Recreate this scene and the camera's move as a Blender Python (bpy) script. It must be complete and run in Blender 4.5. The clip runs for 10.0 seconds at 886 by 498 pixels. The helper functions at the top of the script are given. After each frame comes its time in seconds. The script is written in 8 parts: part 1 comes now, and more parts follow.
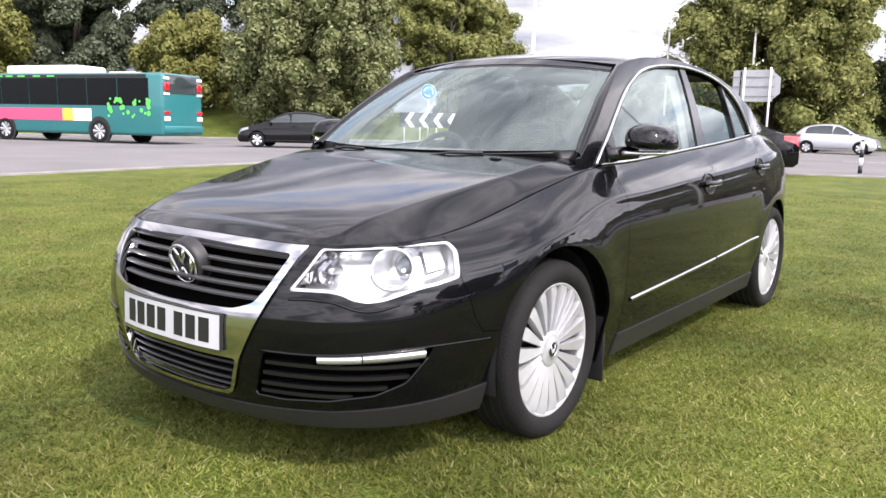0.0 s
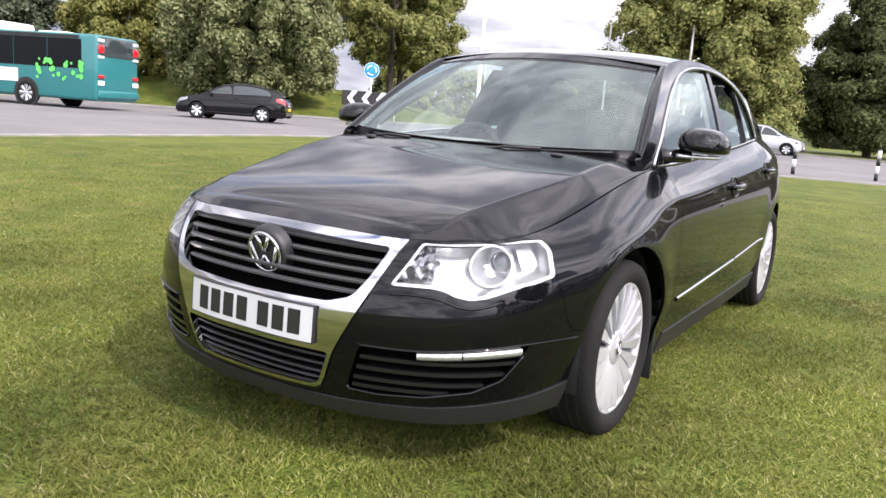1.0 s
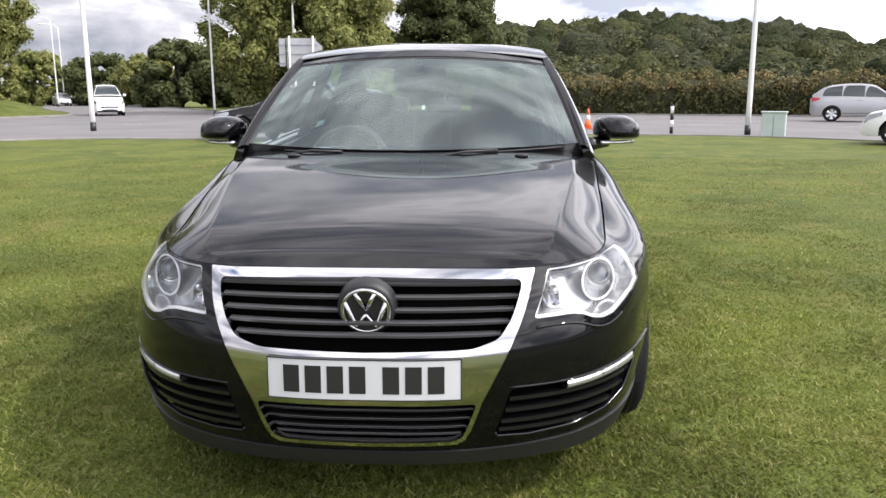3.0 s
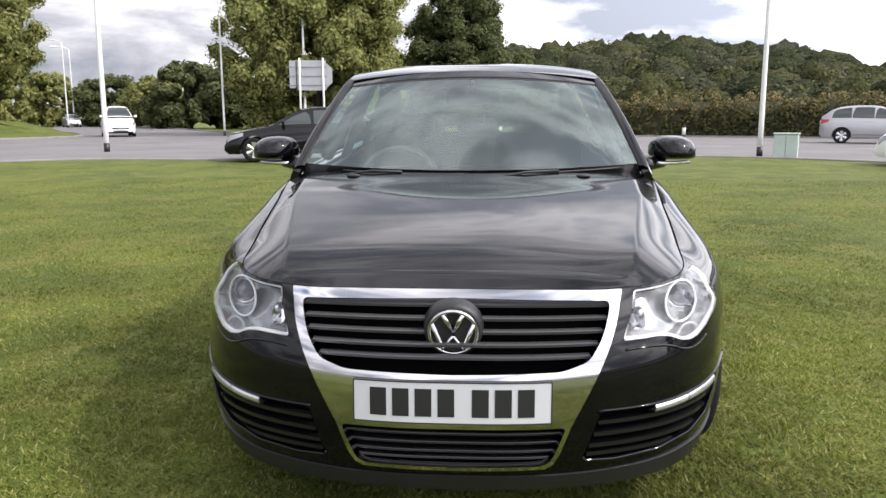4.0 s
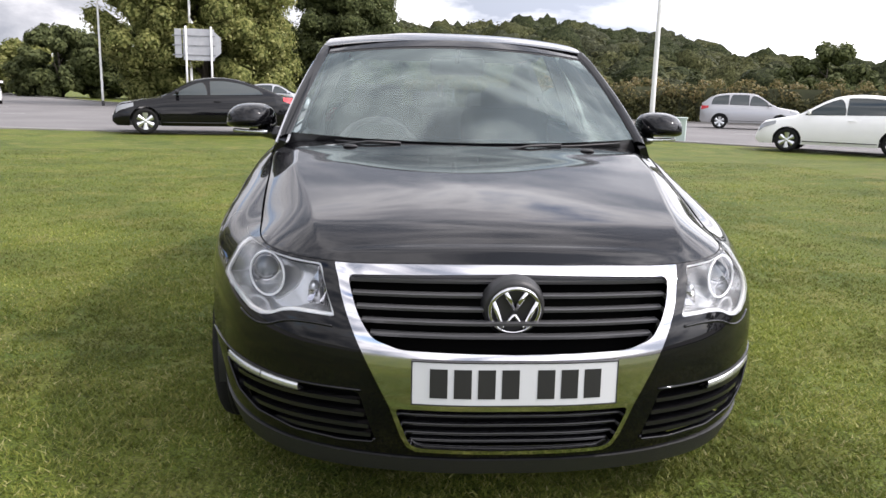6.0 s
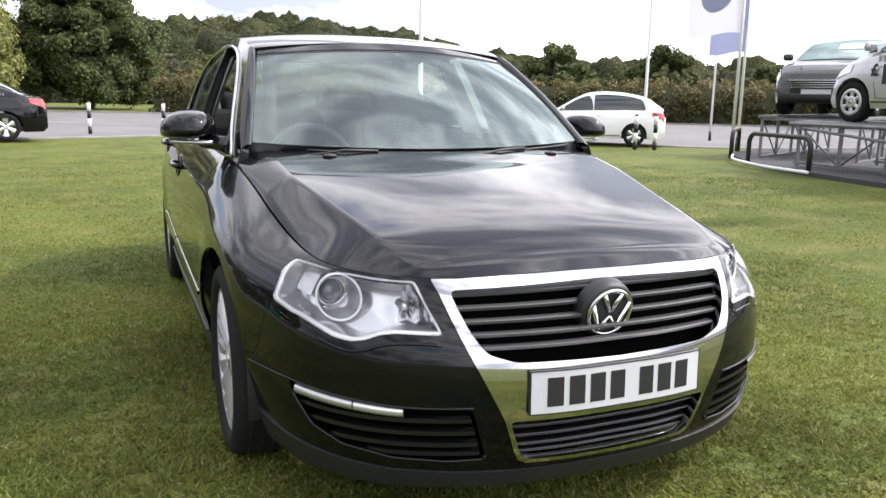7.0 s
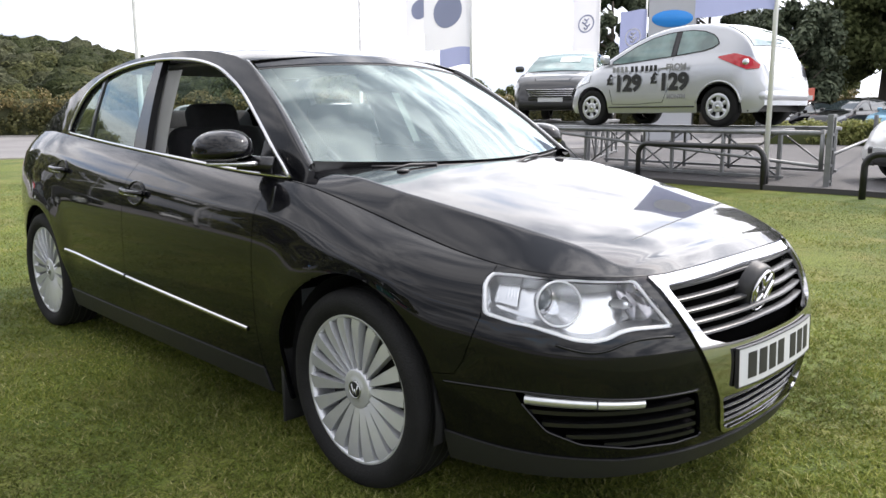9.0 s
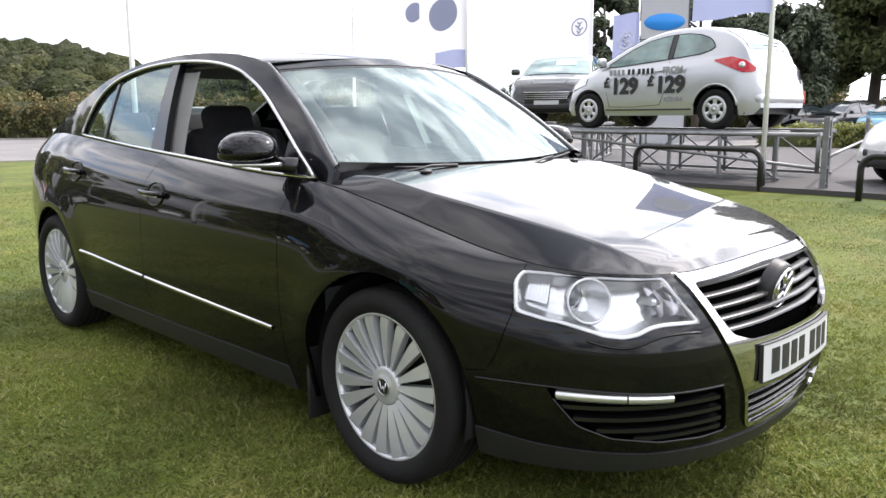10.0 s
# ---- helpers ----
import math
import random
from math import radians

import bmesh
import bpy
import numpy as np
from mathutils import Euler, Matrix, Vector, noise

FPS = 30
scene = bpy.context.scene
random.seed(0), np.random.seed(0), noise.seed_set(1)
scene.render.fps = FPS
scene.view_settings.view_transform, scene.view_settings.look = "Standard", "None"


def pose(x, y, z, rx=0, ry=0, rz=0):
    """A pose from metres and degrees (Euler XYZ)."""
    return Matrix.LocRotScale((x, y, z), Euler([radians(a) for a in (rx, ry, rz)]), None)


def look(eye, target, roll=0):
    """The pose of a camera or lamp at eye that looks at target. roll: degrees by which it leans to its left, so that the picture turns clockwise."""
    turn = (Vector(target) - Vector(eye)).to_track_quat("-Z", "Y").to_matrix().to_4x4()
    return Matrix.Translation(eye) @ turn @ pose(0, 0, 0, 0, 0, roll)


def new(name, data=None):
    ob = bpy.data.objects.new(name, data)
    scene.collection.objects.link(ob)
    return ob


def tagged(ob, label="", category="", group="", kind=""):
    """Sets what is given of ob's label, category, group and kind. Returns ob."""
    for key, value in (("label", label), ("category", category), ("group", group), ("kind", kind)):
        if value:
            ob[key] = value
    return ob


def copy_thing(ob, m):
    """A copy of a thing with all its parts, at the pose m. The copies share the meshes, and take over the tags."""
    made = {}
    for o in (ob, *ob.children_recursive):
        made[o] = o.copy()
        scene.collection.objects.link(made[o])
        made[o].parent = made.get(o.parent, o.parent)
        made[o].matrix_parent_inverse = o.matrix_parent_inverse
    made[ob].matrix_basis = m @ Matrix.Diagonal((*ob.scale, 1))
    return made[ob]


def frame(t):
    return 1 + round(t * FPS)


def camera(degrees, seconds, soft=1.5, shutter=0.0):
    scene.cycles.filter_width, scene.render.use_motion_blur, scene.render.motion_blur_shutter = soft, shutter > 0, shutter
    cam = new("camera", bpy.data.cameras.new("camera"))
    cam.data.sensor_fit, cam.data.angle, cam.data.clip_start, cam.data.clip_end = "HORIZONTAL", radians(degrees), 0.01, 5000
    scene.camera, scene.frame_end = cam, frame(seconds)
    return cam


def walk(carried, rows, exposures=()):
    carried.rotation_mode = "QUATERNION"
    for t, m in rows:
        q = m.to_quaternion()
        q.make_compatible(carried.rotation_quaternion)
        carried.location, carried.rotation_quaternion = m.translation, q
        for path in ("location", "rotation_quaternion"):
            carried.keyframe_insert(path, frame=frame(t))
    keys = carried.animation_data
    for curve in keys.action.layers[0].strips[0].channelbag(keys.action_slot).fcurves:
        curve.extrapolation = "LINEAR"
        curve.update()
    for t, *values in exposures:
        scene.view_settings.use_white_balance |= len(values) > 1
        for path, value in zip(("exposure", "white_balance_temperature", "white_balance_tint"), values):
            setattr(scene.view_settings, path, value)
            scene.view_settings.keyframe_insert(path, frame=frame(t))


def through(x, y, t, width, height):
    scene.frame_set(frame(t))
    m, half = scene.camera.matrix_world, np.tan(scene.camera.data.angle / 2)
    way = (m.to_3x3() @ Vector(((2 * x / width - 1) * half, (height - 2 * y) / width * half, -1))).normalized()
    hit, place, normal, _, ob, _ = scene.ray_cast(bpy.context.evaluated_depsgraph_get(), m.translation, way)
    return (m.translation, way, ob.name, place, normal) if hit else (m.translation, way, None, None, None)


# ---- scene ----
cam = camera(59.6, 10.0)
PATH = [
    (0, (2.153, -3.691, 1.089), (0.956, -2.12, 0.774), 1.2),
    (0.5, (2.03, -3.772, 1.087), (0.848, -2.191, 0.765), 2.1),
    (1, (1.724, -3.969, 1.11), (0.685, -2.297, 0.756), 4.3),
    (1.5, (1.365, -4.018, 1.135), (0.49, -2.258, 0.767), 2.9),
    (2, (0.987, -4.213, 1.181), (0.444, -2.327, 0.796), 1.6),
    (3.5, (0.15, -4.256, 1.205), (0.078, -2.294, 0.823), -0.6),
    (4, (0.106, -4.244, 1.2), (-0.024, -2.277, 0.863), -0.2),
    (4.5, (0.106, -4.241, 1.197), (0.015, -2.276, 0.835), 1.4),
    (5, (0.093, -4.212, 1.191), (0.01, -2.251, 0.81), 1.8),
    (5.5, (-0.028, -4.187, 1.16), (-0.073, -2.225, 0.772), 1.7),
    (7, (-1.179, -3.886, 1.177), (-0.409, -2.08, 0.795), 1.0),
    (7.5, (-1.505, -3.705, 1.157), (-0.516, -2.005, 0.797), 0.8),
    (8, (-1.842, -3.483, 1.175), (-0.629, -1.926, 0.855), -0.2),
    (8.5, (-2.174, -3.286, 1.164), (-0.852, -1.837, 0.77), -2.0),
    (9, (-2.303, -3.181, 1.17), (-0.91, -1.789, 0.822), -0.3),
    (9.5, (-2.41, -3.134, 1.179), (-1.025, -1.733, 0.838), -1.2),
    (10, (-2.412, -3.131, 1.166), (-1.002, -1.754, 0.825), -0.3),
]
walk(cam, [(t, look(eye, target, roll)) for t, eye, target, roll in PATH],
     [(t, stops, 6560, tint) for t, stops, tint in ((0, 0.79, 19), (2, 0.61, 18), (3.3, 0.44, 15), (5.5, 0.32, 15), (7, 0.70, 14), (7.6, 0.57, 13), (8.0, 0.57, 13), (8.5, 0.55, 13), (10, 0.83, 14))])

# ---- sky, sun, exposure ----
world = bpy.data.worlds.new("sky")
scene.world = world
world.use_nodes = True
wn, wl = world.node_tree.nodes, world.node_tree.links
SUN_EL, SUN_AZ = 45.0, -13.0  # degrees; azimuth from +x towards +y
sky = wn.new("ShaderNodeTexSky")
sky.sky_type, sky.sun_disc = "NISHITA", False
sky.sun_elevation, sky.sun_rotation = radians(SUN_EL), radians(90 - SUN_AZ)
sky.air_density, sky.dust_density, sky.ozone_density = 1.0, 1.6, 1.0
wtc = wn.new("ShaderNodeTexCoord")
wmap = wn.new("ShaderNodeMapping")
wmap.inputs["Scale"].default_value = (1.0, 1.0, 3.2)
wmap.inputs["Rotation"].default_value = (0, 0, radians(150))
wl.new(wtc.outputs["Generated"], wmap.inputs["Vector"])
cloud = wn.new("ShaderNodeTexNoise")
cloud.inputs["Scale"].default_value, cloud.inputs["Detail"].default_value, cloud.inputs["Roughness"].default_value = 2.6, 7.0, 0.56
cloud.inputs["Distortion"].default_value = 0.35
wl.new(wmap.outputs[0], cloud.inputs["Vector"])
# a bright belt of thinner cloud a third of the way up
level = wn.new("ShaderNodeSeparateXYZ")
wl.new(wtc.outputs["Generated"], level.inputs[0])
thin = wn.new("ShaderNodeValToRGB")
thin.color_ramp.elements[0].position, thin.color_ramp.elements[0].color = 0.16, (0, 0, 0, 1)
thin.color_ramp.elements[1].position, thin.color_ramp.elements[1].color = 0.66, (0, 0, 0, 1)
for at, v in ((0.30, 0.012), (0.50, 0.012)):
    thin.color_ramp.elements.new(at).color = (v, v, v, 1)
wl.new(level.outputs["Z"], thin.inputs["Fac"])
density = wn.new("ShaderNodeMath")
density.operation = "SUBTRACT"
wl.new(cloud.outputs["Fac"], density.inputs[0])
wl.new(thin.outputs["Color"], density.inputs[1])
cover = wn.new("ShaderNodeValToRGB")
cover.color_ramp.elements[0].position, cover.color_ramp.elements[1].position = 0.30, 0.44
wl.new(cloud.outputs["Fac"], cover.inputs["Fac"])
tone = wn.new("ShaderNodeValToRGB")
tone.color_ramp.elements[0].position, tone.color_ramp.elements[0].color = 0.43, (9.0, 9.1, 9.3, 1)
tone.color_ramp.elements[1].position, tone.color_ramp.elements[1].color = 0.60, (2.5, 2.8, 3.3, 1)
tone.color_ramp.elements.new(0.51).color = (5.4, 5.6, 6.0, 1)
wl.new(density.outputs[0], tone.inputs["Fac"])
# clouds are brighter towards the sun
toward = wn.new("ShaderNodeVectorMath")
toward.operation = "DOT_PRODUCT"
wl.new(wtc.outputs["Generated"], toward.inputs[0])
toward.inputs[1].default_value = (math.cos(radians(SUN_EL)) * math.cos(radians(SUN_AZ)), math.cos(radians(SUN_EL)) * math.sin(radians(SUN_AZ)), math.sin(radians(SUN_EL)))
half = wn.new("ShaderNodeMath")
half.operation = "MULTIPLY_ADD"
half.inputs[1].default_value, half.inputs[2].default_value = 0.5, 0.5
wl.new(toward.outputs["Value"], half.inputs[0])
glow = wn.new("ShaderNodeValToRGB")
glow.color_ramp.elements[0].position, glow.color_ramp.elements[0].color = 0.33, (0.40, 0.40, 0.40, 1)
glow.color_ramp.elements[1].position, glow.color_ramp.elements[1].color = 1.0, (2.4, 2.4, 2.4, 1)
for at, v in ((0.47, 0.64), (0.60, 0.86), (0.72, 0.96), (0.86, 0.96)):
    glow.color_ramp.elements.new(at).color = (v, v, v, 1)
wl.new(half.outputs[0], glow.inputs["Fac"])
# the clouds overhead show their grey undersides
apart = wn.new("ShaderNodeSeparateXYZ")
wl.new(wtc.outputs["Generated"], apart.inputs[0])
under = wn.new("ShaderNodeMapRange")
under.inputs["From Min"].default_value, under.inputs["From Max"].default_value = 0.40, 0.76
under.inputs["To Min"].default_value, under.inputs["To Max"].default_value = 1.0, 0.74
wl.new(apart.outputs["Z"], under.inputs["Value"])
dim = wn.new("ShaderNodeMath")
dim.operation = "MULTIPLY"
wl.new(glow.outputs[0], dim.inputs[0])
wl.new(under.outputs[0], dim.inputs[1])
lit = wn.new("ShaderNodeVectorMath")
lit.operation = "SCALE"
wl.new(tone.outputs["Color"], lit.inputs[0])
wl.new(dim.outputs[0], lit.inputs["Scale"])
wmix = wn.new("ShaderNodeMix")
wmix.data_type = "RGBA"
wl.new(cover.outputs["Color"], wmix.inputs["Factor"])
wl.new(sky.outputs["Color"], wmix.inputs[6])
wl.new(lit.outputs[0], wmix.inputs[7])
wn["Background"].inputs["Strength"].default_value = 0.27
wl.new(wmix.outputs[2], wn["Background"].inputs["Color"])

sun = new("sun", bpy.data.lights.new("sun", "SUN"))
sun.data.energy, sun.data.angle, sun.data.color = 2.4, radians(2.5), (1.0, 0.93, 0.85)
sun_dir = Vector((math.cos(radians(SUN_EL)) * math.cos(radians(SUN_AZ)), math.cos(radians(SUN_EL)) * math.sin(radians(SUN_AZ)), math.sin(radians(SUN_EL))))
sun.matrix_world = look(sun_dir * 50, (0, 0, 0))
scene.view_settings.exposure = 0.0


# ---- materials ----
def material(name, colour, rough=0.5, metal=0.0, spec=0.5, coat=0.0, vary=0.0, scale=4.0, bump=0.0, bump_scale=60.0, colour2=None, by_object=0.0, stretch=None, fine=0.0):
    """A surface: two colours mixed by a coarse noise, with a fine grain, a relief, and a shift from piece to piece."""
    m = bpy.data.materials.new(name)
    m.use_nodes = True
    n, l = m.node_tree.nodes, m.node_tree.links
    b = n["Principled BSDF"]
    b.inputs["Roughness"].default_value, b.inputs["Metallic"].default_value = rough, metal
    b.inputs["Specular IOR Level"].default_value = spec
    b.inputs["Coat Weight"].default_value = coat
    b.inputs["Coat Roughness"].default_value = 0.03
    b.inputs["Base Color"].default_value = (*colour, 1)
    co = n.new("ShaderNodeTexCoord")
    vec = co.outputs["Object"]
    if stretch:
        mp = n.new("ShaderNodeMapping")
        mp.inputs["Scale"].default_value = stretch
        l.new(vec, mp.inputs["Vector"])
        vec = mp.outputs[0]
    last = None
    if vary > 0 or colour2:
        c2 = colour2 or tuple(c * (1 - vary) for c in colour)
        t = n.new("ShaderNodeTexNoise")
        t.inputs["Scale"].default_value, t.inputs["Detail"].default_value = scale, 6.0
        l.new(vec, t.inputs["Vector"])
        r = n.new("ShaderNodeValToRGB")
        r.color_ramp.elements[0].position, r.color_ramp.elements[0].color = 0.35, (*colour, 1)
        r.color_ramp.elements[1].position, r.color_ramp.elements[1].color = 0.65, (*c2, 1)
        l.new(t.outputs["Fac"], r.inputs["Fac"])
        last = r.outputs["Color"]
    if fine > 0:
        t2 = n.new("ShaderNodeTexNoise")
        t2.inputs["Scale"].default_value, t2.inputs["Detail"].default_value = bump_scale, 4.0
        l.new(vec, t2.inputs["Vector"])
        mr = n.new("ShaderNodeMapRange")
        mr.inputs["From Min"].default_value, mr.inputs["From Max"].default_value = 0.3, 0.7
        mr.inputs["To Min"].default_value, mr.inputs["To Max"].default_value = 1 - fine, 1 + fine
        l.new(t2.outputs["Fac"], mr.inputs["Value"])
        h = n.new("ShaderNodeHueSaturation")
        h.inputs["Color"].default_value = (*colour, 1)
        if last:
            l.new(last, h.inputs["Color"])
        l.new(mr.outputs[0], h.inputs["Value"])
        last = h.outputs["Color"]
    if by_object > 0:
        oi = n.new("ShaderNodeObjectInfo")
        mr = n.new("ShaderNodeMapRange")
        mr.inputs["To Min"].default_value, mr.inputs["To Max"].default_value = 1 - by_object, 1 + by_object
        l.new(oi.outputs["Random"], mr.inputs["Value"])
        h = n.new("ShaderNodeHueSaturation")
        h.inputs["Color"].default_value = (*colour, 1)
        if last:
            l.new(last, h.inputs["Color"])
        l.new(mr.outputs[0], h.inputs["Value"])
        last = h.outputs["Color"]
    if last:
        l.new(last, b.inputs["Base Color"])
    if bump > 0:
        t3 = n.new("ShaderNodeTexNoise")
        t3.inputs["Scale"].default_value, t3.inputs["Detail"].default_value = bump_scale, 5.0
        l.new(vec, t3.inputs["Vector"])
        bp = n.new("ShaderNodeBump")
        bp.inputs["Strength"].default_value, bp.inputs["Distance"].default_value = bump, 0.01
        l.new(t3.outputs["Fac"], bp.inputs["Height"])
        l.new(bp.outputs[0], b.inputs["Normal"])
    return m


def glass_material(name, tint, ior=1.5, rough=0.0, sheen=(1, 1, 1), dust=0.0):
    """A thin pane: clear, with the mirror image that its Fresnel gives."""
    m = bpy.data.materials.new(name)
    m.use_nodes = True
    n, l = m.node_tree.nodes, m.node_tree.links
    out = n["Material Output"]
    n.remove(n["Principled BSDF"])
    tr = n.new("ShaderNodeBsdfTransparent")
    tr.inputs["Color"].default_value = (*tint, 1)
    gl = n.new("ShaderNodeBsdfGlossy")
    gl.inputs["Roughness"].default_value = rough
    gl.inputs["Color"].default_value = (*sheen, 1)
    fr = n.new("ShaderNodeFresnel")
    fr.inputs["IOR"].default_value = ior
    mx = n.new("ShaderNodeMixShader")
    l.new(fr.outputs[0], mx.inputs[0])
    l.new(tr.outputs[0], mx.inputs[1])
    l.new(gl.outputs[0], mx.inputs[2])
    # a thin film of dust, uneven
    df = n.new("ShaderNodeBsdfDiffuse")
    df.inputs["Color"].default_value = (0.62, 0.66, 0.65, 1)
    tc, ns, mr, md = n.new("ShaderNodeTexCoord"), n.new("ShaderNodeTexNoise"), n.new("ShaderNodeMapRange"), n.new("ShaderNodeMixShader")
    ns.inputs["Scale"].default_value, ns.inputs["Detail"].default_value = 3.5, 5.0
    mr.inputs["From Min"].default_value, mr.inputs["From Max"].default_value = 0.3, 0.7
    mr.inputs["To Min"].default_value, mr.inputs["To Max"].default_value = dust * 0.6, dust * 1.4
    l.new(tc.outputs["Object"], ns.inputs["Vector"])
    l.new(ns.outputs["Fac"], mr.inputs["Value"])
    l.new(mr.outputs[0], md.inputs[0])
    l.new(mx.outputs[0], md.inputs[1])
    l.new(df.outputs[0], md.inputs[2])
    l.new(md.outputs[0], out.inputs["Surface"])
    return m


def leaf_material(name, colour, colour2, rough=0.5, through=0.3):
    m = material(name, colour, rough, spec=0.2)
    n, l = m.node_tree.nodes, m.node_tree.links
    b = n["Principled BSDF"]
    g = n.new("ShaderNodeNewGeometry")
    r = n.new("ShaderNodeValToRGB")
    r.color_ramp.elements[0].color, r.color_ramp.elements[1].color = (*colour, 1), (*colour2, 1)
    l.new(g.outputs["Random Per Island"], r.inputs["Fac"])
    l.new(r.outputs["Color"], b.inputs["Base Color"])
    tl = n.new("ShaderNodeBsdfTranslucent")
    l.new(r.outputs["Color"], tl.inputs["Color"])
    mx = n.new("ShaderNodeMixShader")
    mx.inputs[0].default_value = through
    l.new(b.outputs[0], mx.inputs[1])
    l.new(tl.outputs[0], mx.inputs[2])
    l.new(mx.outputs[0], n["Material Output"].inputs["Surface"])
    return m


PAINT = material("black_paint", (0.0022, 0.0022, 0.003), 0.35, spec=0.03, coat=1.0)
PAINT.node_tree.nodes["Principled BSDF"].inputs["Coat IOR"].default_value = 1.38
CHROME = material("chrome", (0.55, 0.545, 0.56), 0.07, 1.0)
SATIN = material("satin_silver", (0.62, 0.63, 0.64), 0.3, 1.0)
PLASTIC = material("black_plastic", (0.014, 0.014, 0.015), 0.45, fine=0.2, bump=0.15, bump_scale=400)
TRIM = material("gloss_black_trim", (0.008, 0.008, 0.009), 0.18)
SLAT = material("dark_grey_slat", (0.045, 0.045, 0.047), 0.32, spec=0.5)
GREYTRIM = material("black_plastic_lip", (0.014, 0.014, 0.015), 0.42, spec=0.5, fine=0.2, bump=0.2, bump_scale=300)
RUBBER = material("tyre_rubber", (0.010, 0.010, 0.010), 0.8, spec=0.25, vary=0.3, scale=9, bump=0.4, bump_scale=160)
ALLOY = material("painted_alloy", (0.53, 0.54, 0.56), 0.30, 0.45, vary=0.08, scale=14, coat=0.4)
DARKMETAL = material("dark_metal", (0.03, 0.03, 0.032), 0.5, 0.6)
GLASS = glass_material("window_glass", (0.72, 0.82, 0.79), 1.75, sheen=(0.88, 1.0, 0.98), dust=0.015)
SCREEN = glass_material("windscreen_glass", (0.72, 0.82, 0.80), 1.85, sheen=(0.84, 1.0, 0.98), dust=0.048)
LENS = glass_material("lamp_lens", (0.96, 0.97, 0.98), 1.42)
MIRROR = material("mirror_glass", (0.85, 0.87, 0.88), 0.02, 1.0)
PROJECTOR = material("projector_glass", (0.10, 0.115, 0.125), 0.05, coat=1.0)
LAMPBOWL = material("lamp_reflector", (0.60, 0.61, 0.62), 0.25, 0.8)
LAMPGREY = material("lamp_housing", (0.68, 0.69, 0.70), 0.20, 0.75)
LAMPRIM = material("lamp_rim", (0.84, 0.85, 0.86), 0.30, 0.25, coat=0.6)
REDLENS = material("red_lamp", (0.45, 0.01, 0.015), 0.12, coat=0.6)
CLOTH = material("dark_seat_cloth", (0.016, 0.016, 0.018), 0.85, vary=0.3, scale=30, bump=0.4, bump_scale=300)
CABIN = material("cabin_plastic", (0.022, 0.022, 0.024), 0.6, vary=0.2, scale=6, bump=0.2, bump_scale=250)
CABINLIGHT = material("light_grey_cabin_lining", (0.22, 0.22, 0.215), 0.8, vary=0.1, scale=5)
PLATEWHITE = material("plate_white", (0.49, 0.50, 0.51), 0.35, spec=0.4)
INK = material("black_ink", (0.01, 0.01, 0.01), 0.5)
# near-black painted in for the shade inside open holes
HOLE_SHADE = material("hole_shade_black", (0.0025, 0.0025, 0.0025), 1.0, spec=0.0)
PAPER = material("white_paper", (0.75, 0.75, 0.74), 0.7)


# ---- helpers of this scene ----
def link(name, bm, mat, parent=None, label="", smooth=True, normals=None):
    me = bpy.data.meshes.new(name)
    bm.to_mesh(me)
    bm.free()
    me.materials.append(mat)
    if smooth:
        me.polygons.foreach_set("use_smooth", [True] * len(me.polygons))
    ob = new(name, me)
    if parent:
        ob.parent = parent
    if label:
        ob["label"] = label
    return ob


def part(name, bm, mat, parent, label="", smooth=True):
    return link(name, bm, mat, parent, label, smooth)


def thing(name, label, category, group="", m=None):
    ob = new(name)
    ob.empty_display_size = 0.2
    if m is not None:
        ob.matrix_basis = m
    return tagged(ob, label, category, group)


def sharpen(bm, angle=35):
    for e in bm.edges:
        if len(e.link_faces) == 2 and e.calc_face_angle(0) > radians(angle):
            e.smooth = False
    return bm


def box(bm, size, at=(0, 0, 0), m=None, bevel=0.0, seg=2):
    """A box of that size round at, with rounded edges; added to bm."""
    t = bmesh.new()
    bmesh.ops.create_cube(t, size=1.0)
    bmesh.ops.scale(t, vec=size, verts=t.verts)
    if bevel > 0:
        bmesh.ops.bevel(t, geom=list(t.edges), offset=min(bevel, min(size) * 0.49), segments=seg, profile=0.5, affect="EDGES")
    bmesh.ops.translate(t, vec=at, verts=t.verts)
    if m is not None:
        bmesh.ops.transform(t, matrix=m, verts=t.verts)
    return merge(bm, t)


def merge(bm, t):
    vs = [bm.verts.new(v.co) for v in t.verts]
    t.verts.index_update()
    for f in t.faces:
        try:
            bm.faces.new([vs[v.index] for v in f.verts]).smooth = f.smooth
        except ValueError:
            pass
    t.free()
    return bm


def tube(bm, pts, r, sides=8, closed=False, r2=None):
    """A round bar along points; its radius may fall to r2 at the end."""
    pts = [Vector(p) for p in pts]
    n = len(pts)
    rings = []
    up = None
    for i, p in enumerate(pts):
        a = pts[(i - 1) % n] if closed or i > 0 else p
        b = pts[(i + 1) % n] if closed or i < n - 1 else p
        d = (b - a).normalized()
        if up is None:
            up = Vector((0, 0, 1)) if abs(d.z) < 0.9 else Vector((1, 0, 0))
        side = d.cross(up)
        if side.length < 1e-4:
            side = d.cross(Vector((1, 0.3, 0)))
        side.normalize()
        up = side.cross(d).normalized()
        rr = r if r2 is None else r + (r2 - r) * i / max(1, n - 1)
        rings.append([bm.verts.new(p + (side * math.cos(k * math.tau / sides) + up * math.sin(k * math.tau / sides)) * rr) for k in range(sides)])
    for i in range(n if closed else n - 1):
        a, b = rings[i], rings[(i + 1) % n]
        for k in range(sides):
            bm.faces.new((a[k], a[(k + 1) % sides], b[(k + 1) % sides], b[k]))
    if not closed:
        bm.faces.new(rings[0][::-1])
        bm.faces.new(rings[-1])
    return bm


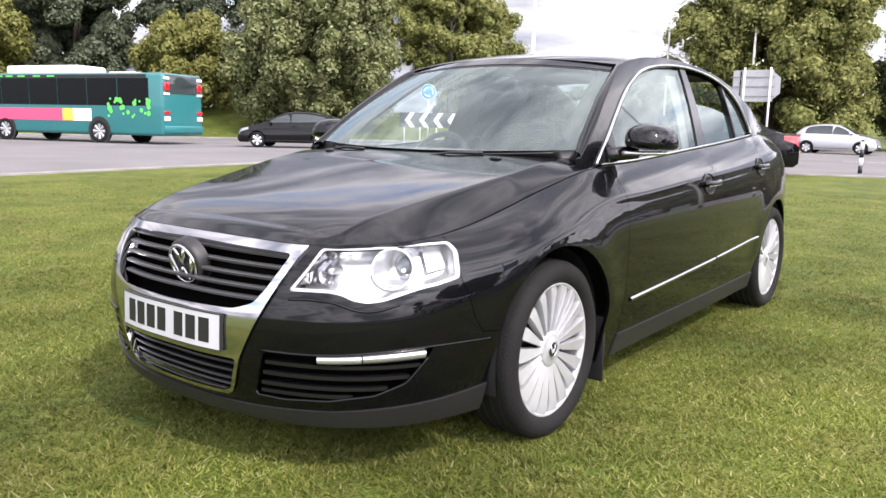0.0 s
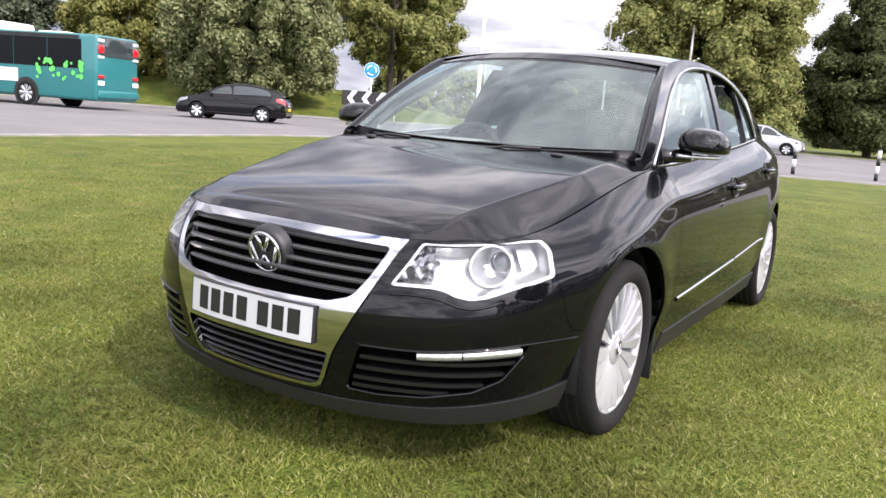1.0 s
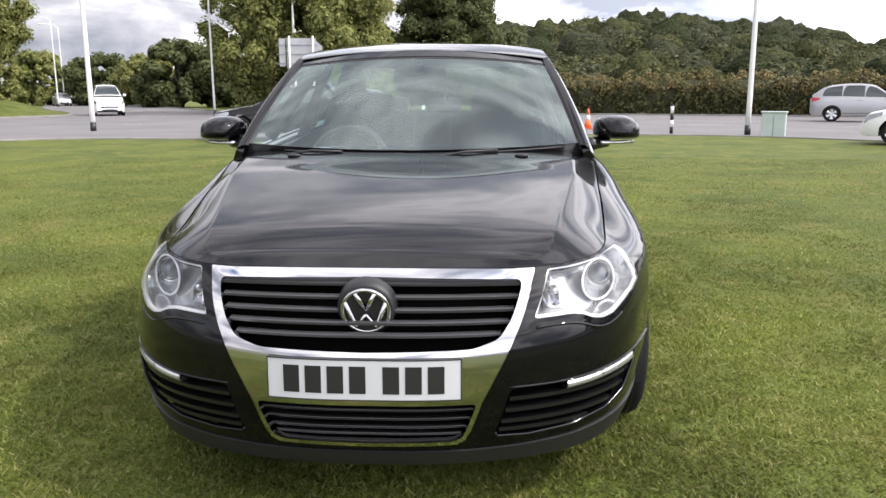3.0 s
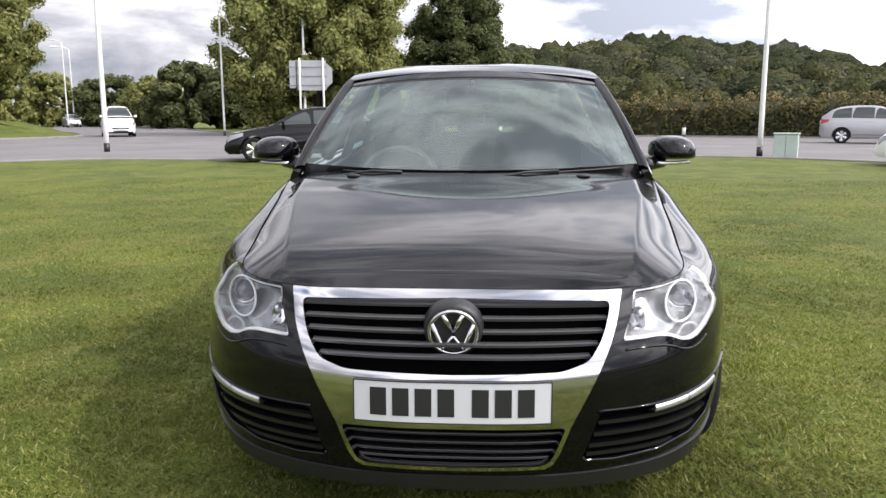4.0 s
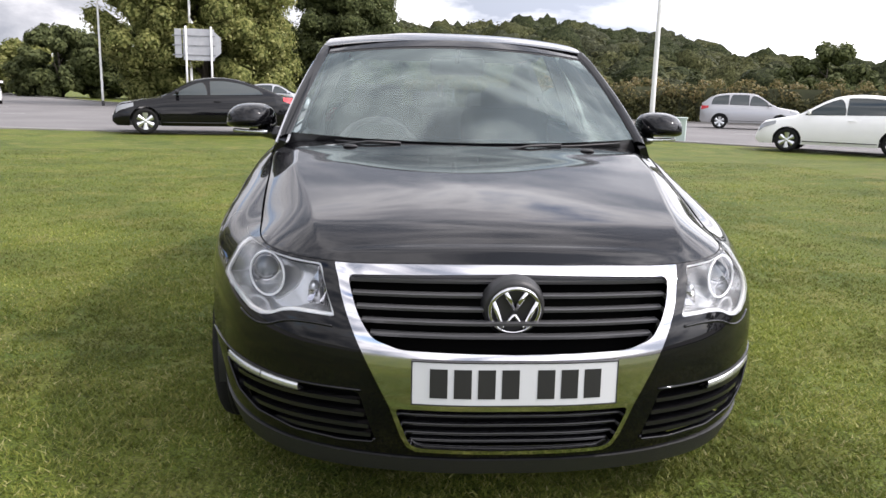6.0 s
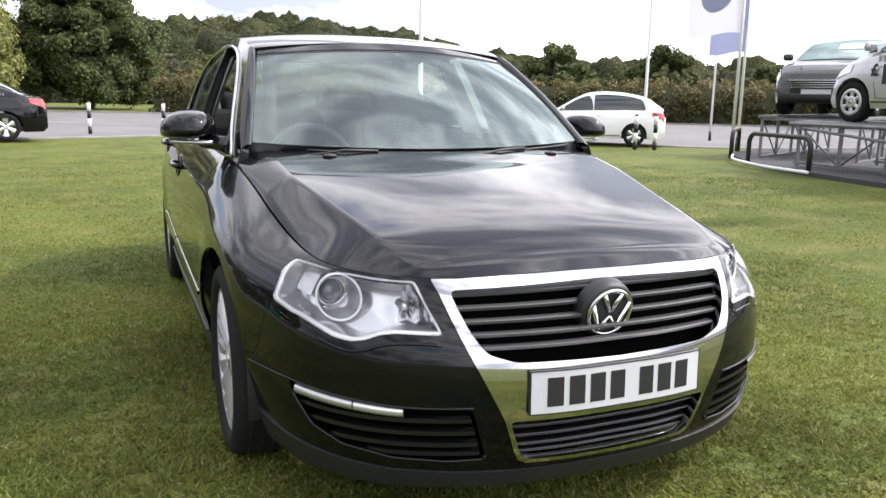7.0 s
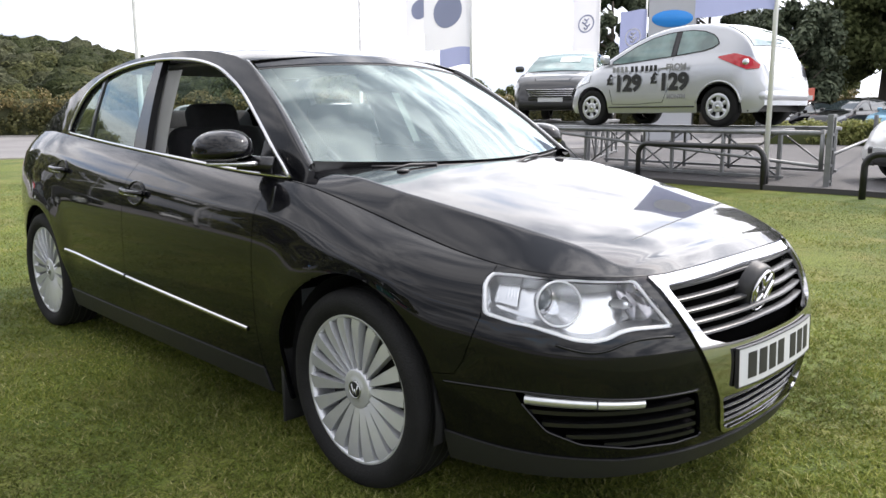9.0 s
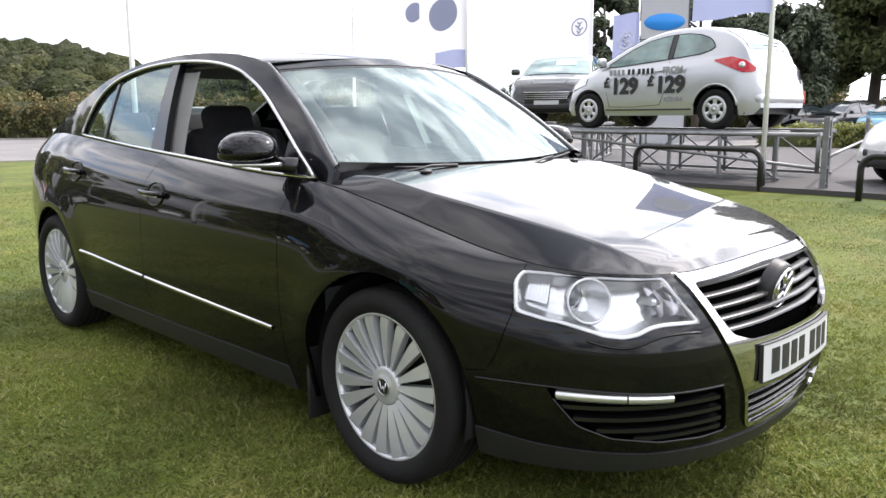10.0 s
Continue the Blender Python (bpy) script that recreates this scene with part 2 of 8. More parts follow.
def lathe(bm, prof, seg=32, m=None):
    """Turns a profile of (radius, height along x) round the x axis."""
    rings = [[bm.verts.new((h, r * math.cos(k * math.tau / seg), r * math.sin(k * math.tau / seg))) for k in range(seg)] for r, h in prof]
    if m is not None:
        for ring in rings:
            for v in ring:
                v.co = m @ v.co
    for a, b in zip(rings, rings[1:]):
        for k in range(seg):
            bm.faces.new((a[k], b[k], b[(k + 1) % seg], a[(k + 1) % seg]))
    return bm


def grid(bm, rows):
    """A sheet through rows of points."""
    vs = [[bm.verts.new(p) for p in r] for r in rows]
    for a, b in zip(vs, vs[1:]):
        for i in range(len(a) - 1):
            bm.faces.new((a[i], a[i + 1], b[i + 1], b[i]))
    return bm


def prism(bm, outline, y0, y1, m=None):
    """An outline of (x, z) points drawn out from y0 to y1."""
    a = [bm.verts.new((x, y0, z)) for x, z in outline]
    b = [bm.verts.new((x, y1, z)) for x, z in outline]
    n = len(a)
    fs = [bm.faces.new(a), bm.faces.new(b[::-1])]
    for i in range(n):
        fs.append(bm.faces.new((a[i], b[i], b[(i + 1) % n], a[(i + 1) % n])))
    if m is not None:
        bmesh.ops.transform(bm, matrix=m, verts=a + b)
    bmesh.ops.recalc_face_normals(bm, faces=fs)
    return bm


def smooth01(x, a, b):
    t = min(max((x - a) / (b - a), 0.0), 1.0)
    return t * t * (3 - 2 * t)


def rise(x, y):
    """Height of the ground: level round the car, dipping a little towards the road, rising to the yard."""
    return 0.25 * smooth01(x, 3.5, 9.5) * (1 - smooth01(y, 8, 14)) + smooth01(math.hypot(x, y), 6, 15) * (-0.05 + 0.08 * math.tanh(-x / 9) + 0.0012 * max(-60, min(y, 90)))


# ---- the setting: ground, road, kerbs ----
def grass_material(name, c1, c2, c3):
    m = material(name, c1, 0.75, spec=0.2)
    n, l = m.node_tree.nodes, m.node_tree.links
    b = n["Principled BSDF"]
    co = n.new("ShaderNodeTexCoord")
    big, mid, fin = (n.new("ShaderNodeTexNoise") for _ in range(3))
    for t, s, d in ((big, 0.7, 6), (mid, 2.2, 5), (fin, 75.0, 4)):
        t.inputs["Scale"].default_value, t.inputs["Detail"].default_value = s, d
        l.new(co.outputs["Object"], t.inputs["Vector"])
    r1 = n.new("ShaderNodeValToRGB")
    r1.color_ramp.elements[0].position, r1.color_ramp.elements[0].color = 0.38, (*c1, 1)
    r1.color_ramp.elements[1].position, r1.color_ramp.elements[1].color = 0.62, (*c2, 1)
    l.new(big.outputs["Fac"], r1.inputs["Fac"])
    r2 = n.new("ShaderNodeMapRange")
    r2.inputs["From Min"].default_value, r2.inputs["From Max"].default_value = 0.48, 0.70
    l.new(mid.outputs["Fac"], r2.inputs["Value"])
    mx = n.new("ShaderNodeMix")
    mx.data_type = "RGBA"
    l.new(r2.outputs[0], mx.inputs["Factor"])
    l.new(r1.outputs["Color"], mx.inputs[6])
    mx.inputs[7].default_value = (*c3, 1)
    h = n.new("ShaderNodeHueSaturation")
    mr = n.new("ShaderNodeMapRange")
    mr.inputs["From Min"].default_value, mr.inputs["From Max"].default_value = 0.3, 0.7
    mr.inputs["To Min"].default_value, mr.inputs["To Max"].default_value = 0.28, 1.28
    l.new(fin.outputs["Fac"], mr.inputs["Value"])
    l.new(mr.outputs[0], h.inputs["Value"])
    l.new(mx.outputs[2], h.inputs["Color"])
    l.new(h.outputs["Color"], b.inputs["Base Color"])
    bp = n.new("ShaderNodeBump")
    bp.inputs["Strength"].default_value, bp.inputs["Distance"].default_value = 0.7, 0.03
    l.new(fin.outputs["Fac"], bp.inputs["Height"])
    l.new(bp.outputs[0], b.inputs["Normal"])
    return m


LAWN = grass_material("lawn", (0.074, 0.108, 0.014), (0.132, 0.160, 0.022), (0.178, 0.172, 0.042))
ASPHALT = material("asphalt", (0.165, 0.157, 0.155), 0.85, colour2=(0.128, 0.122, 0.122), scale=0.35, fine=0.18, bump=0.4, bump_scale=70)
LOT = material("dark_asphalt", (0.056, 0.052, 0.053), 0.8, colour2=(0.040, 0.038, 0.039), scale=0.6, fine=0.12, bump=0.4, bump_scale=70)
KERB = material("kerb_concrete", (0.25, 0.24, 0.225), 0.85, colour2=(0.19, 0.18, 0.17), scale=1.5, fine=0.1, bump=0.3, bump_scale=80)
MARK = material("road_marking", (0.6, 0.6, 0.58), 0.7, vary=0.35, scale=6)


def curve(points, n=12, closed=False):
    """A smooth line through points (Catmull-Rom)."""
    p = [Vector(q) for q in points]
    out = []
    m = len(p)
    for i in range(m if closed else m - 1):
        a, b, c, d = (p[(i + k) % m] if closed else p[min(max(i + k, 0), m - 1)] for k in (-1, 0, 1, 2))
        for k in range(n):
            t = k / n
            out.append(0.5 * (2 * b + (c - a) * t + (2 * a - 5 * b + 4 * c - d) * t * t + (3 * b - a - 3 * c + d) * t ** 3))
    if not closed:
        out.append(p[-1])
    return out


bm = bmesh.new()
RADII = [0, 1.2, 2.4, 3.6, 4.8, 6, 7, 8, 9, 10, 11, 12, 13, 14, 15, 17, 19, 21, 24, 27, 30, 35, 40, 46, 53, 60, 70, 82, 95, 115, 140, 180, 240, 340, 500, 800, 1400, 2500]
rings = []
for r in RADII:
    rings.append([bm.verts.new((r * math.cos(a), r * math.sin(a), rise(r * math.cos(a), r * math.sin(a)))) for a in (k * math.tau / 120 for k in range(120))] if r else [bm.verts.new((0, 0, 0))])
for k in range(120):
    bm.faces.new((rings[0][0], rings[1][k], rings[1][(k + 1) % 120]))
for a, b in zip(rings[1:], rings[2:]):
    for k in range(120):
        bm.faces.new((a[k], b[k], b[(k + 1) % 120], a[(k + 1) % 120]))
tagged(link("ground", bm, LAWN), "mown green lawn with dry yellowish patches", "lawn", kind="structure")

NEAR_EDGE = [(-10, -40), (-10.6, -16), (-11.6, -5), (-12.6, 2.2), (-12.9, 4.4), (-13.2, 7), (-13.6, 9.8), (-13.8, 13), (-12.9, 15.8), (-10.8, 16.9), (-8, 16.9), (-5, 16.9), (-2.6, 18.3), (0.5, 19.9), (4, 20.8), (8, 20.2), (11, 17.8), (14, 14.2), (18, 10.5), (25, 5), (40, -8), (60, -26)]
FAR_EDGE = [(-78, -40), (-72, -22), (-64, -8), (-57, 3), (-50, 11), (-44, 16.5), (-39, 20.5), (-34.5, 24.5), (-31, 28), (-28, 31), (-25.5, 34.5), (-24, 38.5), (-12.5, 43.5), (-5, 44.5), (4, 44.6), (9, 44), (15, 42), (21, 38.5), (28, 32.5), (38, 25), (53, 11), (73, -7)]


def strip(bm, a, b, lift, steps=6, power=1.0):
    """A sheet between two lines on the ground, with its rows closer together near the first line for a higher power."""
    rows = []
    for p, q in zip(a, b):
        pts = [p.lerp(q, (k / steps) ** power) for k in range(steps + 1)]
        rows.append([(v.x, v.y, rise(v.x, v.y) + lift) for v in pts])
    return grid(bm, rows)


def flat(points, n=8):
    return curve([(x, y, 0) for x, y in points], n)


near_line, far_line = flat(NEAR_EDGE), flat(FAR_EDGE)
bm = strip(bmesh.new(), near_line, far_line, 0.03, 14)
bmesh.ops.recalc_face_normals(bm, faces=bm.faces)
if sum(f.normal.z for f in bm.faces) < 0:
    bmesh.ops.reverse_faces(bm, faces=bm.faces)
road = tagged(link("road", bm, ASPHALT), "grey asphalt road curving round the lawn to a roundabout", "road", kind="structure")


def kerb_line(line, inner, width=0.14, height=0.12):
    """A kerb along a line; inner is the side on which it lies."""
    bm = bmesh.new()
    rows = []
    for i, p in enumerate(line):
        a, b = line[max(i - 1, 0)], line[min(i + 1, len(line) - 1)]
        d = (b - a).normalized()
        s = Vector((-d.y, d.x, 0)) * inner
        z = rise(p.x, p.y)
        q = p + s * width
        rows.append([(p.x, p.y, z - 0.05), (p.x, p.y, z + height - 0.02), (p.x + s.x * 0.02, p.y + s.y * 0.02, z + height), (q.x, q.y, z + height), (q.x, q.y, z - 0.05)])
    grid(bm, rows)
    bmesh.ops.recalc_face_normals(bm, faces=bm.faces)
    return bm


tagged(link("kerb_far", kerb_line(flat(FAR_EDGE[12:]), -1), KERB, smooth=False), "pale concrete kerb along the far side of the road", "kerb", kind="structure")
BRANCH_L = [(-24, 38.5), (-25, 42), (-28, 47), (-33, 54), (-42, 68), (-56, 92), (-80, 130)]
BRANCH_R = [(-12.5, 43.5), (-15.5, 46.5), (-19, 51), (-25, 60), (-34, 74), (-48, 97), (-72, 136)]
bm = strip(bmesh.new(), flat(BRANCH_L), flat(BRANCH_R), 0.034, 6)
bmesh.ops.recalc_face_normals(bm, faces=bm.faces)
if sum(f.normal.z for f in bm.faces) < 0:
    bmesh.ops.reverse_faces(bm, faces=bm.faces)
tagged(link("road_branch", bm, ASPHALT), "grey asphalt side road leading away", "road", kind="structure")
tagged(link("kerb_branch", kerb_line(flat(BRANCH_R), -1), KERB, smooth=False), "pale concrete kerb of the side road", "kerb", kind="structure")
ISLAND = FAR_EDGE[4:12] + BRANCH_L[1:5]
island_line = flat(ISLAND)
tagged(link("kerb_island", kerb_line(island_line, 1), KERB, smooth=False), "pale concrete kerb of the roundabout", "kerb", kind="structure")
bm = bmesh.new()
rows = []
for i, p in enumerate(island_line):
    a, b = island_line[max(i - 1, 0)], island_line[min(i + 1, len(island_line) - 1)]
    d = (b - a).normalized()
    s = Vector((-d.y, d.x, 0))
    r = []
    for k, (w, h) in enumerate(((0.14, 0.11), (1.0, 0.22), (3, 0.55), (6, 1.15), (9, 1.65), (13, 2.0), (17, 2.1))):
        reach = w * (1 - 0.75 * smooth01(i / (len(island_line) - 1), 0.45, 1.0))
        q = p + s * reach
        r.append((q.x, q.y, rise(q.x, q.y) + h * (1 - 0.6 * smooth01(i / (len(island_line) - 1), 0.45, 1.0))))
    rows.append(r)
grid(bm, rows)
bmesh.ops.recalc_face_normals(bm, faces=bm.faces)
if sum(f.normal.z for f in bm.faces) < 0:
    bmesh.ops.reverse_faces(bm, faces=bm.faces)
tagged(link("roundabout_bank", bm, LAWN), "grass bank of the roundabout", "grass bank", kind="structure")
tagged(link("kerb_near", kerb_line(near_line, 1, 0.12, 0.045), KERB, smooth=False), "low concrete kerb at the edge of the lawn", "kerb", kind="structure")

# the dealer's yard beside the lawn
YARD = [(7.0, -40), (7.1, -8), (7.4, -3), (7.6, -0.4), (7.6, 1.6), (7.75, 3.2), (8.15, 4.8), (8.95, 6.5), (10.5, 8.3), (12.8, 9.6), (16, 9.6), (22, 5.6)]
YARD_FAR = [(120, -60), (110, -40), (100, -30), (95, -25), (90, -22), (85, -20), (80, -18), (75, -16), (68, -14), (60, -12), (40, -4), (25, 4.4)]
yard_line = flat(YARD)
bm = strip(bmesh.new(), yard_line, flat(YARD_FAR), 0.045, 60, 2.6)
bmesh.ops.recalc_face_normals(bm, faces=bm.faces)
if sum(f.normal.z for f in bm.faces) < 0:
    bmesh.ops.reverse_faces(bm, faces=bm.faces)
tagged(link("yard", bm, LOT), "dark asphalt car sales yard", "yard", kind="structure")
tagged(link("kerb_yard", kerb_line(yard_line, 1, 0.08, 0.06), LOT, smooth=False), "low dark edging between the lawn and the yard", "kerb", kind="structure")
# dashes on the road
k = 0
for x, y, a in ((-15, 27, 12), (-9, 28.5, 10), (-3, 29.5, 6), (3, 30, -4), (9, 29, -12), (15, 26.5, -24), (-19, 35, 60), (-23, 44, 62), (-27, 52, 62), (-20, 23, 25), (-26, 17.5, 35)):
    bm = bmesh.new()
    m = pose(x, y, rise(x, y) + 0.036, 0, 0, a)
    vs = [bm.verts.new(m @ Vector(p)) for p in ((-1.0, -0.06, 0), (1.0, -0.06, 0), (1.0, 0.06, 0), (-1.0, 0.06, 0))]
    bm.faces.new(vs)
    part("lane_dash", bm, MARK, road, "white painted lane dash")


# ---- the black saloon car ----
# Plan of the body at its widest: x, y, top of the side, inset at the top, where the inset begins, its shape.
BODY = np.array([
    (-0.15, -2.297, 0.715, 0.152, 0.45, 0.80), (0.0, -2.300, 0.715, 0.155, 0.45, 0.80), (0.15, -2.297, 0.715, 0.152, 0.45, 0.80), (0.30, -2.275, 0.715, 0.135, 0.45, 0.80),
    (0.45, -2.235, 0.714, 0.112, 0.45, 0.80), (0.60, -2.160, 0.717, 0.100, 0.45, 0.80), (0.72, -2.045, 0.723, 0.100, 0.46, 0.75),
    (0.80, -1.900, 0.733, 0.115, 0.50, 0.70), (0.85, -1.720, 0.757, 0.140, 0.56, 0.55), (0.885, -1.500, 0.806, 0.155, 0.60, 0.42),
    (0.902, -1.200, 0.880, 0.150, 0.60, 0.35), (0.907, -0.920, 0.938, 0.130, 0.60, 0.35), (0.908, -0.600, 0.952, 0.116, 0.60, 0.35),
    (0.910, 0.000, 0.988, 0.120, 0.60, 0.35), (0.908, 0.600, 1.022, 0.135, 0.60, 0.35), (0.897, 1.200, 1.060, 0.152, 0.60, 0.35),
    (0.868, 1.580, 1.075, 0.165, 0.62, 0.35), (0.820, 1.860, 1.068, 0.155, 0.64, 0.40), (0.735, 2.100, 1.055, 0.130, 0.64, 0.50),
    (0.620, 2.260, 1.045, 0.120, 0.62, 0.60), (0.460, 2.350, 1.038, 0.120, 0.62, 0.60), (0.250, 2.395, 1.034, 0.125, 0.62, 0.60), (0.0, 2.405, 1.032, 0.130, 0.62, 0.60), (-0.25, 2.395, 1.034, 0.125, 0.62, 0.60)])


def spline_rows(c, n=40):
    out = []
    for i in range(1, len(c) - 2):
        a, b, d, e = c[i - 1], c[i], c[i + 1], c[i + 2]
        for t in np.arange(n) / n:
            out.append(0.5 * (2 * b + (d - a) * t + (2 * a - 5 * b + 4 * d - e) * t ** 2 + (3 * b - a - 3 * d + e) * t ** 3))
    out.append(c[-2])
    return np.array(out)


PLAN = spline_rows(BODY)
ker = np.exp(-np.linspace(-2, 2, 41) ** 2)
ker /= ker.sum()
mirror = np.array([-1, 1, 1, 1, 1, 1])
padded = np.vstack([PLAN[40:0:-1] * mirror, PLAN, PLAN[-2:-42:-1] * mirror])
PLAN = np.stack([np.convolve(padded[:, k], ker, "same")[40:-40] for k in range(6)], axis=1)
ARC = np.concatenate([[0], np.cumsum(np.hypot(np.diff(PLAN[:, 0]), np.diff(PLAN[:, 1])))])
TAN = np.gradient(PLAN[:, :2], axis=0)
TAN /= np.linalg.norm(TAN, axis=1)[:, None]
OUT = np.stack([TAN[:, 1], -TAN[:, 0]], axis=1)
S_END = float(ARC[-1])
SILL = 0.185


def plan(s):
    return [float(np.interp(s, ARC, PLAN[:, k])) for k in range(6)] + [float(np.interp(s, ARC, OUT[:, k])) for k in range(2)]


def s_of_x(x):
    """Distance along the plan from the nose's middle to where the front is at x."""
    k = int(np.argmax(PLAN[:, 1] > -1.5))
    return float(np.interp(x, PLAN[:k, 0], ARC[:k]))


def s_of_y(y):
    return float(np.interp(y, PLAN[:, 1], ARC))


def top_of(s):
    return float(np.interp(s, ARC, PLAN[:, 2]))


def skin(s, z, proud=0.0):
    """A point of the body's side, s along the plan and z up."""
    x, y, zt, ins, zb, sh, nx, ny = plan(s)
    off = 0.0
    if z > zb:
        q = (z - zb) / (zt - zb)
        off = ins * (sh * q * q + (1 - sh) * q ** 5)
    side = smooth01(y, -1.9, -1.2) * (1 - smooth01(y, 1.7, 2.2))
    low = 0.42 + 0.12 * side
    if z < low:
        off += (0.055 * (1 - side) + 0.05 * side) * ((low - z) / (low - SILL)) ** 2
    # shoulder crease along the doors
    crease = 0.006 * side * math.exp(-((z - (zt - 0.115)) / 0.018) ** 2)
    # flared wheel arches
    flare = sum(math.exp(-((math.hypot(y - wy, z - 0.32) - 0.37) / 0.10) ** 2) for wy in (-1.355, 1.355))
    flare *= 0.014 * smooth01(z, 0.30, 0.45) * smooth01(nx, 0.75, 0.97)
    off -= crease + flare + proud
    return Vector((x - nx * off, y - ny * off, z))


def skin_normal(s, z):
    e = 0.012
    a, b = skin(max(s - e, 0), z), skin(min(s + e, S_END), z)
    c, d = skin(s, z - e), skin(s, z + e)
    n = (b - a).cross(d - c)
    if s < 0.004:
        n.x = 0
    return n.normalized()


def cut_flat(bm, poly):
    """Cuts a flat sheet along the sides of a polygon."""
    n = len(poly)
    for i in range(n):
        (ax, ay), (bx, by) = poly[i], poly[(i + 1) % n]
        d = Vector((bx - ax, by - ay, 0))
        if d.length < 1e-6:
            continue
        x0, x1, y0, y1 = min(ax, bx) - 0.03, max(ax, bx) + 0.03, min(ay, by) - 0.03, max(ay, by) + 0.03
        fs = []
        for f in bm.faces:
            c = [v.co for v in f.verts]
            if max(v.x for v in c) > x0 and min(v.x for v in c) < x1 and max(v.y for v in c) > y0 and min(v.y for v in c) < y1:
                fs.append(f)
        geom = set(fs)
        for f in fs:
            geom.update(f.edges)
            geom.update(f.verts)
        bmesh.ops.bisect_plane(bm, geom=list(geom), dist=1e-5, plane_co=(ax, ay, 0), plane_no=Vector((-d.y, d.x, 0)).normalized())


def inside(p, poly):
    hit = False
    j = len(poly) - 1
    for i in range(len(poly)):
        (xi, yi), (xj, yj) = poly[i], poly[j]
        if (yi > p[1]) != (yj > p[1]) and p[0] < (xj - xi) * (p[1] - yi) / (yj - yi) + xi:
            hit = not hit
        j = i
    return hit


def round_poly(poly, r=0.02, n=3):
    """Rounds the corners of a polygon."""
    out = []
    m = len(poly)
    for i in range(m):
        p, a, b = Vector(poly[i]), Vector(poly[i - 1]), Vector(poly[(i + 1) % m])
        da, db = a - p, b - p
        k = min(r, da.length * 0.45, db.length * 0.45)
        p0, p1 = p + da.normalized() * k, p + db.normalized() * k
        for j in range(n + 1):
            t = j / n
            q = p0 * (1 - t) ** 2 + p * 2 * t * (1 - t) + p1 * t * t
            out.append((q.x, q.y))
    return out


def panel_mesh(name, tris, gap, flange, place, normal, mat, parent, label="", both=False, flip=False):
    """Shapes flat faces (lists of flat points) into a panel of the body with a gap round it and a turned-in edge."""
    key = lambda p: (round(p[0], 5), round(p[1], 5))
    idx, pts, faces = {}, [], []
    for f in tris:
        ids = []
        for p in f:
            k = key(p)
            if k not in idx:
                idx[k] = len(pts)
                pts.append(p)
            if idx[k] not in ids:
                ids.append(idx[k])
        if len(ids) > 2:
            faces.append(ids)
    count = {}
    for f in faces:
        for a, b in zip(f, f[1:] + f[:1]):
            count[(a, b)] = count.get((a, b), 0) + 1
    rim = [(a, b) for (a, b) in count if (b, a) not in count]
    shift = {}
    for a, b in rim:
        d = Vector((pts[b][0] - pts[a][0], pts[b][1] - pts[a][1]))
        if d.length < 1e-6 or (both and abs(pts[a][0]) < 1e-4 and abs(pts[b][0]) < 1e-4):
            continue
        n = Vector((-d.y, d.x)).normalized()
        for v in (a, b):
            shift[v] = shift.get(v, Vector((0, 0))) + n
    for v, n in shift.items():
        if n.length > 1e-6:
            n = n.normalized() * gap
            pts[v] = (pts[v][0] if both and abs(pts[v][0]) < 1e-4 else pts[v][0] + n.x, pts[v][1] + n.y)
    co = [place(*p) for p in pts]
    no = [normal(*p) for p in pts]
    nv = len(co)
    verts, norms, polys = list(co), list(no), [list(f) for f in faces]
    if flange > 0:
        made = {}
        for a, b in rim:
            if both and abs(pts[a][0]) < 1e-4 and abs(pts[b][0]) < 1e-4:
                continue
            t = (co[b] - co[a])
            if t.length < 1e-7:
                continue
            face_n = t.cross(no[a]).normalized()
            base = len(verts)
            verts += [co[a].copy(), co[b].copy(), co[b] - no[b] * flange, co[a] - no[a] * flange]
            norms += [face_n] * 4
            polys.append([base + 1, base, base + 3, base + 2])
    obs = []
    sides = [1, -1]
    if both:
        v2 = [Vector((-v.x, v.y, v.z)) for v in verts]
        n2 = [Vector((-v.x, v.y, v.z)) for v in norms]
        k = len(verts)
        verts, norms, polys = verts + v2, norms + n2, polys + [[i + k for i in f][::-1] for f in polys]
        sides = [1]
    for sgn in sides:
        vv = verts if sgn == 1 else [Vector((-v.x, v.y, v.z)) for v in verts]
        nn = norms if sgn == 1 else [Vector((-v.x, v.y, v.z)) for v in norms]
        pp = polys if sgn == 1 else [f[::-1] for f in polys]
        me = bpy.data.meshes.new(name)
        me.from_pydata([tuple(v) for v in vv], [], pp)
        me.polygons.foreach_set("use_smooth", [True] * len(me.polygons))
        me.normals_split_custom_set_from_vertices([tuple(n) for n in nn])
        me.materials.append(mat)
        ob = new(name, me)
        ob.parent = parent
        if label:
            ob["label"] = label
        obs.append(ob)
    return obs


saloon = thing("saloon_car", "shiny black four-door saloon car parked on the mown lawn", "car")

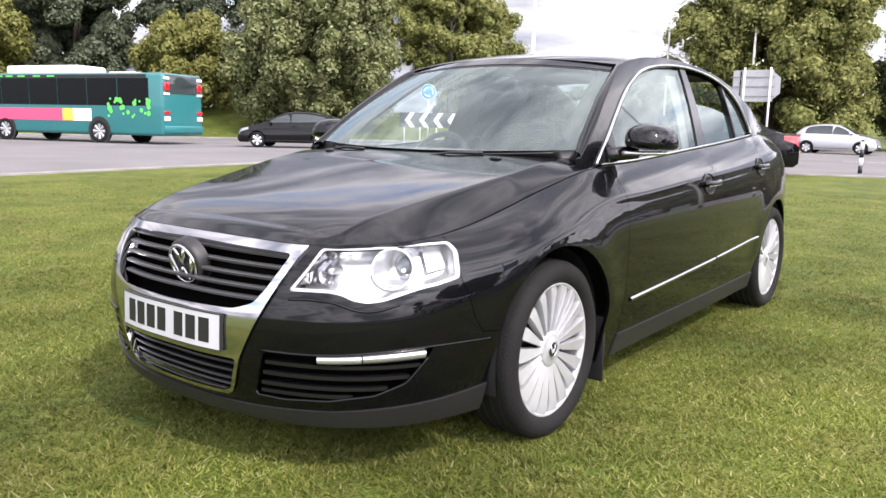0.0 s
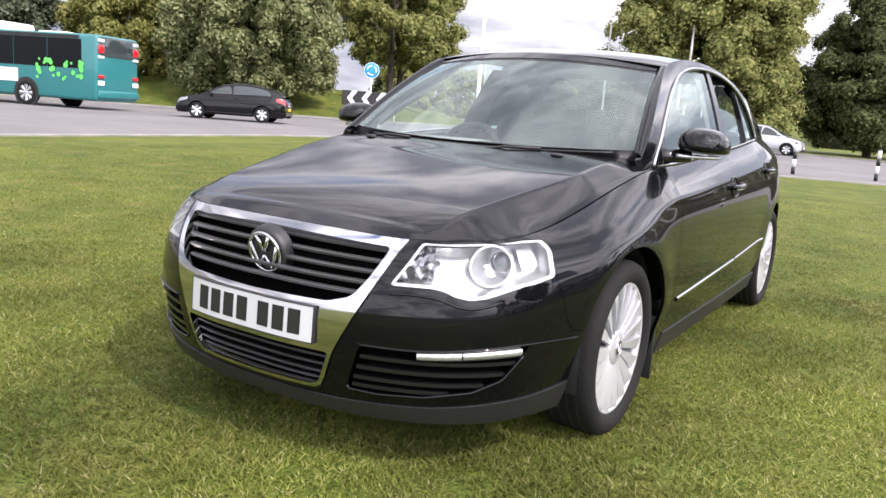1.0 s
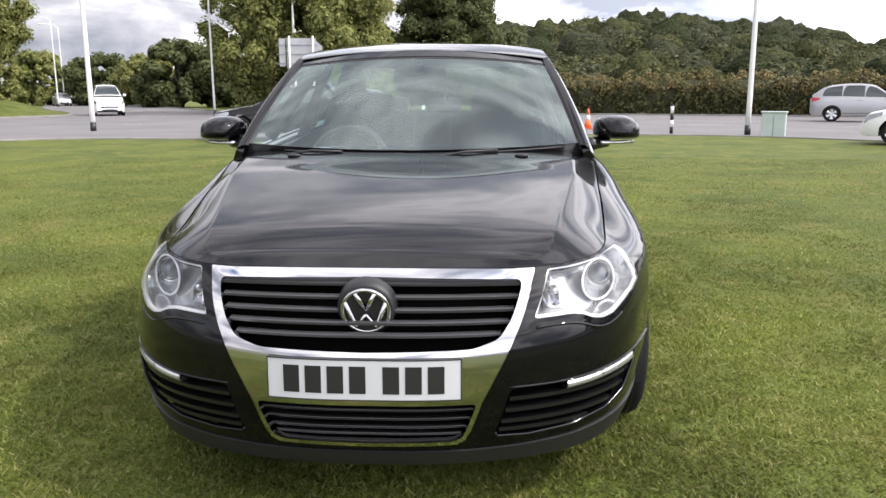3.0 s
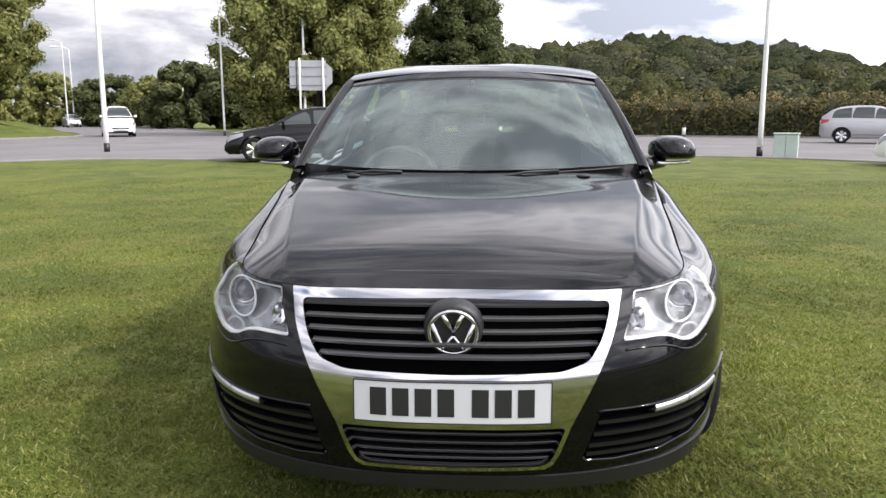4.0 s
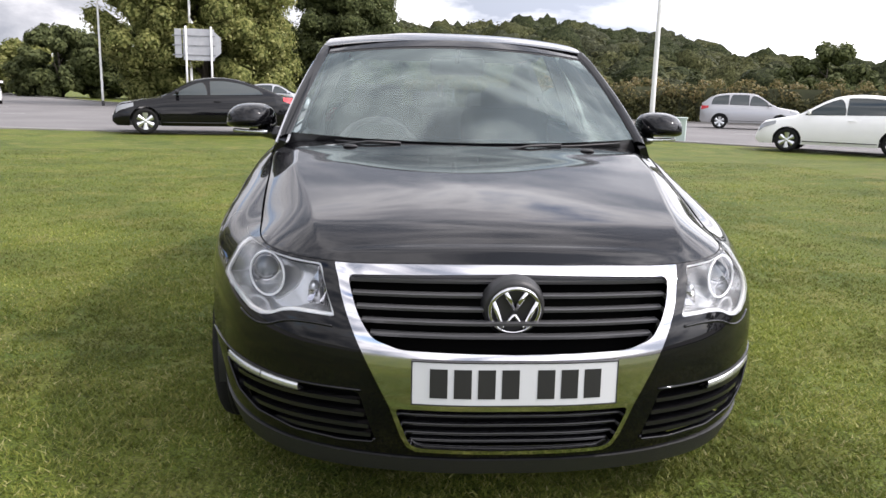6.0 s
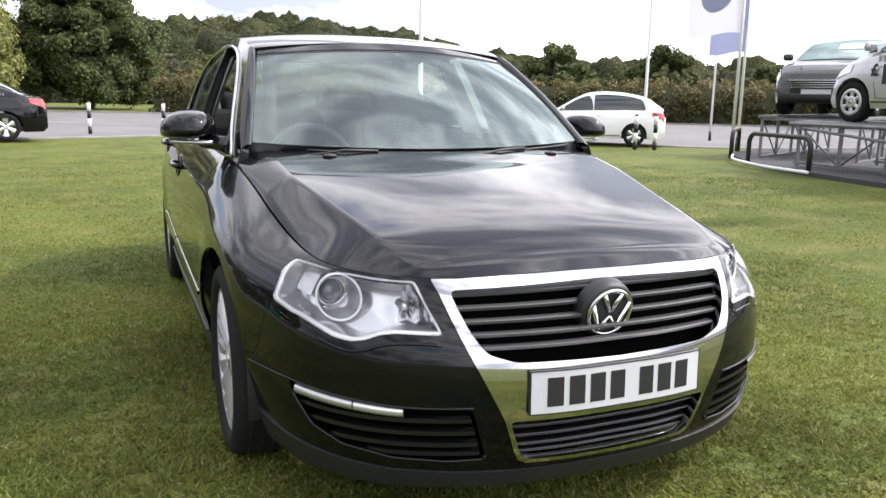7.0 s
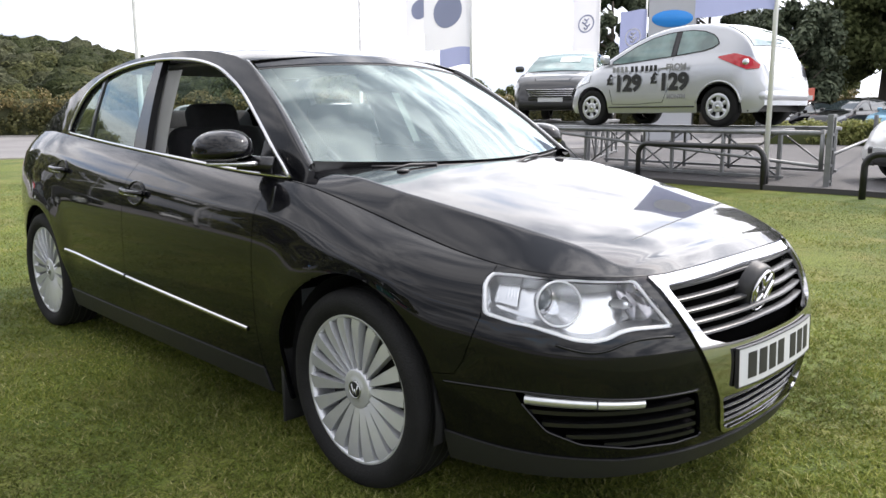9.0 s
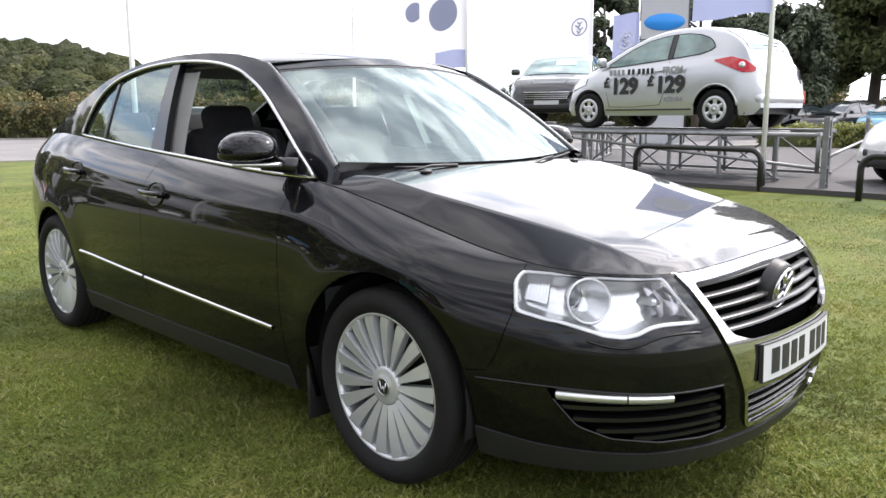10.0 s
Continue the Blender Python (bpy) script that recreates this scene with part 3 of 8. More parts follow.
# -- outlines on the body's side, as (s, z)
sx, sy = s_of_x, s_of_y
LAMP = [(sx(0.465), 0.588), (sx(0.541), 0.708), (sx(0.64), 0.711), (sx(0.70), 0.715), (sy(-1.90), 0.722), (sy(-1.825), 0.722), (sy(-1.815), 0.700), (sy(-1.838), 0.622), (sy(-1.92), 0.604), (sy(-1.955), 0.600), (sx(0.735), 0.581), (sx(0.705), 0.567), (sx(0.67), 0.562), (sx(0.64), 0.569), (sx(0.612), 0.584), (sx(0.58), 0.590), (sx(0.545), 0.590)]
LAMP = round_poly(LAMP, 0.012, 2)
SHIELD = [(-0.05, 0.9), (sx(0.505), 0.9), (sx(0.499), 0.712), (sx(0.476), 0.680), (sx(0.433), 0.600), (sx(0.38), 0.500), (sx(0.315), 0.375), (sx(0.287), 0.295), (sx(0.272), 0.268), (sx(0.25), 0.256), (-0.05, 0.251)]
UPPER = round_poly([(-0.05, 0.697), (sx(0.453), 0.690), (sx(0.402), 0.597), (sx(0.362), 0.545), (sx(0.29), 0.522), (-0.05, 0.515)], 0.020, 4)
LOWER = round_poly([(-0.05, 0.372), (sx(0.302), 0.372), (sx(0.266), 0.277), (sx(0.24), 0.266), (-0.05, 0.262)], 0.015, 3)
FOG = round_poly([(sx(0.355), 0.272), (sx(0.395), 0.402), (sx(0.60), 0.408), (sy(-1.985), 0.418), (sy(-1.93), 0.424), (sy(-1.955), 0.385), (sy(-2.005), 0.325), (sx(0.69), 0.292), (sx(0.58), 0.274), (sx(0.45), 0.268)], 0.012, 2)
WHEEL_Y, WHEEL_Z, ARCH = 1.355, 0.320, 0.362


def arch(y0, r=ARCH, n=30):
    up = [(sy(y0 + r * math.cos(a)), WHEEL_Z + r * math.sin(a)) for a in (math.pi * k / n for k in range(n + 1))]
    return [(sy(y0 + r), 0.1)] + up + [(sy(y0 - r), 0.1)]


ARCH_F, ARCH_R = arch(-WHEEL_Y), arch(WHEEL_Y)
LIP = [(-0.05, 0.1), (-0.05, 0.232), (sx(0.3), 0.233), (sx(0.6), 0.243), (sy(-1.9), 0.262), (sy(-1.70), 0.280), (sy(-1.6), 0.1)]
BUMPER = [(-0.05, 0.1), (-0.05, 0.9), (sx(0.47), 0.9), (sx(0.62), 0.9), (sy(-1.832), 0.9), (sy(-1.832), 0.615), (sy(-1.79), 0.49), (sy(-1.765), 0.45), (sy(-1.66), 0.44), (sy(-1.6), 0.1)]
FENDER = [(sy(-1.832), 1.2), (sy(-1.832), 0.615), (sy(-1.79), 0.49), (sy(-1.765), 0.45), (sy(-1.55), 0.40), (sy(-1.2), 0.1), (sy(-0.90), 0.1), (sy(-0.855), 0.30), (sy(-0.835), 0.85), (sy(-0.875), 1.2)]
DOOR_F = [(sy(-0.875), 1.2), (sy(-0.835), 0.85), (sy(-0.855), 0.275), (sy(0.20), 0.275), (sy(0.225), 0.50), (sy(0.225), 0.84), (sy(0.10), 1.2)]
DOOR_R = [(sy(0.10), 1.2), (sy(0.225), 0.84), (sy(0.225), 0.50), (sy(0.20), 0.275), (sy(0.90), 0.275), (sy(0.965), 0.40), (sy(1.04), 0.53), (sy(1.13), 0.66), (sy(1.19), 0.80), (sy(1.20), 1.2)]
SILLS = [(sy(-1.2), 0.1), (sy(-0.90), 0.1), (sy(-0.855), 0.275), (sy(0.90), 0.275), (sy(1.05), 0.275), (sy(1.05), 0.1)]
TAIL = [(sy(2.09), 0.82), (sy(2.07), 0.93), (sy(2.11), 1.0), (sy(2.25) + 0.15, 0.99), (sy(2.25) + 0.15, 0.82)]
BUMPER_R = [(sy(1.725), 0.1), (sy(1.725), 0.60), (sy(1.95), 0.70), (S_END + 1, 0.72), (S_END + 1, 0.1)]

cols = sorted(set(np.round(np.concatenate([np.linspace(0, sy(-1.6), 64), np.linspace(sy(-1.6), sy(1.7), 78), np.linspace(sy(1.7), S_END, 40)]), 5)))
sheet = bmesh.new()
NZ = 30
vg = [[sheet.verts.new((s, SILL + (top_of(s) - SILL) * k / NZ, 0)) for k in range(NZ + 1)] for s in cols]
for a, b in zip(vg, vg[1:]):
    for k in range(NZ):
        sheet.faces.new((a[k], b[k], b[k + 1], a[k + 1]))
for poly in (LAMP, SHIELD, UPPER, LOWER, FOG, ARCH_F, ARCH_R, LIP, BUMPER, FENDER, DOOR_F, DOOR_R, SILLS, TAIL, BUMPER_R):
    cut_flat(sheet, poly)
REGIONS = [("lamp", LAMP), ("upper", UPPER), ("lower", LOWER), ("fog", FOG), ("arch", ARCH_F), ("arch", ARCH_R), ("shield", SHIELD), ("lip", LIP), ("bumper", BUMPER), ("fender", FENDER), ("door_f", DOOR_F), ("door_r", DOOR_R), ("sill", SILLS), ("tail", TAIL), ("bumper_r", BUMPER_R)]
cells = {}
for f in sheet.faces:
    c = f.calc_center_median()
    if f.calc_area() < 1e-9:
        continue
    which = next((n for n, p in REGIONS if inside((c.x, c.y), p)), "quarter")
    cells.setdefault(which, []).append([(v.co.x, v.co.y) for v in f.verts])
sheet.free()
G, FL = 0.0016, 0.014
panel_mesh("grille_surround", cells["shield"], 0.0, 0.02, lambda s, z: skin(s, z, 0.010), skin_normal, CHROME, saloon, "broad polished chrome grille surround", both=True)
panel_mesh("front_lip", cells["lip"], 0.001, 0.02, lambda s, z: skin(s, z, 0.006), skin_normal, GREYTRIM, saloon, "dull black plastic bumper lip", both=True)
panel_mesh("front_bumper", cells["bumper"], 0.001, FL, skin, skin_normal, PAINT, saloon, both=True)
panel_mesh("front_wing", cells["fender"], G, FL, skin, skin_normal, PAINT, saloon)
panel_mesh("front_door", cells["door_f"], G, FL, skin, skin_normal, PAINT, saloon)
panel_mesh("rear_door", cells["door_r"], G, FL, skin, skin_normal, PAINT, saloon)
panel_mesh("sill", cells["sill"], G, FL, lambda s, z: skin(s, z, 0.006), skin_normal, GREYTRIM, saloon, "satin black sill")
todo, wings = list(cells["quarter"]), []
while todo:
    piece, seen, edge = [], set(), [todo.pop()]
    while edge:
        f = edge.pop()
        piece.append(f)
        ks = {(round(a, 4), round(b, 4)) for a, b in f}
        near = [h for h in todo if len({(round(a, 4), round(b, 4)) for a, b in h} & ks) >= 2]
        todo = [h for h in todo if h not in near]
        edge.extend(near)
    wings.append(piece)
wings.sort(key=len)
for piece in wings[:-1]:
    if len(piece) > 3:
        panel_mesh("wing_foot", piece, G, FL, skin, skin_normal, PAINT, saloon)
panel_mesh("rear_wing", wings[-1], G, FL, skin, skin_normal, PAINT, saloon)
panel_mesh("tail_lamp", cells["tail"], 0.001, FL, lambda s, z: skin(s, z, 0.004), skin_normal, REDLENS, saloon, "red tail lamp")
panel_mesh("rear_bumper", cells["bumper_r"], G, FL, skin, skin_normal, PAINT, saloon, both=True)

# -- bonnet
CREST = np.array([(-2.17, 0.702), (-2.145, 0.715), (-2.10, 0.742), (-2.02, 0.776), (-1.90, 0.811), (-1.70, 0.855), (-1.40, 0.914), (-1.15, 0.960), (-0.92, 0.992)])
yy = np.linspace(-2.17, -0.92, 251)
zz = np.interp(yy, CREST[:, 0], CREST[:, 1])
zz[20:-20] = np.convolve(zz, np.ones(41) / 41, "valid")
CREST = np.stack([yy, zz], 1)
S_CORNER, S_COWL = sx(0.47), sy(-0.915)


def crease(s):
    e = skin(s, top_of(s))
    return min(0.87, (0.492 + (e.y + 2.12) * 0.20) / max(e.x, 0.1))


def bonnet_point(f, s):
    e = skin(s, top_of(s))
    zc = float(np.interp(e.y, CREST[:, 0], CREST[:, 1]))
    yc = e.y - 0.10 * smooth01(e.y, -1.3, -0.92) * (1 - f * f)
    x = f * e.x
    soft = 0.42 * f ** 2 + 0.58 * max(0.0, (f - 0.55) / 0.45) ** 2.4
    # flat between the two creases, falling away outside them
    fc = crease(s)
    crisp = 0.17 * (f / fc) ** 2 if f < fc else 0.17 + 0.83 * ((f - fc) / (1 - fc)) ** 1.15
    k = smooth01(e.y, -2.15, -1.90) * (1 - 0.6 * smooth01(e.y, -1.15, -0.93))
    z = zc - (zc - e.z) * (soft + (crisp - soft) * k)
    return Vector((x, yc, z))


rows = []
ss = [s for s in np.concatenate([np.linspace(0.02, S_CORNER, 14), np.linspace(S_CORNER, S_COWL - 0.002, 64)[1:]])]
bm = bmesh.new()
for s in ss:
    fc = crease(s)
    fs = [fc * k / 18 for k in range(18)] + [fc - 0.012, fc, fc + 0.012] + [fc + (1 - fc) * k / 9 for k in range(1, 10)]
    r = [bonnet_point(f, s) for f in fs]
    rows.append([Vector((-p.x, p.y, p.z)) for p in r[:0:-1]] + r)
grid(bm, rows)
bmesh.ops.recalc_face_normals(bm, faces=bm.faces)
if sum(f.normal.z for f in bm.faces) < 0:
    bmesh.ops.reverse_faces(bm, faces=bm.faces)
# shrink the edge a little to leave a shut line, and turn it in
inner = [v for v in bm.verts if v.is_boundary]
for v in inner:
    v.co.x *= 0.9965
edges = [e for e in bm.edges if e.is_boundary]
ret = bmesh.ops.extrude_edge_only(bm, edges=edges)
for v in ret["geom"]:
    if isinstance(v, bmesh.types.BMVert):
        v.co.z -= 0.02
sharpen(bm, 40)
part("bonnet", bm, PAINT, saloon, "long black bonnet")

# -- windscreen, roof, pillars
def screen_point(f, w):
    b = Vector((0.705 * f, -1.13 + 0.175 * f * f, 0.972 + 0.022 * f * f))
    t = Vector((0.575 * f, -0.47 + 0.10 * f * f, 1.392 - 0.037 * f * f))
    p = b.lerp(t, w)
    p.z += 0.020 * 4 * w * (1 - w)
    p.y -= 0.015 * 4 * w * (1 - w)
    return p


def rear_point(f, w):
    b = Vector((0.60 * f, 1.97 - 0.10 * f * f, 1.078 - 0.006 * f * f))
    t = Vector((0.535 * f, 1.20 - 0.10 * f * f, 1.385 - 0.030 * f * f))
    p = b.lerp(t, w)
    p.z += 0.022 * 4 * w * (1 - w)
    return p


RAIL = np.array([(-0.985, 0.975), (-0.70, 1.180), (-0.42, 1.350), (-0.30, 1.383), (-0.10, 1.412), (0.15, 1.428), (0.40, 1.430), (0.70, 1.414), (0.95, 1.380), (1.10, 1.348), (1.35, 1.268), (1.60, 1.180), (1.80, 1.105), (1.90, 1.076)])


def belt(y):
    return top_of(sy(y))


def flank(y, z):
    """The side of the cabin above the belt."""
    s = sy(y)
    e = skin(s, top_of(s))
    d = max(z - e.z, -0.03)
    return Vector((e.x - 0.005 - 0.34 * d - 0.24 * d * d, y, z))


def flank_normal(y, z):
    e = 0.01
    return ((flank(y + e, z) - flank(y - e, z)).cross(flank(y, z + e) - flank(y, z - e))).normalized()


RAIL_F = np.array([(y, np.interp(y, RAIL[:, 0], RAIL[:, 1])) for y in np.linspace(-0.985, 1.90, 200)])
kk = np.ones(9) / 9
RAIL_F[4:-4, 1] = np.convolve(RAIL_F[:, 1], kk, "valid")


def rail(y):
    return float(np.interp(y, RAIL_F[:, 0], RAIL_F[:, 1]))


DLO = [(-0.900, belt(-0.90) + 0.006), (-0.835, 0.995), (-0.64, 1.130), (-0.45, 1.243), (-0.30, 1.308), (-0.18, 1.345), (0.00, 1.376), (0.22, 1.393), (0.45, 1.397), (0.70, 1.383), (0.92, 1.348), (1.07, 1.296), (1.155, 1.232), (1.205, 1.160), (1.232, 1.105), (1.240, belt(1.24) + 0.006)]
DLO = DLO[:1] + [(p.x, p.y) for p in curve([(a, b, 0) for a, b in DLO[1:]], 4)]
low_edge = [(y, belt(y) + 0.006) for y in np.linspace(1.15, -0.85, 12)]
DLO += low_edge
PILLAR_B = [(0.200, 0.9), (0.350, 0.9), (0.430, 1.5), (0.375, 1.5)]
PILLAR_C = [(0.905, 0.9), (0.930, 0.9), (0.985, 1.5), (0.960, 1.5)]
sheet = bmesh.new()
ys = np.linspace(-0.985, 1.90, 110)
NU = 18
vg = [[sheet.verts.new((y, belt(y) + (rail(y) - belt(y)) * k / NU, 0)) for k in range(NU + 1)] for y in ys]
for a, b in zip(vg, vg[1:]):
    for k in range(NU):
        try:
            sheet.faces.new((a[k], b[k], b[k + 1], a[k + 1]))
        except ValueError:
            pass
for poly in (DLO, PILLAR_B, PILLAR_C):
    cut_flat(sheet, poly)
up = {}
for f in sheet.faces:
    c = f.calc_center_median()
    if f.calc_area() < 1e-9:
        continue
    if inside((c.x, c.y), DLO):
        w = "pillar" if inside((c.x, c.y), PILLAR_B) else "pillar_c" if inside((c.x, c.y), PILLAR_C) else ("glass_f" if c.x < 0.275 + (c.y - 0.9) * 0.2 else ("glass_r" if c.x < 0.93 else "glass_q"))
    else:
        w = "frame"
    up.setdefault(w, []).append([(v.co.x, v.co.y) for v in f.verts])
sheet.free()
panel_mesh("cabin_frame", up["frame"], 0.0, 0.03, flank, flank_normal, PAINT, saloon, "black door frames and roof pillars")
for nm in ("pillar", "pillar_c"):
    panel_mesh("window_pillar", up[nm], 0.0, 0.03, lambda y, z: flank(y, z) - flank_normal(y, z) * 0.003, flank_normal, TRIM, saloon, "gloss black pillar trim")


def one_side(obs, keep):
    for o in obs:
        left = o.data.vertices[0].co.x > 0
        if (keep == "left") != left:
            me = o.data
            bpy.data.objects.remove(o)
            bpy.data.meshes.remove(me)
        else:
            o.visible_shadow = False


glass_at = lambda y, z: flank(y, z) - flank_normal(y, z) * 0.010
one_side(panel_mesh("front_side_window", up["glass_f"], 0.0, 0, glass_at, flank_normal, GLASS, saloon, "clear side window, wound up"), "left")
one_side(panel_mesh("rear_side_window", up["glass_r"], 0.0, 0, glass_at, flank_normal, GLASS, saloon, "clear side window, wound up"), "right")
half_down = [[(y, z - 0.17) for y, z in f] for f in up["glass_r"]]
half_down = [f for f in half_down if min(z for y, z in f) > belt(0.5) - 0.08]
one_side(panel_mesh("rear_side_window", half_down, 0.0, 0, lambda y, z: flank(y, z) - flank_normal(y, z) * 0.02, flank_normal, GLASS, saloon, "side window wound half down"), "left")
for o in panel_mesh("quarter_window", up["glass_q"], 0.0, 0, glass_at, flank_normal, GLASS, saloon):
    o.visible_shadow = False


def sheet_part(name, fn, nf, nw, mat, label="", w0=0.0, w1=1.0, flip=False):
    bm = bmesh.new()
    rows = []
    for j in range(nw + 1):
        w = w0 + (w1 - w0) * j / nw
        r = [fn(k / nf, w) for k in range(nf + 1)]
        rows.append([Vector((-p.x, p.y, p.z)) for p in r[:0:-1]] + r)
    grid(bm, rows)
    if sum(f.normal.z for f in bm.faces) < 0:
        bmesh.ops.reverse_faces(bm, faces=bm.faces)
    return part(name, bm, mat, saloon, label)


ws = sheet_part("windscreen", screen_point, 16, 14, SCREEN, "raked tinted windscreen", 0.02, 0.915)
ws.visible_shadow = False
sheet_part("roof_header", lambda f, w: screen_point(f, w) + Vector((0, -0.002, 0.003)), 16, 5, PAINT, "painted edge of the roof over the windscreen", 0.918, 1.0)
sheet_part("screen_seal", lambda f, w: screen_point(f, w) + Vector((0, 0, 0.001)), 16, 2, PLASTIC, "black rubber seal", 0.895, 0.918)
rw = sheet_part("rear_window", rear_point, 12, 10, GLASS, "", 0.03, 0.98)
rw.visible_shadow = False
ROOF_Z = np.array([(-0.48, 1.391), (-0.40, 1.409), (-0.30, 1.427), (-0.10, 1.449), (0.15, 1.465), (0.40, 1.468), (0.70, 1.452), (0.95, 1.423), (1.10, 1.400), (1.21, 1.382)])

yy = np.linspace(-0.48, 1.21, 170)
zz = np.interp(yy, ROOF_Z[:, 0], ROOF_Z[:, 1])
zz[12:-12] = np.convolve(zz, np.ones(25) / 25, "valid")
ROOF_Z = np.stack([yy, zz], 1)


def roof_point(f, w):
    a, b = screen_point(f, 1.0), rear_point(f, 1.0)
    y = a.y + (b.y - a.y) * w
    zr = rail(y)
    xr = flank(y, zr).x
    zc = float(np.interp(y, ROOF_Z[:, 0], ROOF_Z[:, 1]))
    end = max(1 - w / 0.06, 0, 1 - (1 - w) / 0.06)
    z = zc - (zc - zr) * f ** 2.6
    p = Vector((xr * f, y, z))
    tgt = a if w < 0.5 else b
    end = end * end * (3 - 2 * end)
    return p.lerp(Vector((p.x, tgt.y, min(p.z, tgt.z + 0.003))), end)


sheet_part("roof", roof_point, 16, 40, PAINT, "black roof panel")
for name, fn, y0, y1 in (("windscreen_pillar", screen_point, -0.985, -0.385), ("rear_pillar", rear_point, 1.90, 1.11)):
    for sgn in (1, -1):
        bm = bmesh.new()
        rows = []
        for j in range(25):
            w = j / 24
            a = fn(1.0, w)
            y = y0 + (y1 - y0) * w
            b = flank(y, rail(y))
            mid = a.lerp(b, 0.5) + Vector((0.006, 0, 0.008))
            q = [a + Vector((0, 0, -0.015)), a, a.lerp(mid, 0.5) + Vector((0.001, 0, 0.003)), mid, mid.lerp(b, 0.5) + Vector((0.003, 0, 0.002)), b]
            rows.append([Vector((p.x * sgn, p.y, p.z)) for p in q])
        grid(bm, rows)
        bmesh.ops.recalc_face_normals(bm, faces=bm.faces)
        if sum(f.normal.z for f in bm.faces) < 0:
            bmesh.ops.reverse_faces(bm, faces=bm.faces)
        part(name, bm, PAINT, saloon)

# -- boot
bm = bmesh.new()
rows = []
for j in range(19):
    w = j / 18
    s = sy(1.88) + (S_END - 0.01 - sy(1.88)) * w
    e = skin(s, top_of(s))
    yc = 2.0 + (e.y - 2.0) * 1.0 if w > 0 else 2.0
    zc = 1.080 + 0.012 * math.sin(math.pi * w) - 0.03 * w * w
    r = []
    for k in range(13):
        f = k / 12
        r.append(Vector((f * e.x, e.y + (0.08 * (1 - w) * (1 - f * f)), zc - (zc - e.z) * f ** 3)))
    rows.append([Vector((-p.x, p.y, p.z)) for p in r[:0:-1]] + r)
grid(bm, rows)
if sum(f.normal.z for f in bm.faces) < 0:
    bmesh.ops.reverse_faces(bm, faces=bm.faces)
part("boot_lid", bm, PAINT, saloon)


# -- wheels
def wheel(parent, sgn, y):
    """A wheel of the saloon: tyre, rim, blades, hub cap; its face looks along x * sgn."""
    m = Matrix.Translation((sgn * 0.79, y, 0.318)) @ Matrix.Diagonal((sgn, 1, 1, 1))
    w = new("wheel")
    w.parent = parent
    w.matrix_basis = m
    bm = bmesh.new()
    lathe(bm, [(0.232, -0.10), (0.250, -0.108), (0.285, -0.112), (0.306, -0.100), (0.316, -0.085), (0.318, -0.03), (0.318, 0.03), (0.316, 0.070), (0.308, 0.088), (0.290, 0.100), (0.268, 0.102), (0.250, 0.094), (0.238, 0.082), (0.233, 0.06)], 72)
    # tread blocks: shallow grooves round the tyre
    part("tyre", bm, RUBBER, w, "black road tyre")
    bm = bmesh.new()
    for gx in (-0.052, -0.018, 0.018, 0.052):
        lathe(bm, [(0.3186, gx - 0.004), (0.3192, gx), (0.3186, gx + 0.004)], 72)
    part("tread_groove", bm, INK, w)
    bm = bmesh.new()
    lathe(bm, [(0.224, -0.09), (0.226, 0.055), (0.228, 0.078), (0.236, 0.084), (0.241, 0.080), (0.242, 0.068)], 72)
    rim = part("rim", bm, ALLOY, w, "silver wheel rim")
    bm = bmesh.new()
    lathe(bm, [(0.0, 0.020), (0.20, 0.010), (0.226, 0.0)], 40)
    part("brake_shield", bm, DARKMETAL, w)
    for k in range(18):
        a = k * math.tau / 18 + 0.06
        bm = bmesh.new()
        # a flat blade, broad at the rim, with a raised spine edge
        prof = [(0.062, 0.0105, 0.068), (0.10, 0.0165, 0.074), (0.16, 0.0250, 0.080), (0.205, 0.0305, 0.083), (0.229, 0.0325, 0.080)]
        top, low = [], []
        for r, h, x in prof:
            h *= 0.76
            top.append([Vector((x - 0.004, -h, r)), Vector((x + 0.003, -h * 0.93, r)), Vector((x - 0.0005, 0.0, r)), Vector((x - 0.004, h * 0.93, r)), Vector((x - 0.012, h, r))])
        grid(bm, top)
        back = [[Vector((r[0].x - 0.02, r[0].y, r[0].z)), r[0]] for r in top]
        grid(bm, back)
        back = [[r[-1], Vector((r[-1].x - 0.02, r[-1].y, r[-1].z))] for r in top]
        grid(bm, back)
        bmesh.ops.remove_doubles(bm, verts=bm.verts, dist=1e-5)
        bmesh.ops.rotate(bm, cent=(0, 0, 0), matrix=Matrix.Rotation(a, 3, "X"), verts=bm.verts)
        bmesh.ops.recalc_face_normals(bm, faces=bm.faces)
        sharpen(bm, 30)
        part("spoke", bm, ALLOY, w)
    bm = bmesh.new()
    lathe(bm, [(0.0, 0.078), (0.034, 0.078), (0.037, 0.0755), (0.048, 0.0745), (0.058, 0.0725), (0.063, 0.070), (0.065, 0.05)], 40)
    part("hub_cap", bm, ALLOY, w)
    bm = bmesh.new()
    lathe(bm, [(0.0, 0.0795), (0.027, 0.0795), (0.031, 0.0770)], 28)
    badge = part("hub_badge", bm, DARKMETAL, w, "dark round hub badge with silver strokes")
    bm = bmesh.new()
    for sg in (1, -1):
        tube(bm, [(0.0800, sg * 0.015, 0.016), (0.0800, sg * 0.006, -0.016), (0.0800, 0, 0.002)], 0.0022, 6)
    tube(bm, [(0.0795, 0.027 * math.cos(k * math.tau / 24), 0.027 * math.sin(k * math.tau / 24)) for k in range(24)], 0.0022, 6, True)
    part("badge_stroke", bm, SATIN, badge)
    return w


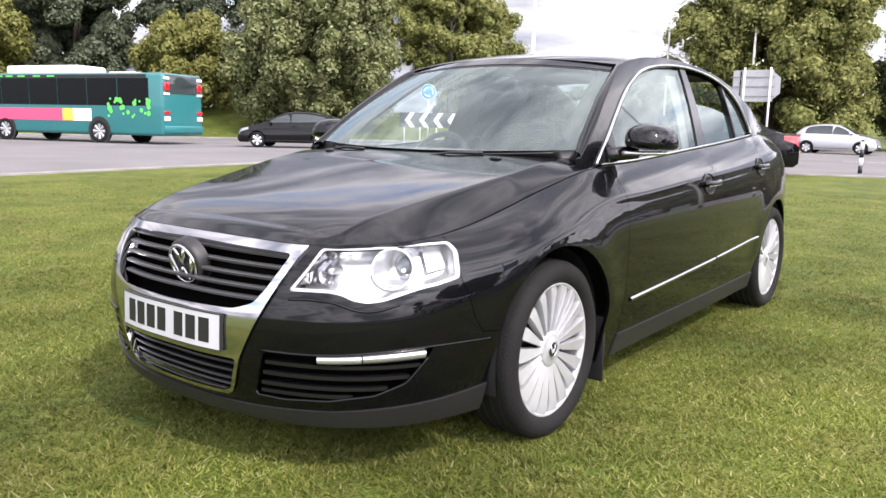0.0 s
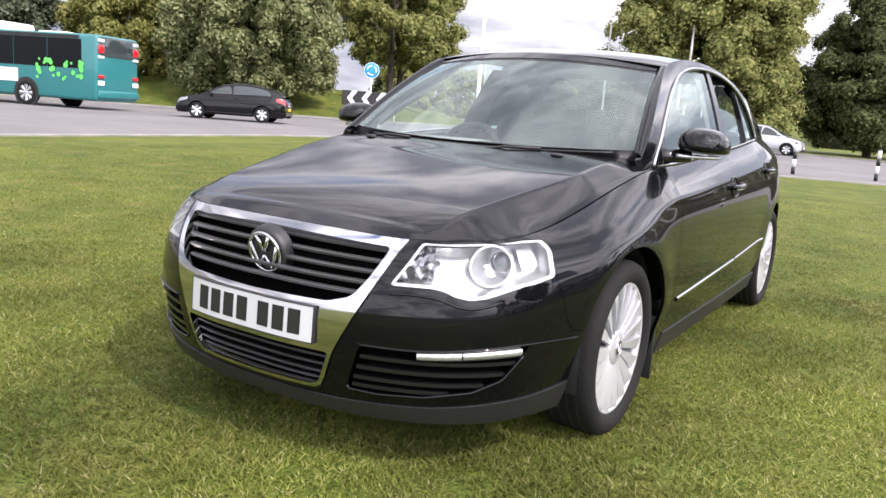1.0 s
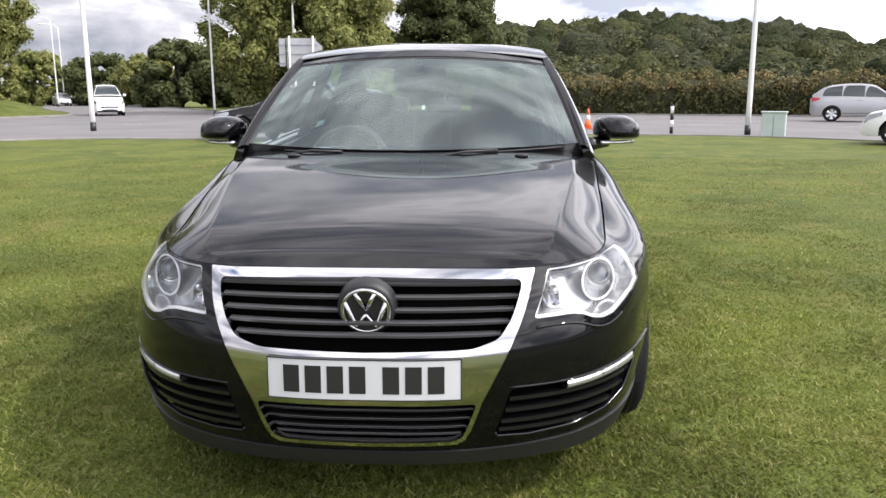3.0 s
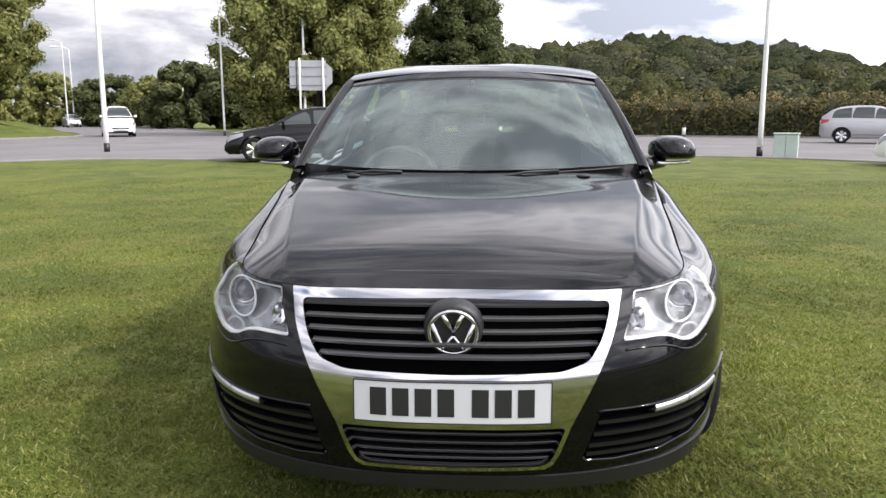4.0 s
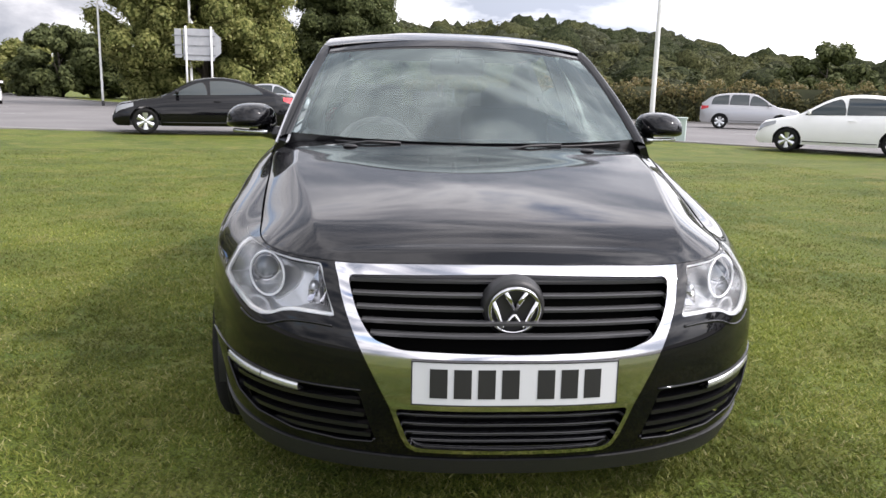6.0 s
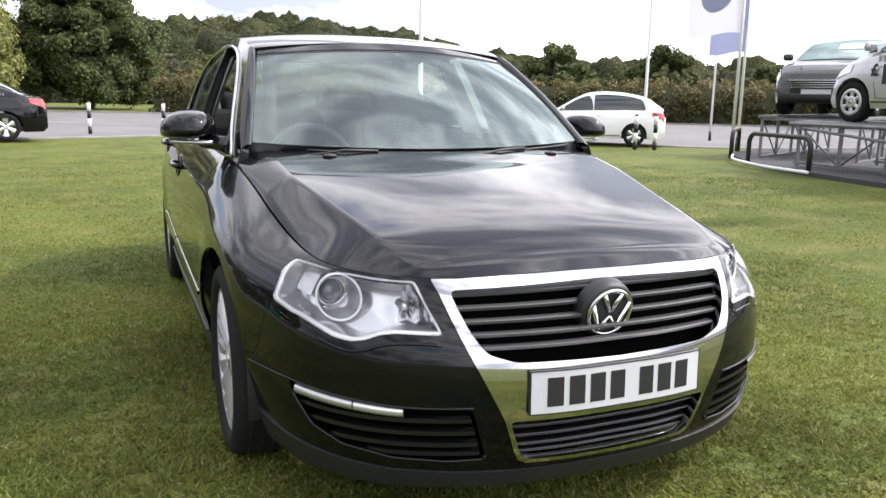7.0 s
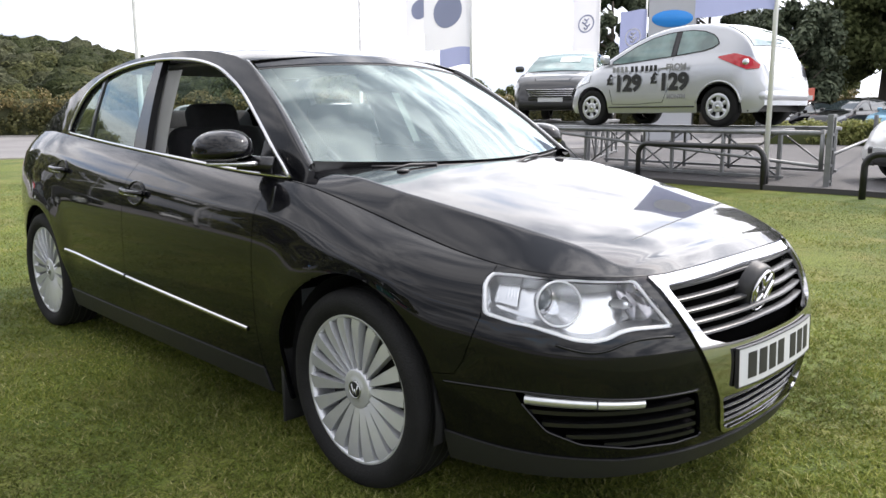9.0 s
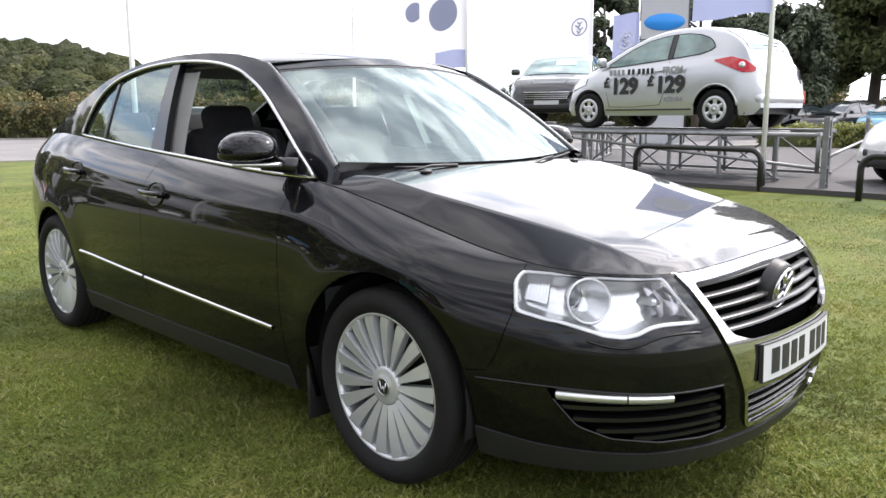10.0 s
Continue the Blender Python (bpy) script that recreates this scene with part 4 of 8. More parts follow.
for sgn in (1, -1):
    for y in (-WHEEL_Y, WHEEL_Y):
        wheel(saloon, sgn, y)
        # arch liner
        bm = bmesh.new()
        rows = []
        for k in range(25):
            a = math.pi * (k / 24 * 1.16 - 0.08)
            rows.append([(sgn * x, y + 0.352 * math.cos(a), WHEEL_Z + 0.352 * math.sin(a)) for x in (0.52, 0.86)])
        grid(bm, rows)
        rows = [[(sgn * 0.53, y, WHEEL_Z), (sgn * 0.53, y + 0.352 * math.cos(a), WHEEL_Z + 0.352 * math.sin(a))] for a in (math.pi * (k / 24 * 1.16 - 0.08) for k in range(25))]
        grid(bm, rows)
        part("arch_liner", bm, PLASTIC, saloon)
    # mud flap behind the front wheel
    bm = bmesh.new()
    box(bm, (0.17, 0.012, 0.26), (sgn * 0.80, -0.972, 0.235), pose(0, 0, 0, 0, 0, 0), 0.005)
    part("mud_flap", bm, PLASTIC, saloon, "black rubber mud flap")
    bm = bmesh.new()
    box(bm, (0.06, 0.010, 0.16), (sgn * 0.825, 0.985, 0.25), None, 0.004)
    part("rear_mud_flap", bm, PLASTIC, saloon)

# -- underbody, bulkheads
bm = bmesh.new()
box(bm, (1.04, 4.1, 0.05), (0, 0.1, 0.215), None, 0.02)
box(bm, (1.60, 1.95, 0.05), (0, 0.0, 0.215), None, 0.02)
part("floor_pan", bm, PLASTIC, saloon, smooth=False)
bm = bmesh.new()
box(bm, (1.02, 0.03, 0.55), (0, -1.96, 0.45), None, 0.01)
part("radiator_panel", bm, PLASTIC, saloon, smooth=False)
bm = bmesh.new()
box(bm, (1.0, 0.03, 0.66), (0, -1.00, 0.58), None, 0.01)
part("bulkhead", bm, PLASTIC, saloon, smooth=False)


# -- grilles
def slat(bm, z, x1, back, h, d, x0=0.0):
    """A moulded bar across the front at height z, from -x1 to x1 or, given x0, on one side."""
    xs = np.linspace(-x1 if x0 == 0 else x0, x1, 21)
    rows = []
    for x in xs:
        p = skin(s_of_x(abs(x)), z, -back)
        p.x = x
        rows.append([p + Vector((0, d, h * 0.5)), p + Vector((0, 0.004, h * 0.5)), p + Vector((0, 0, h * 0.25)), p + Vector((0, 0.002, -h * 0.35)), p + Vector((0, d, -h * 0.5))])
    return grid(bm, rows)


UPPER_SLATS = ((0.674, 0.424), (0.643, 0.413), (0.612, 0.402), (0.581, 0.388), (0.550, 0.366))
for z, x1 in UPPER_SLATS:
    bm = slat(bmesh.new(), z, x1, 0.015, 0.012, 0.024)
    bmesh.ops.recalc_face_normals(bm, faces=bm.faces)
    part("grille_slat", sharpen(bm, 50), SLAT, saloon, "dark horizontal grille slat")
for z, x1 in ((0.349, 0.290), (0.325, 0.282), (0.301, 0.272), (0.281, 0.262)):
    bm = slat(bmesh.new(), z, x1, 0.012, 0.010, 0.03)
    part("lower_grille_slat", sharpen(bm, 50), TRIM, saloon)
# dark sheets stand for the shade behind the open grille and intakes
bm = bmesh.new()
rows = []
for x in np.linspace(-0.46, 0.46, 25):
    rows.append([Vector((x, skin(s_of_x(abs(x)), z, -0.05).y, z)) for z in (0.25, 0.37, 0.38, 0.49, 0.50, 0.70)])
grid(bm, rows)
part("grille_backing", bm, HOLE_SHADE, saloon)
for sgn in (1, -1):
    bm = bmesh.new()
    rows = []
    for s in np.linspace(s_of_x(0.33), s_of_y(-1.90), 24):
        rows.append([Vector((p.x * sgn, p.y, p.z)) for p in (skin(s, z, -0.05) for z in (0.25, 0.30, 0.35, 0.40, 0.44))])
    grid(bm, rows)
    part("intake_backing", bm, HOLE_SHADE, saloon)
    for z, sa, sb in ((0.372, sx(0.395), sy(-1.965)), (0.340, sx(0.385), sy(-1.995)), (0.309, sx(0.375), sx(0.715)), (0.285, sx(0.37), sx(0.64))):
        bm = bmesh.new()
        rows = []
        for s in np.linspace(sa, sb, 20):
            p = skin(s, z, -0.008)
            q = skin(s, z, -0.040)
            r = [q + Vector((0, 0, 0.006)), p + Vector((0, 0, 0.006)), p + Vector((0, 0, -0.004)), q + Vector((0, 0, -0.008))]
            rows.append([Vector((v.x * sgn, v.y, v.z)) for v in r])
        grid(bm, rows)
        bmesh.ops.recalc_face_normals(bm, faces=bm.faces)
        part("intake_slat", sharpen(bm, 50), TRIM, saloon)
    # running lamp strip in the top of the intake
    for nm, a, b, mat, lab in (("side_marker_lamp", sx(0.555), sx(0.66), LAMPGREY, "clear strip lamp in the bumper"), ("indicator_lamp", sx(0.663), sy(-1.955), LAMPBOWL, "bright clear strip lamp in the bumper")):
        bm = bmesh.new()
        rows = []
        for s in np.linspace(a, b, 12):
            k = smooth01(s, sx(0.5), sy(-1.95))
            zb_, zt_ = 0.383 + 0.010 * k, 0.404 + 0.012 * k
            r = [skin(s, zb_, -0.03), skin(s, zb_, 0.0), skin(s, (zb_ + zt_) / 2, 0.004), skin(s, zt_, 0.0), skin(s, zt_, -0.03)]
            rows.append([Vector((v.x * sgn, v.y, v.z)) for v in r])
        grid(bm, rows)
        bmesh.ops.recalc_face_normals(bm, faces=bm.faces)
        part(nm, bm, mat, saloon, lab)
    # moulded edge lines round the intake
    bm = bmesh.new()
    tube(bm, [Vector((p.x * sgn, p.y, p.z)) for p in (skin(s, 0.408 + 0.018 * smooth01(s, sx(0.5), sy(-1.93)), 0.001) for s in np.linspace(sx(0.39), sy(-1.735), 40))], 0.0035, 6)
    part("bumper_crease", bm, PAINT, saloon)
    bm = bmesh.new()
    tube(bm, [Vector((p.x * sgn, p.y, p.z)) for p in (skin(s, z, 0.001) for s, z in FOG[len(FOG) // 2:] + FOG[:3])], 0.004, 6)
    part("intake_edge", bm, PAINT, saloon)

# -- number plate, bent to the nose, with plain bars for its characters
def slab(x0, x1, z0, z1, front, back, n=12):
    """A thin plate from x0 to x1 that follows the nose; front and back say how far it stands off the bumper."""
    bm = bmesh.new()
    rings = []
    for x in np.linspace(x0, x1, n + 1):
        y = skin(s_of_x(abs(x)), 0.446).y
        lean = lambda z: (z - 0.446) * 0.035
        rings.append([bm.verts.new((x, y - f + lean(z), z)) for f, z in ((back, z0), (front, z0), (front, z1), (back, z1))])
    for a, b in zip(rings, rings[1:]):
        for k in range(4):
            bm.faces.new((a[k], a[(k + 1) % 4], b[(k + 1) % 4], b[k]))
    bm.faces.new(rings[0])
    bm.faces.new(rings[-1][::-1])
    bmesh.ops.recalc_face_normals(bm, faces=bm.faces)
    return bm


plate = part("number_plate", slab(-0.260, 0.260, 0.394, 0.500, 0.022, 0.016), PLATEWHITE, saloon, "white number plate with black bars", smooth=False)
part("plate_holder", slab(-0.254, 0.254, 0.396, 0.497, 0.0155, 0.004), PLASTIC, plate, "black plate holder", smooth=False)
for x0, x1, z0, z1 in ((-0.263, 0.263, 0.5001, 0.503), (-0.263, 0.263, 0.391, 0.3939), (-0.263, -0.2601, 0.394, 0.500), (0.2601, 0.263, 0.394, 0.500)):
    part("plate_frame", slab(x0, x1, z0, z1, 0.023, 0.012), PLASTIC, plate, smooth=False)
for px in (-0.195, -0.135, -0.075, -0.015, 0.075, 0.135, 0.195):
    part("plate_bar", slab(px - 0.022, px + 0.022, 0.410, 0.484, 0.0232, 0.0215, 3), INK, plate, smooth=False)

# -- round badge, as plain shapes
bm = bmesh.new()
M_BADGE = pose(0, -2.230, 0.620, 14, 0, 0) @ Matrix.Rotation(-math.pi / 2, 4, "Z")
lathe(bm, [(0.0, 0.012), (0.062, 0.012), (0.071, 0.014), (0.078, 0.008), (0.081, -0.006), (0.082, -0.03)], 48, M_BADGE)
emblem = part("front_badge", bm, PLASTIC, saloon, "round dark badge with a chrome ring")
bm = bmesh.new()
tube(bm, [M_BADGE @ Vector((0.017, 0.0640 * math.cos(k * math.tau / 48), 0.0640 * math.sin(k * math.tau / 48))) for k in range(48)], 0.0058, 8, True)
part("badge_ring", bm, CHROME, emblem, "chrome ring")
for pts in (((-0.027, 0.055), (-0.002, 0.006), (0.002, 0.006), (0.027, 0.055)), ((-0.056, 0.028), (-0.028, -0.050), (-0.002, -0.008), (0.002, -0.008), (0.028, -0.050), (0.056, 0.028))):
    bm = bmesh.new()
    tube(bm, [M_BADGE @ Vector((0.017, -a, b)) for a, b in pts], 0.0072, 6)
    part("badge_stroke", bm, CHROME, emblem, "chrome stroke")


# -- headlamps
def head_lamp(sgn):
    lamp = new("headlamp")
    lamp.parent = saloon
    lamp["label"] = "clear headlamp with two round reflectors"
    flip = lambda p: Vector((p.x * sgn, p.y, p.z))
    bm = bmesh.new()
    loops = [[bm.verts.new(flip(skin(s, z, pr))) for s, z in LAMP] for pr in (0.0, -0.02, -0.085)]
    for a, b in zip(loops, loops[1:]):
        for i in range(len(a)):
            j = (i + 1) % len(a)
            bm.faces.new((a[i], a[j], b[j], b[i]))
    cx = sum(s for s, z in LAMP) / len(LAMP)
    cz = sum(z for s, z in LAMP) / len(LAMP)
    loop2 = [bm.verts.new(flip(skin(cx + (s - cx) * 0.6, cz + (z - cz) * 0.6, -0.09))) for s, z in LAMP]
    for i in range(len(loop2)):
        j = (i + 1) % len(loop2)
        bm.faces.new((loops[-1][i], loops[-1][j], loop2[j], loop2[i]))
    bm.faces.new(loop2)
    bmesh.ops.recalc_face_normals(bm, faces=bm.faces)
    part("lamp_housing", sharpen(bm, 40), LAMPGREY, lamp)
    # the outer bowl is round and deep, its rim cut back with the lens; the projector sits at its foot
    mid, foot = Vector((0.659, -1.977, 0.648)), Vector((0.668, -1.930, 0.655))
    out_, up_ = Vector((0.83, 0.56, 0.02)), Vector((-0.03, 0.10, 0.99))
    def on_rim(a, r):
        p = mid + out_ * (r * math.cos(a)) + up_ * (r * math.sin(a))
        p.y = max(p.y, skin(sx(min(p.x, 0.735)), p.z).y + 0.010)
        return p
    def on_foot(a, r, d=0.0):
        return foot + Vector((r * math.cos(a), -d, r * math.sin(a)))
    angles = [k * math.tau / 40 for k in range(41)]
    rows = [[flip(on_foot(a, 0.031, -0.006)) for a in angles], [flip(on_foot(a, 0.040)) for a in angles]]
    rows += [[flip(on_foot(a, 0.040).lerp(on_rim(a, 0.060), q) + Vector((0, 0.006 * math.sin(math.pi * q), 0))) for a in angles] for q in (0.25, 0.5, 0.75, 1.0)]
    bowl = part("projector_bowl", grid(bmesh.new(), rows), LAMPBOWL, lamp, "deep silver reflector bowl")
    bm = bmesh.new()
    lathe(bm, [(0.0, 0.020), (0.010, 0.018), (0.020, 0.012), (0.027, 0.003), (0.031, -0.008)], 32, Matrix.Translation(flip(foot)) @ Matrix.Rotation(-math.pi / 2, 4, "Z"))
    part("projector_lens", bm, PROJECTOR, bowl, "glassy round projector lens")
    part("projector_ring", tube(bmesh.new(), [flip(on_foot(a, 0.0375, 0.004)) for a in angles[:-1]], 0.0046, 6, True), CHROME, bowl, "chrome ring")
    part("bowl_rim", tube(bmesh.new(), [flip(on_rim(a, 0.0615)) for a in angles[:-1]], 0.0034, 6, True), LAMPRIM, bowl, "bright rim")
    # the inner half: a faceted main beam reflector
    bm = bmesh.new()
    deep = ((0.030, 0.028, 0.026, 0.022), (0.060, 0.078, 0.060, 0.030), (0.040, 0.066, 0.088, 0.040), (0.062, 0.050, 0.074, 0.034), (0.048, 0.084, 0.056, 0.040), (0.060, 0.050, 0.070, 0.034))
    grid(bm, [[flip(skin(sx(0.484 + 0.020 * i + 0.014 * j * (1 - i / 5)), 0.600 + (0.105 if i > 1 else 0.095) * j / 3 + 0.005 * (i % 2) * (j in (1, 2)), -deep[i][j])) for j in range(4)] for i in range(6)])
    bmesh.ops.triangulate(bm, faces=bm.faces)
    beam = part("main_beam_reflector", bm, CHROME, lamp, "faceted mirror-bright reflector", smooth=False)
    bm = bmesh.new()
    lathe(bm, [(0.0, 0.020), (0.008, 0.018), (0.012, 0.006), (0.012, -0.03)], 16, Matrix.Translation(flip(skin(sx(0.575), 0.640, -0.062))) @ Matrix.Rotation(-math.pi / 2, 4, "Z"))
    part("bulb_cap", bm, SATIN, beam)
    # outer corner: fluted indicator reflector
    for k in range(7):
        bm = bmesh.new()
        a0 = sy(-1.908) + 0.0105 * k
        rows = [[flip(skin(a0 + 0.0064 * (1 - math.cos(t)), z, -0.066 + 0.0016 * math.sin(t))) for z in np.linspace(0.632 + 0.0015 * k, 0.704, 5)] for t in np.linspace(0.1, 3.04, 7)]
        grid(bm, rows)
        part("indicator_flute", bm, LAMPGREY, lamp)
    # black ledge of the bumper under the lamp
    ledge = [(0.470, 0.560), (0.520, 0.563), (0.575, 0.561), (0.610, 0.553), (0.640, 0.540), (0.672, 0.534), (0.705, 0.540), (0.735, 0.553)]
    part("lamp_ledge", tube(bmesh.new(), [flip(skin(sx(p.x), p.y + 0.004, -0.001)) for p in curve([(a, b, 0) for a, b in ledge], 4)], 0.0042, 8), PAINT, lamp, "black edge under the lamp")
    # clear lens with a thin rim
    bm = bmesh.new()
    for f in cells["lamp"]:
        vs = [bm.verts.new(flip(skin(s, z, 0.002))) for s, z in f]
        bm.faces.new(vs)
    bmesh.ops.remove_doubles(bm, verts=bm.verts, dist=1e-5)
    bmesh.ops.recalc_face_normals(bm, faces=bm.faces)
    o = part("lamp_lens", bm, LENS, lamp, "clear lamp lens")
    o.visible_shadow = False
    bm = bmesh.new()
    tube(bm, [flip(skin(cx + (s - cx) * 0.985, cz + (z - cz) * 0.965, -0.010)) for s, z in LAMP], 0.0058, 6, True)
    part("lamp_rim", bm, LAMPRIM, lamp, "pale inner rim")
    return lamp


for sgn in (1, -1):
    head_lamp(sgn)

# -- chrome window strip, side strips, handles, mirrors
for sgn in (1, -1):
    flip = lambda p: Vector((p.x * sgn, p.y, p.z))
    bm = bmesh.new()
    tube(bm, [flip(flank(y, z) + flank_normal(y, z) * 0.003) for y, z in DLO], 0.0085, 6, True)
    part("window_surround", bm, CHROME, saloon, "bright chrome window surround")
    for nm, y0, y1, z0, z1 in (("front_door_strip", -0.79, 0.215, 0.408, 0.452), ("rear_door_strip", 0.235, 0.94, 0.454, 0.489)):
        bm = bmesh.new()
        rows = []
        for k in range(17):
            y, z = y0 + (y1 - y0) * k / 16, z0 + (z1 - z0) * k / 16
            s = sy(y)
            r = [skin(s, z - 0.009, 0.0), skin(s, z - 0.007, 0.006), skin(s, z, 0.008), skin(s, z + 0.007, 0.006), skin(s, z + 0.009, 0.0)]
            rows.append([flip(v) for v in r])
        grid(bm, rows)
        bmesh.ops.recalc_face_normals(bm, faces=bm.faces)
        part(nm, bm, CHROME, saloon, "chrome rubbing strip")
    for yh, zh in ((0.115, 0.838), (1.035, 0.893)):
        hd = new("door_handle")
        hd.parent = saloon
        bm = bmesh.new()
        pts = []
        for k in range(13):
            t = k / 12
            y = yh - 0.105 + 0.21 * t
            pts.append(flip(skin(sy(y), zh + 0.006 * t, 0.010 + 0.026 * math.sin(math.pi * min(max((t - 0.02) / 0.96, 0), 1)) ** 0.5)))
        tube(bm, pts, 0.0125, 8)
        part("grip", bm, PAINT, hd)
        bm = bmesh.new()
        tube(bm, [p + Vector((sgn * 0.006, 0, -0.010)) for p in pts[1:-1]], 0.004, 6)
        part("handle_strip", bm, CHROME, hd, "chrome strip")
        bm = bmesh.new()
        rows = []
        for j in range(7):
            r = []
            for k in range(13):
                a, q = k * math.tau / 12, j / 6
                y, z = yh - 0.02 + 0.075 * q * math.cos(a), zh - 0.002 + 0.048 * q * math.sin(a)
                r.append(flip(skin(sy(y), z, 0.0015)))
            rows.append(r)
        grid(bm, rows)
        part("handle_cup", bm, TRIM, hd)
        ring = [(yh - 0.02 + 0.076 * math.cos(k * math.tau / 28), zh - 0.002 + 0.049 * math.sin(k * math.tau / 28)) for k in range(28)]
        part("cup_edge", tube(bmesh.new(), [flip(skin(sy(y), z, 0.0005)) for y, z in ring], 0.0055, 8, True), PAINT, hd)
    # door mirror
    mir = new("door_mirror")
    mir.parent = saloon
    mir["label"] = "black door mirror with a clear indicator strip"
    bm = bmesh.new()
    bmesh.ops.create_uvsphere(bm, u_segments=32, v_segments=20, radius=1.0)
    for v in bm.verts:
        x, y, z = v.co
        yy = y
        if y > 0.15:
            yy = 0.15 + (y - 0.15) * 0.25
        r = 1 - 0.14 * max(0, -z) * (1 + x)
        sq = lambda q: math.copysign(abs(q) ** 0.78, q)
        v.co = Vector((sgn * (0.904 + 0.104 * sq(x)), -0.690 + 0.118 * yy + 0.02 * abs(x), 1.036 + (0.074 if z > 0 else 0.034) * sq(z) * r - 0.006 * x))
    part("mirror_shell", bm, PAINT, mir)
    bm = bmesh.new()
    rows = []
    for j in range(8):
        for_ = []
        for k in range(25):
            a, q = k * math.tau / 24, j / 7 * 0.86
            cs, sn = math.cos(a), math.sin(a)
            sq = lambda v: math.copysign(abs(v) ** 0.78, v)
            for_.append(Vector((sgn * (0.904 + 0.104 * sq(cs) * q), -0.655, 1.036 + (0.074 if sn > 0 else 0.034) * sq(sn) * q)))
        rows.append(for_)
    grid(bm, rows)
    part("mirror_glass", bm, MIRROR, mir, "mirror glass")
    bm = bmesh.new()
    pts = [Vector((sgn * (0.815 + 0.160 * t), -0.772 + 0.075 * t * t, 0.994 + 0.003 * t)) for t in np.linspace(0.05, 1, 9)]
    tube(bm, pts, 0.0085, 8)
    part("mirror_indicator", bm, LAMPBOWL, mir, "clear indicator strip")
    bm = bmesh.new()
    tube(bm, [flip(flank(-0.80, 0.985)), Vector((sgn * 0.790, -0.74, 0.990)), Vector((sgn * 0.86, -0.700, 0.998))], 0.034, 10, r2=0.026)
    part("mirror_arm", bm, TRIM, mir)
    bm = bmesh.new()
    tri = [(-0.885, belt(-0.885) + 0.012), (-0.70, belt(-0.70) + 0.012), (-0.70, 1.075), (-0.80, 1.01)]
    vs = [bm.verts.new(flip(flank(y, z) + flank_normal(y, z) * 0.001)) for y, z in tri]
    bm.faces.new(vs)
    part("mirror_base", bm, TRIM, mir)

# -- cowl and wipers
bm = bmesh.new()
rows = []
for k in range(25):
    f = -1 + k / 12
    a = bonnet_point(abs(f), S_COWL - 0.004)
    b = screen_point(abs(f), 0.03)
    rows.append([Vector((math.copysign(a.x, f), a.y - 0.01, a.z - 0.018)), Vector((math.copysign((a.x + b.x) / 2, f), (a.y + b.y) / 2, min(a.z, b.z) - 0.022)), Vector((math.copysign(b.x, f), b.y + 0.004, b.z - 0.004))])
grid(bm, rows)
part("cowl_panel", bm, PLASTIC, saloon, "black plastic panel below the windscreen")
for f0, f1, w0, w1 in ((-0.02, -0.74, 0.004, 0.000), (0.90, 0.14, 0.010, 0.002)):
    wp = new("wiper")
    wp.parent = saloon
    pts = []
    for k in range(13):
        t = k / 12
        f = f0 + (f1 - f0) * t
        p = screen_point(abs(f), w0 + (w1 - w0) * t)
        pts.append(Vector((math.copysign(p.x, f), p.y - 0.010, p.z - 0.006)))
    bm = tube(bmesh.new(), pts, 0.0042, 6)
    part("blade", bm, PLASTIC, wp, "black wiper blade")
    bm = tube(bmesh.new(), [pts[6] + Vector((0, -0.003, 0.006)), pts[9] + Vector((0, -0.02, 0.006)), pts[12] + Vector((math.copysign(0.08, f1 - f0), -0.05, -0.03))], 0.005, 8)
    part("arm", bm, PLASTIC, wp)
for x in (-0.46, 0.46):
    bm = bmesh.new()
    p = bonnet_point(abs(x) / 0.74, S_COWL - 0.20)
    bmesh.ops.create_uvsphere(bm, u_segments=12, v_segments=8, radius=1.0)
    bmesh.ops.scale(bm, vec=(0.028, 0.016, 0.008), verts=bm.verts)
    bmesh.ops.translate(bm, vec=(x, p.y, p.z + 0.003), verts=bm.verts)
    part("washer_jet", bm, PLASTIC, saloon, "small black washer jet")

# -- cabin
def cushion(bm, size, at, m=None, r=0.06):
    return box(bm, size, at, m, r, 4)


def seat(x, y):
    st = new("seat")
    st.parent = saloon
    st["label"] = "dark cloth car seat"
    part("seat_cushion", cushion(bmesh.new(), (0.52, 0.54, 0.18), (x, y - 0.12, 0.50)), CLOTH, st)
    tilt = pose(x, y + 0.16, 0.56, -18, 0, 0)
    part("backrest", cushion(bmesh.new(), (0.50, 0.15, 0.60), (0, 0, 0.27), tilt, 0.07), CLOTH, st)
    part("headrest", cushion(bmesh.new(), (0.27, 0.10, 0.18), (0, 0.0, 0.59), tilt, 0.05), CLOTH, st)
    return st


seat(-0.36, 0.02)
seat(0.36, 0.02)
bench = new("rear_bench")
bench.parent = saloon
part("bench_cushion", cushion(bmesh.new(), (1.30, 0.52, 0.20), (0, 0.88, 0.52)), CLOTH, bench)
part("bench_backrest", cushion(bmesh.new(), (1.30, 0.16, 0.58), (0, 0, 0.27), pose(0, 1.20, 0.56, -24, 0, 0), 0.07), CLOTH, bench)
for x in (-0.38, 0.0, 0.38):
    part("bench_headrest", cushion(bmesh.new(), (0.25, 0.09, 0.15), (x, 0.0, 0.60), pose(0, 1.20, 0.56, -24, 0, 0), 0.04), CLOTH, bench)
bm = bmesh.new()
rows = []
